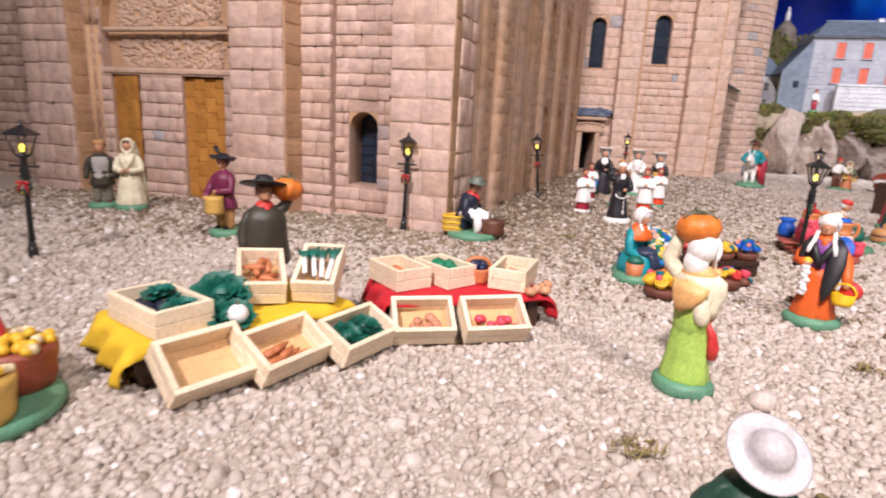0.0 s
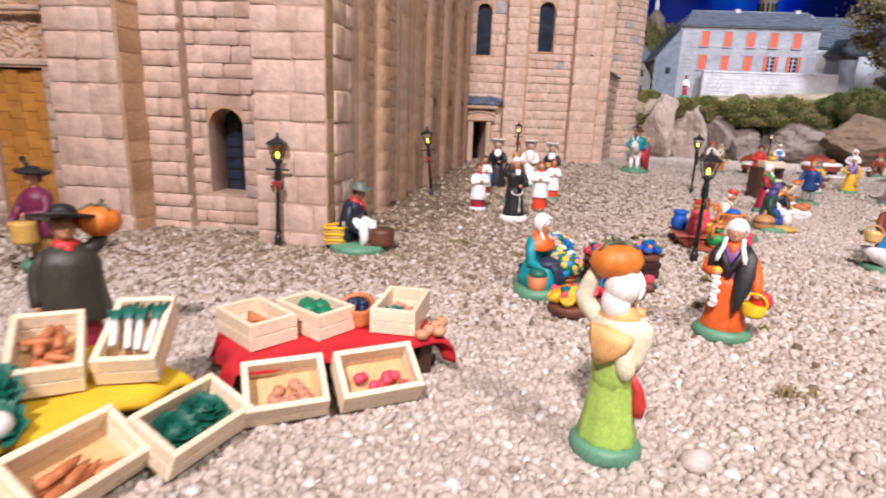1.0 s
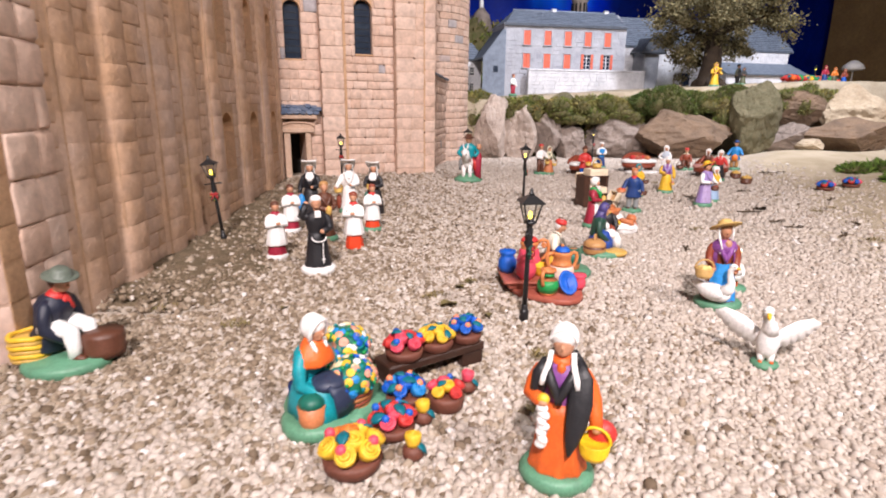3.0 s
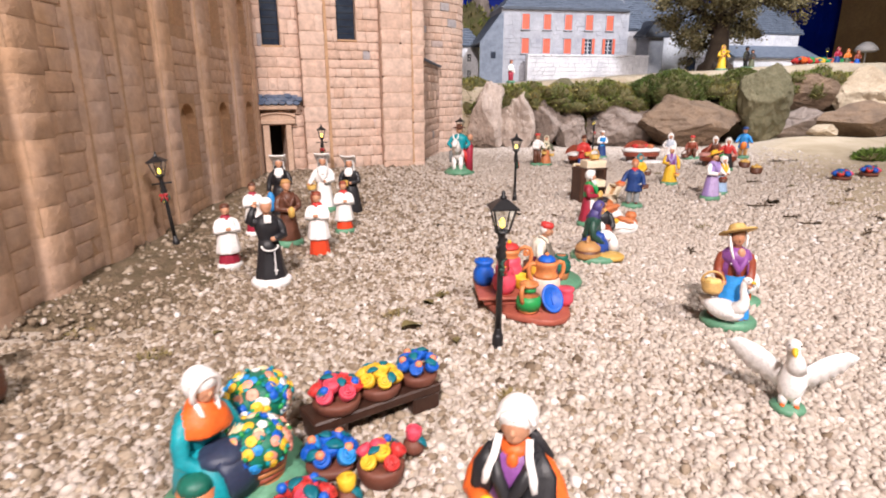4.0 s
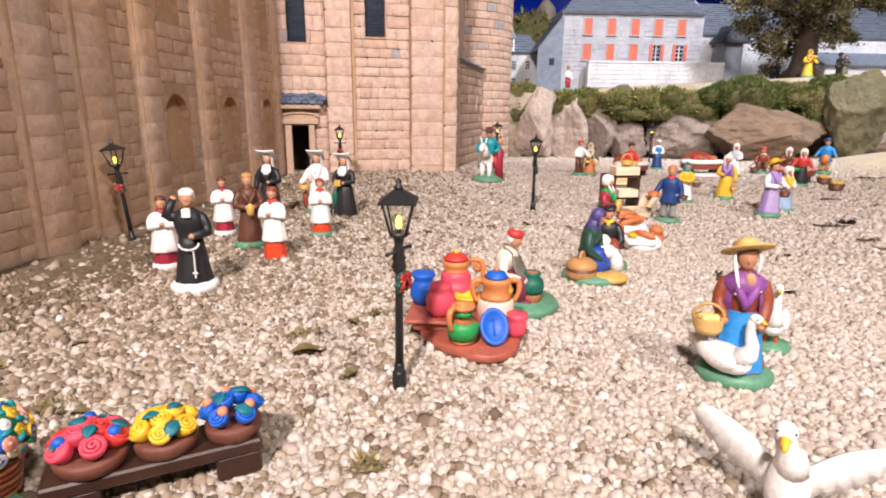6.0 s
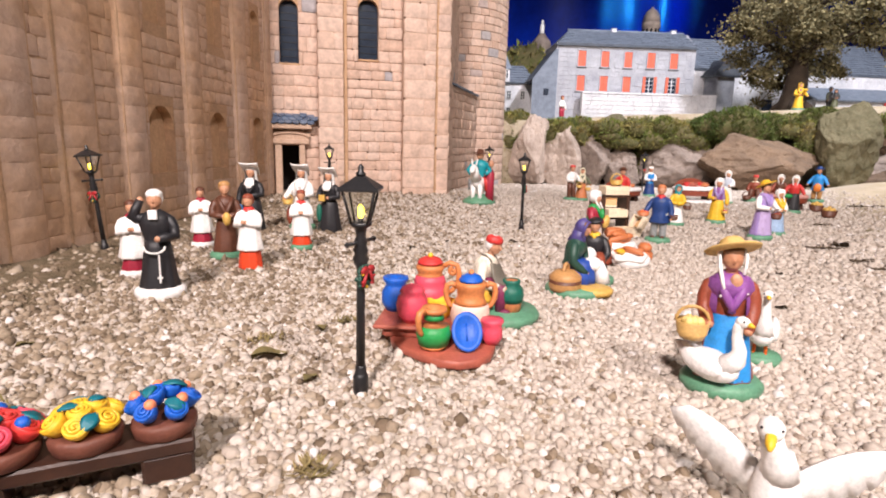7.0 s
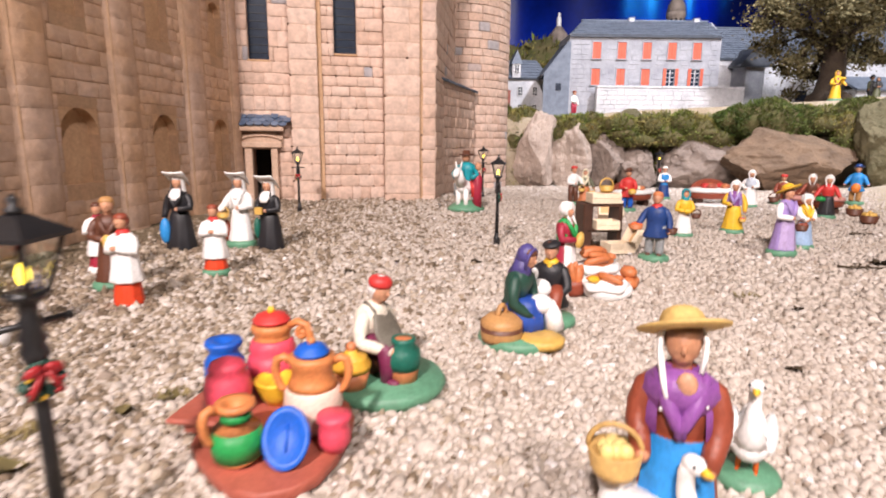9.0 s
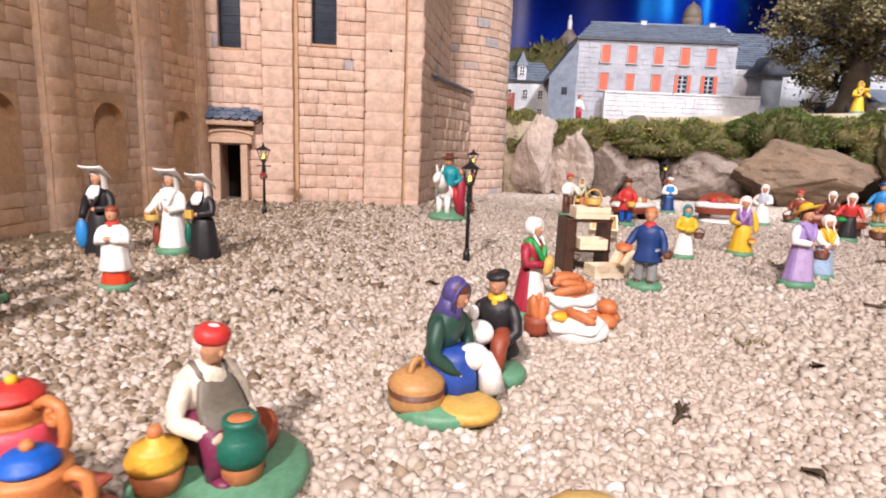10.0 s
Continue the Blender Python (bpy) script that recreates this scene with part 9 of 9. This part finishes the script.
pot(0.0150, 0.0045, 0.0046, [(0, 0.0080), (0.0050, 0.0126), (0.0110, 0.0146), (0.0160, 0.0136), (0.0195, 0.0108), (0.0215, 0.0097), (0.0250, 0.0102), (0.0275, 0.0117), (0.0290, 0.0111), (0.0292, 0)], ((0, paint(0.80, 0.60, 0.50)), (0.0175, ORANGECLAY)), "large tan amphora with blue lid", ((5, 0.015, 0.0265, 0.004, ORANGECLAY), (185, 0.015, 0.0265, 0.004, ORANGECLAY)), (0.0293, 0.0086, BLUE, ORANGECLAY), 0.83, 1.14)
pot(0.0275, -0.0100, 0.0046, [(0, 0.0045), (0.004, 0.0070), (0.009, 0.0068), (0.011, 0.0060), (0.0135, 0.0076), (0.0150, 0.0070), (0.0152, 0)], ((0, PINKRED),), "small red lidded cup beside the plate", (), None, 0.9, 1.0)
p = holder("plate", WARES @ pose(0.0125, -0.0205, 0.0145, 58, 0, 8) @ Matrix.Scale(0.84, 4), "bright blue oval dished plate leaning on the pots", "plate")
s = Solid()
s.lathe([(-0.0020, 0.006), (-0.0005, 0.0120), (0.0020, 0.0138), (0.0036, 0.0134), (0.0030, 0.0105), (0.0004, 0.0075), (0.0006, 0)], BLUE, seg=28)
s.tube([(-0.006, 0, 0.0008), (0.006, 0, 0.0008)], 0.0009, BLUE, seg=6)
s.v = [(y * 0.76, x, z) for x, y, z in s.v]
s.f = [q[::-1] for q in s.f]
s.part("plate_body", p)


# ---- baker's sacks, shelf and far stalls ----
CRUST = paint(0.56, 0.185, 0.065)


def sack(m, label, loaves, seed, buns=0):
    """White cloth sack slumped on its side, its mouth turned back, heaped with long loaves."""
    rnd = random.Random(seed)
    s = Solid()
    s.ball((0.002, 0.002, 0.0078), (0.0205, 0.0150, 0.0098), WHITE, seg=26, rings=14)
    s.lathe([(0.0105, 0.0192), (0.0130, 0.0200), (0.0160, 0.0178), (0.0165, 0.0150), (0.0140, 0.0120)], WHITE, pose(-0.001, 0.001, 0), seg=30, folds=5, amp=0.09, sy=0.72)
    s.v = [(x, y, z + 0.0012 * noise.noise((x * 160, y * 160, z * 160 + seed)) * 1.6) for x, y, z in s.v]
    s.thing("bread_sack", m, label, "sack", "bread sacks")
    loaf = Solid()
    loaf.tube([(-0.0105, 0, 0), (-0.008, 0, 0.0004), (0, 0, 0.0010), (0.008, 0, 0.0004), (0.0105, 0, 0)], [0.0012, 0.0028, 0.0034, 0.0028, 0.0012], CRUST, seg=10)
    loaf = loaf.mesh("loaf")
    for k in range(loaves):
        ob = new("loaf", loaf)
        ob.matrix_basis = m @ pose(-0.002 + rnd.uniform(-0.006, 0.006), rnd.uniform(-0.006, 0.006), 0.0165 + 0.0030 * (k // 3), rnd.uniform(-10, 10), rnd.uniform(-22, 12), -12 + rnd.uniform(-28, 28))
        tagged(ob, "long crusty orange-brown clay loaf in a sack", "bread", "loaves")


sack(pose(0.672, 0.862, -0.001, 12, 0, -8), "slumped white sack of long brown loaves", 4, 1)
sack(pose(0.694, 0.915, -0.002, 0, 0, 12) @ Matrix.Scale(1.15, 4), "white sack heaped high with long loaves", 11, 2)
s = Solid()
s.lathe([(0, 0.0075), (0.004, 0.0090), (0.008, 0.0084), (0.012, 0.0092), (0.013, 0)], RUST, seg=18, folds=5, amp=0.05)
for k in range(5):
    a = k * 1.26
    s.ball((0.0042 * math.cos(a), 0.0042 * math.sin(a), 0.0165 + 0.002 * (k % 2)), (0.0034, 0.0034, 0.0095), CRUST, turn=(10 * math.sin(a), 10 * math.cos(a), 0), seg=9, rings=7)
s.thing("bread_basket", pose(0.649, 0.872, 0.001), "rust-brown basket of upright loaves", "basket")
for k, (x, y) in enumerate(((0.702, 0.878), (0.710, 0.888), (0.697, 0.888), (0.705, 0.884))):
    s = Solid()
    s.ball((0, 0, 0), (0.0082, 0.0072, 0.0058), CRUST)
    s.tube([(-0.006, -0.001, 0.0045), (0.006, 0.001, 0.0045)], 0.0008, ORANGE, seg=6)
    s.thing("loaf", pose(x, y, 0.006 + (0.009 if k == 3 else 0), 0, 0, 30 * k), "round orange-brown clay loaf", "bread", "round loaves")
s = Solid()
s.ball((0, 0, 0), (0.0065, 0.0040, 0.0030), YELLOW)
s.thing("loaf", pose(0.659, 0.858, 0.0170, 10, 8, 30), "short yellow clay loaf at the sack's mouth", "bread", "round loaves")

SHELF = pose(0.764, 1.058, 0.002, 0, 0, -6) @ Matrix.Diagonal((0.82, 0.9, 0.88, 1))
shelf = holder("shelf_stand", SHELF, "dark brown wooden shelf stand holding pale crates", "shelf")
for x in (-0.021, 0.026):
    s = Solid()
    s.box((x, 0, 0.031), (0.014 if x < 0 else 0.006, 0.034, 0.062), DARKWOOD, bevel=0.12)
    s.part("side_panel", shelf)
for z in (0.026, 0.060):
    s = Solid()
    s.box((0.004, 0, z), (0.052, 0.034, 0.004), DARKWOOD, bevel=0.12)
    s.part("shelf_board", shelf)
crate(SHELF @ pose(0.004, -0.006, 0.062), "pale empty wooden crate on top of the shelf stand", 0.042, 0.026)
crate(SHELF @ pose(0.006, -0.012, 0.028), "pale wooden crate on the middle shelf", 0.034, 0.024, 0.012)
crate(SHELF @ pose(0.018, -0.030, 0.0, 0, 0, 8), "pale wooden crate on the gravel below the shelf", 0.038, 0.026)
crate(SHELF @ pose(0.052, -0.012, 0.010, 0, -60, 12), "pale wooden crate tipped on its end", 0.034, 0.024)
s = Solid()
basket(s, (0, 0, 0), 0.010, MUSTARD, None, True, 0.008)
s.thing("basket", SHELF @ pose(0.010, 0.0, 0.0758), "small yellow basket on the top crate", "basket")
crate(pose(0.865, 1.215, 0.024, 55, 0, -20), "pale crate of greens standing tilted", 0.036, 0.024)


def stall(m, label, cloth, goods, n, seed):
    """Round-ended brown counter on block legs with a raised back, its cloth a thing of its own."""
    t = holder("market_stall", m, label, "stall", "far market stalls")
    s = Solid()
    s.lathe([(0.013, 0.040), (0.014, 0.043), (0.026, 0.044), (0.0285, 0.041)], RUST, seg=30, sy=0.58)
    s.part("counter", t)
    for x in (-0.027, 0.027):
        s = Solid()
        s.box((x, 0, 0.0068), (0.012, 0.026, 0.0135), DARKWOOD, bevel=0.15)
        s.part("leg", t)
    s = Solid()
    a = [(0.034 * math.cos(q), 0.027 + 0.021 * math.sin(q)) for q in np.linspace(0, math.pi, 13)]
    k = len(a)
    s.put([(x, 0.0215, z) for x, z in a] + [(x, 0.0255, z) for x, z in a], [tuple(range(k))[::-1], tuple(range(k, 2 * k))] + [(i, (i + 1) % k, (i + 1) % k + k, i + k) for i in range(k)], RUST, False)
    s.part("backboard", t)
    s = Solid()
    s.lathe([(0.0245, 0.0465), (0.0300, 0.0450), (0.0320, 0.0400), (0.0322, 0.0)], cloth, seg=32, folds=9, amp=0.03, sy=0.58)
    s.thing("stall_cloth", m, "cloth spread on the round far stall", "cloth", "stall cloths")
    rnd = random.Random(seed)
    for k in range(n):
        s = Solid()
        s.ball((0, 0, 0), (rnd.uniform(0.006, 0.010), rnd.uniform(0.005, 0.008), 0.005), goods[k % len(goods)], seg=9, rings=6)
        s.thing("joint_of_meat", m @ pose(rnd.uniform(-0.027, 0.027), rnd.uniform(-0.012, 0.012), 0.0355, 0, 0, rnd.uniform(0, 180)), "reddish clay joint on the stall cloth", "meat", "joints of meat")


stall(pose(1.232, 1.465, 0.001, 0, 0, -15) @ Matrix.Scale(1.1, 4), "far stall with white cloth and red meat", WHITE, (RED, TERRACOTTA, BRICKRED), 9, 5)
stall(pose(1.055, 1.475, 0.001, 0, 0, 10), "far stall with white cloth and fish", WHITE, (GREY, TERRACOTTA, IVORY), 6, 6)
stall(pose(1.335, 1.315, 0.001, 0, 0, -25), "far stall of pink cloth and vegetables", paint(0.60, 0.30, 0.26), (GREEN, RUST, MUSTARD), 7, 7)
s = Solid()
s.lathe([(0.0, 0.052), (0.003, 0.050), (0.0045, 0.040), (0.0046, 0)], WHITE, seg=30, folds=7, amp=0.05, sy=0.55)
s.thing("ground_cloth", pose(1.228, 1.440, swell(1.228, 1.440) + 0.002, 0, 0, -15), "white cloth spread on the gravel below the stall", "cloth")
for x, y in ((1.30, 1.18), (1.36, 1.26)):
    s = Solid()
    basket(s, (0, 0, 0), 0.013, BROWN, None, False, 0.013)
    at = pose(x, y, swell(x, y) + 0.001)
    s.thing("basket", at, "low basket of yellow fruit by the stall", "basket", "fruit baskets")
    fill(veg_ball("fruit", MUSTARD, 0.0042, 0.9), "fruit", "round yellow fruit heaped in a low basket", at, [(0.0065 * math.cos(k * 1.05), 0.0065 * math.sin(k * 1.05), 0.0) for k in range(6)] + [(0, 0, 0.003)], "basket fruit", 0.0145)
for k, (x, y) in enumerate(((1.385, 1.050), (1.475, 1.052))):
    flower_tub(pose(x, y, swell(x, y) + 0.001), 0.017, (RED, BLUE, PINKRED, BLUE), "low clump of red and blue flowers on the sand", 0.006, 20 + k, 10)


# ---- terrace flowers, hanging plant ----
rnd = random.Random(6)
for k in range(7):
    x, y = 2.56 + 0.075 * k, 2.02 + 0.022 * k + rnd.uniform(-0.03, 0.03)
    flower_tub(pose(x, y, terrace_z(x)), 0.035, ((RED, ORANGE, RED), (GREEN, RED), (PEACH, YELLOW, GREEN))[k % 3], "clump of red and orange flowers on the upper street", 0.012, 40 + k, 9)
s = Solid()
s.lathe([(0, 0.004), (0.10, 0.004), (0.101, 0.04), (0.11, 0.055), (0.13, 0.045), (0.15, 0.02), (0.155, 0)], WHITE, seg=18)
s.thing("parasol", pose(3.42, 2.32, terrace_z(3.4)), "small white parasol among the terrace flowers", "parasol")


s = Solid()
s.ball((0, 0, 0.003), (0.0075, 0.0060, 0.0048), rough_colour("pale_pebble", (0.66, 0.58, 0.53), (0.54, 0.46, 0.41), 90, 0.85, 0.5, 5, dist=0.001), seg=12, rings=8)
s.v = [tuple(Vector(q) * (1 + 0.22 * noise.noise(Vector(q) * 170))) for q in s.v]
s.thing("stone", pose(0.1845, 0.3130, 0.001, 0, 0, 20), "single pale angular stone among the finer gravel", "stone")


# ---- dry leaves and sprigs lying on the gravel ----
def dry_leaf(x, y, turn, size, mat, label):
    s = Solid()
    v, f = [], []
    for i in range(9):
        u = i / 8
        w = 0.28 * math.sin(math.pi * u) ** 0.8
        for t in (-1, 0, 1):
            v.append(((u - 0.5), t * w, 0.10 * abs(t) + 0.10 * math.sin(u * 5)))
    for i in range(8):
        for t in range(2):
            a = i * 3 + t
            f.append((a, a + 3, a + 4, a + 1))
    n = len(v)
    s.put([*v, *[(x, y, z - 0.05) for x, y, z in v]], f + [tuple(n + q for q in reversed(c)) for c in f], mat, True)
    s.v = [tuple(c * size for c in q) for q in s.v]
    s.thing("dry_leaf", pose(x, y, swell(x, y) + 0.0028, 0, 0, turn), label, "leaf", "fallen leaves")


LEAFB = rough_colour("dead_leaf", (0.20, 0.16, 0.06), (0.12, 0.10, 0.04), 200, 0.8, 0.3, 4, dist=0.0004)
LEAFD = rough_colour("dark_leaf", (0.08, 0.055, 0.03), (0.05, 0.035, 0.02), 200, 0.8, 0.3, 4, dist=0.0004)
for x, y, t, q, mat in ((0.325, 0.676, 20, 0.020, LEAFB), (0.346, 0.640, 60, 0.012, LEAFB), (0.355, 0.72, 100, 0.014, LEAFB), (0.22, 0.63, 10, 0.010, LEAFB), (0.47, 0.98, 30, 0.012, LEAFD), (0.52, 1.02, 70, 0.010, LEAFD), (0.60, 1.00, 0, 0.012, LEAFD), (1.02, 0.92, 15, 0.030, LEAFD), (0.19, 0.72, 50, 0.010, LEAFB), (0.10, 0.22, 40, 0.012, LEAFB), (0.17, 0.24, 70, 0.012, LEAFB), (0.30, 0.50, 80, 0.012, LEAFB), (0.80, 0.80, 20, 0.012, LEAFD), (0.70, 0.70, 100, 0.010, LEAFD)):
    dry_leaf(x, y, t, q, mat, "curled dry leaf lying on the gravel")


def twig(x, y, turn, L, seed):
    """A dark dry sprig with a few side shoots, lying on the ground."""
    rnd = random.Random(seed)
    s = Solid()
    pts = [(L * (k / 5 - 0.5), L * 0.06 * rnd.uniform(-1, 1), 0.0018 + 0.001 * rnd.random()) for k in range(6)]
    s.tube(pts, [0.0011, 0.0013, 0.0012, 0.0010, 0.0008, 0.0004], LEAFD, seg=6)
    for k in range(9):
        q, side = pts[rnd.randrange(1, 5)], rnd.choice((-1, 1))
        e = (q[0] + L * rnd.uniform(0.05, 0.2), q[1] + side * L * rnd.uniform(0.06, 0.18), 0.002 + rnd.uniform(0, 0.004))
        s.tube([q, e], [0.0007, 0.0003], LEAFD, seg=5)
        s.ball(e, (L * 0.06, L * 0.025, 0.0008), LEAFD, seg=6, rings=4, turn=(0, rnd.uniform(-25, 25), rnd.uniform(0, 180)))
    s.thing("twig", pose(x, y, swell(x, y) + 0.0010, 0, 0, turn), "dark dry sprig lying on the ground", "twig", "fallen twigs")


for k, (x, y, a, L) in enumerate(((0.979, 0.906, -20, 0.045), (1.494, 1.265, -25, 0.07), (0.924, 0.791, -40, 0.028), (0.943, 0.730, 10, 0.025), (0.676, 0.751, 40, 0.020), (1.183, 1.088, -10, 0.035), (0.943, 0.830, -30, 0.024), (1.25, 0.95, 20, 0.03), (1.05, 0.78, 60, 0.02))):
    twig(x, y, a, L, k)


# ---- olive moss tufts caught in the gravel ----
DRYMOSS = rough_colour("dry_moss", (0.16, 0.135, 0.045), (0.30, 0.225, 0.10), 60, 0.9, 0.2, 10, patch=0.5)
rnd = random.Random(31)
for x, y, r in ((0.322, 0.705, 0.012), (0.372, 0.735, 0.008), (0.305, 0.452, 0.014), (0.345, 0.560, 0.008), (0.1135, 0.2666, 0.011), (0.205, 0.640, 0.010), (0.150, 0.700, 0.012), (0.095, 0.760, 0.012), (0.790, 0.840, 0.012), (1.106, 0.879, 0.014), (1.159, 0.891, 0.012), (1.20, 1.02, 0.012), (0.96, 0.70, 0.012), (1.10, 1.26, 0.014), (0.2710, 0.3630, 0.012)):
    s = Solid()
    for k in range(60):
        a, q = rnd.uniform(0, 6.28), r * math.sqrt(rnd.random())
        p = Vector((q * math.cos(a), q * math.sin(a) * 0.7, 0.0005))
        d = Vector((rnd.uniform(-1, 1), rnd.uniform(-1, 1), rnd.uniform(0.1, 0.7))).normalized() * rnd.uniform(0.003, 0.007)
        w = d.cross(Vector((0, 0, 1))).normalized() * 0.0006
        s.put([p - w, p + w, p + d * 0.6 + w * 0.8, p + d, p + d * 0.6 - w * 0.8], [(0, 1, 2, 3, 4)], DRYMOSS, False)
    s.thing("moss_tuft", pose(x, y, swell(x, y) + 0.0012), "thin olive moss tuft in the gravel", "moss", "moss tufts", "stuff")


# ---- loose gravel: thousands of small stones in one mesh for each stretch ----
def inside_church(x, y):
    """Which points lie under the church walls."""
    p = np.stack([x - C0.x, y - C0.y])
    u, w = p[0] * WEST.x + p[1] * WEST.y, p[0] * INTO.x + p[1] * INTO.y
    q = np.stack([x - A.x, y - A.y])
    side = q[0] * OUT.x + q[1] * OUT.y
    along = q[0] * NAVE.x + q[1] * NAVE.y
    west_front = (u > 0.0) & (w > 0.040)
    nave_side = (side < 0.0) & (along > 0.0)
    transept = (y > TY + 0.02) & (x < 0.70)
    return (west_front & (nave_side | (along <= 0.0))) | (nave_side & (u < 0.4)) | transept


def earth(x, y):
    """1 at the foot of the nave, falling to 0 at the outer edge of the earth strip."""
    q = np.stack([x - A.x, y - A.y])
    out, u = q[0] * OUT.x + q[1] * OUT.y, q[0] * NAVE.x + q[1] * NAVE.y
    wide = 0.070 + 0.062 * np.exp(-((u - 0.17) / 0.14) ** 2)
    return np.where((u > 0.05) & (u < 0.8) & (out > 0), np.clip(1 - (out / wide) ** 2, 0, 1), 0.0)


def gravel(name, x0, x1, y0, y1, step, size, seed, hole=None, label="", dirty_dimmed=False, plain=False):
    rng = np.random.default_rng(seed)
    xs, ys = np.meshgrid(np.arange(x0, x1, step), np.arange(y0, y1, step))
    x = (xs + rng.uniform(-0.5, 0.5, xs.shape) * step).ravel()
    y = (ys + rng.uniform(-0.5, 0.5, ys.shape) * step).ravel()
    keep = ~inside_church(x, y)
    if hole:
        keep &= ~((x > hole[0]) & (x < hole[1]) & (y > hole[2]) & (y < hole[3]))
    keep &= rng.random(len(x)) > 0.80 * earth(x, y) ** 0.4
    keep &= rng.random(len(x)) > 0.90 * np.clip((x - 0.9 * y - 0.20 + 0.05 * np.sin(17 * y) * np.sin(11 * x)) / 0.24, 0, 1) ** 0.8
    out = (x - A.x) * OUT.x + (y - A.y) * OUT.y
    along = (x - A.x) * NAVE.x + (y - A.y) * NAVE.y
    # dirt by the wall, spread wide so its brown also carries the light's falloff
    stained_dimmed = rng.random(len(x)) < np.where(x < 0.72, 0.92 * np.clip(1.15 - out / 0.46, 0, 1) * np.clip((along + 0.26) / 0.22, 0, 1), 0.0)
    keep &= stained_dimmed if dirty_dimmed else ~stained_dimmed
    x, y = x[keep], y[keep]
    n = len(x)
    g = (1 + 5 ** 0.5) / 2
    ico = np.array([(-1, g, 0), (1, g, 0), (-1, -g, 0), (1, -g, 0), (0, -1, g), (0, 1, g), (0, -1, -g), (0, 1, -g), (g, 0, -1), (g, 0, 1), (-g, 0, -1), (-g, 0, 1)], float) / (1 + g * g) ** 0.5
    tri = np.array([(0, 11, 5), (0, 5, 1), (0, 1, 7), (0, 7, 10), (0, 10, 11), (1, 5, 9), (5, 11, 4), (11, 10, 2), (10, 7, 6), (7, 1, 8), (3, 9, 4), (3, 4, 2), (3, 2, 6), (3, 6, 8), (3, 8, 9), (4, 9, 5), (2, 4, 11), (6, 2, 10), (8, 6, 7), (9, 8, 1)])
    if plain:
        ico = np.array([(1, 0, 0), (-1, 0, 0), (0, 1, 0), (0, -1, 0), (0, 0, 1), (0, 0, -1)], float)
        tri = np.array([(0, 2, 4), (2, 1, 4), (1, 3, 4), (3, 0, 4), (2, 0, 5), (1, 2, 5), (3, 1, 5), (0, 3, 5)])
    c = len(ico)
    r = size * np.exp(np.clip(rng.normal(0, 0.33, n), -0.8, 0.62))
    r *= np.where(rng.random(n) < 0.03, 1.4, 1.0)
    shape = rng.uniform(0.74, 1.26, (n, 3)) * np.array([1.16, 1.0, 0.82])
    v = ico[None] * (1 + rng.uniform(-0.32, 0.32, (n, c, 1)))
    v = v * (r[:, None] * shape)[:, None, :]
    q = rng.normal(size=(n, 4)) * np.array([1, 0.38, 0.38, 1])
    q /= np.linalg.norm(q, axis=1)[:, None]
    w, a, b, d = q.T
    R = np.stack([1 - 2 * (b * b + d * d), 2 * (a * b - d * w), 2 * (a * d + b * w), 2 * (a * b + d * w), 1 - 2 * (a * a + d * d), 2 * (b * d - a * w), 2 * (a * d - b * w), 2 * (b * d + a * w), 1 - 2 * (a * a + b * b)], 1).reshape(n, 3, 3)
    v = np.einsum("nij,nkj->nki", R, v)
    z = np.array([swell(px, py) for px, py in zip(x, y)]) + rng.uniform(-0.0010, 0.0008, n)
    z += 0.0052 * earth(x, y)
    v += np.stack([x, y, z], 1)[:, None, :]
    f = (tri[None] + c * np.arange(n)[:, None, None]).reshape(-1, 3)
    me = bpy.data.meshes.new(name)
    me.vertices.add(n * c)
    me.vertices.foreach_set("co", v.reshape(-1).astype(np.float32))
    me.loops.add(len(f) * 3)
    me.loops.foreach_set("vertex_index", f.reshape(-1).astype(np.int32))
    me.polygons.add(len(f))
    me.polygons.foreach_set("loop_start", (np.arange(len(f)) * 3).astype(np.int32))
    me.polygons.foreach_set("use_smooth", np.ones(len(f), bool))
    me.update(calc_edges=True)
    me.materials.append(GRAVELDIRTSHADE if dirty_dimmed else GRAVEL)
    return tagged(new(name, me), label, "gravel", kind="stuff")


for dirty_dimmed, what in ((False, "pale beige and grey gravel"), (True, "earth-stained and shade-darkened brown gravel near the church wall")):
    gravel("gravel", -0.22, 0.76, 0.17, 0.88, 0.0030, 0.00184, 1, None, what + " of the square", dirty_dimmed)
    gravel("gravel", -0.62, 1.60, 0.05, 1.98, 0.0050, 0.0030, 2, (-0.22, 0.76, 0.17, 0.88), what + " around the square", dirty_dimmed, True)
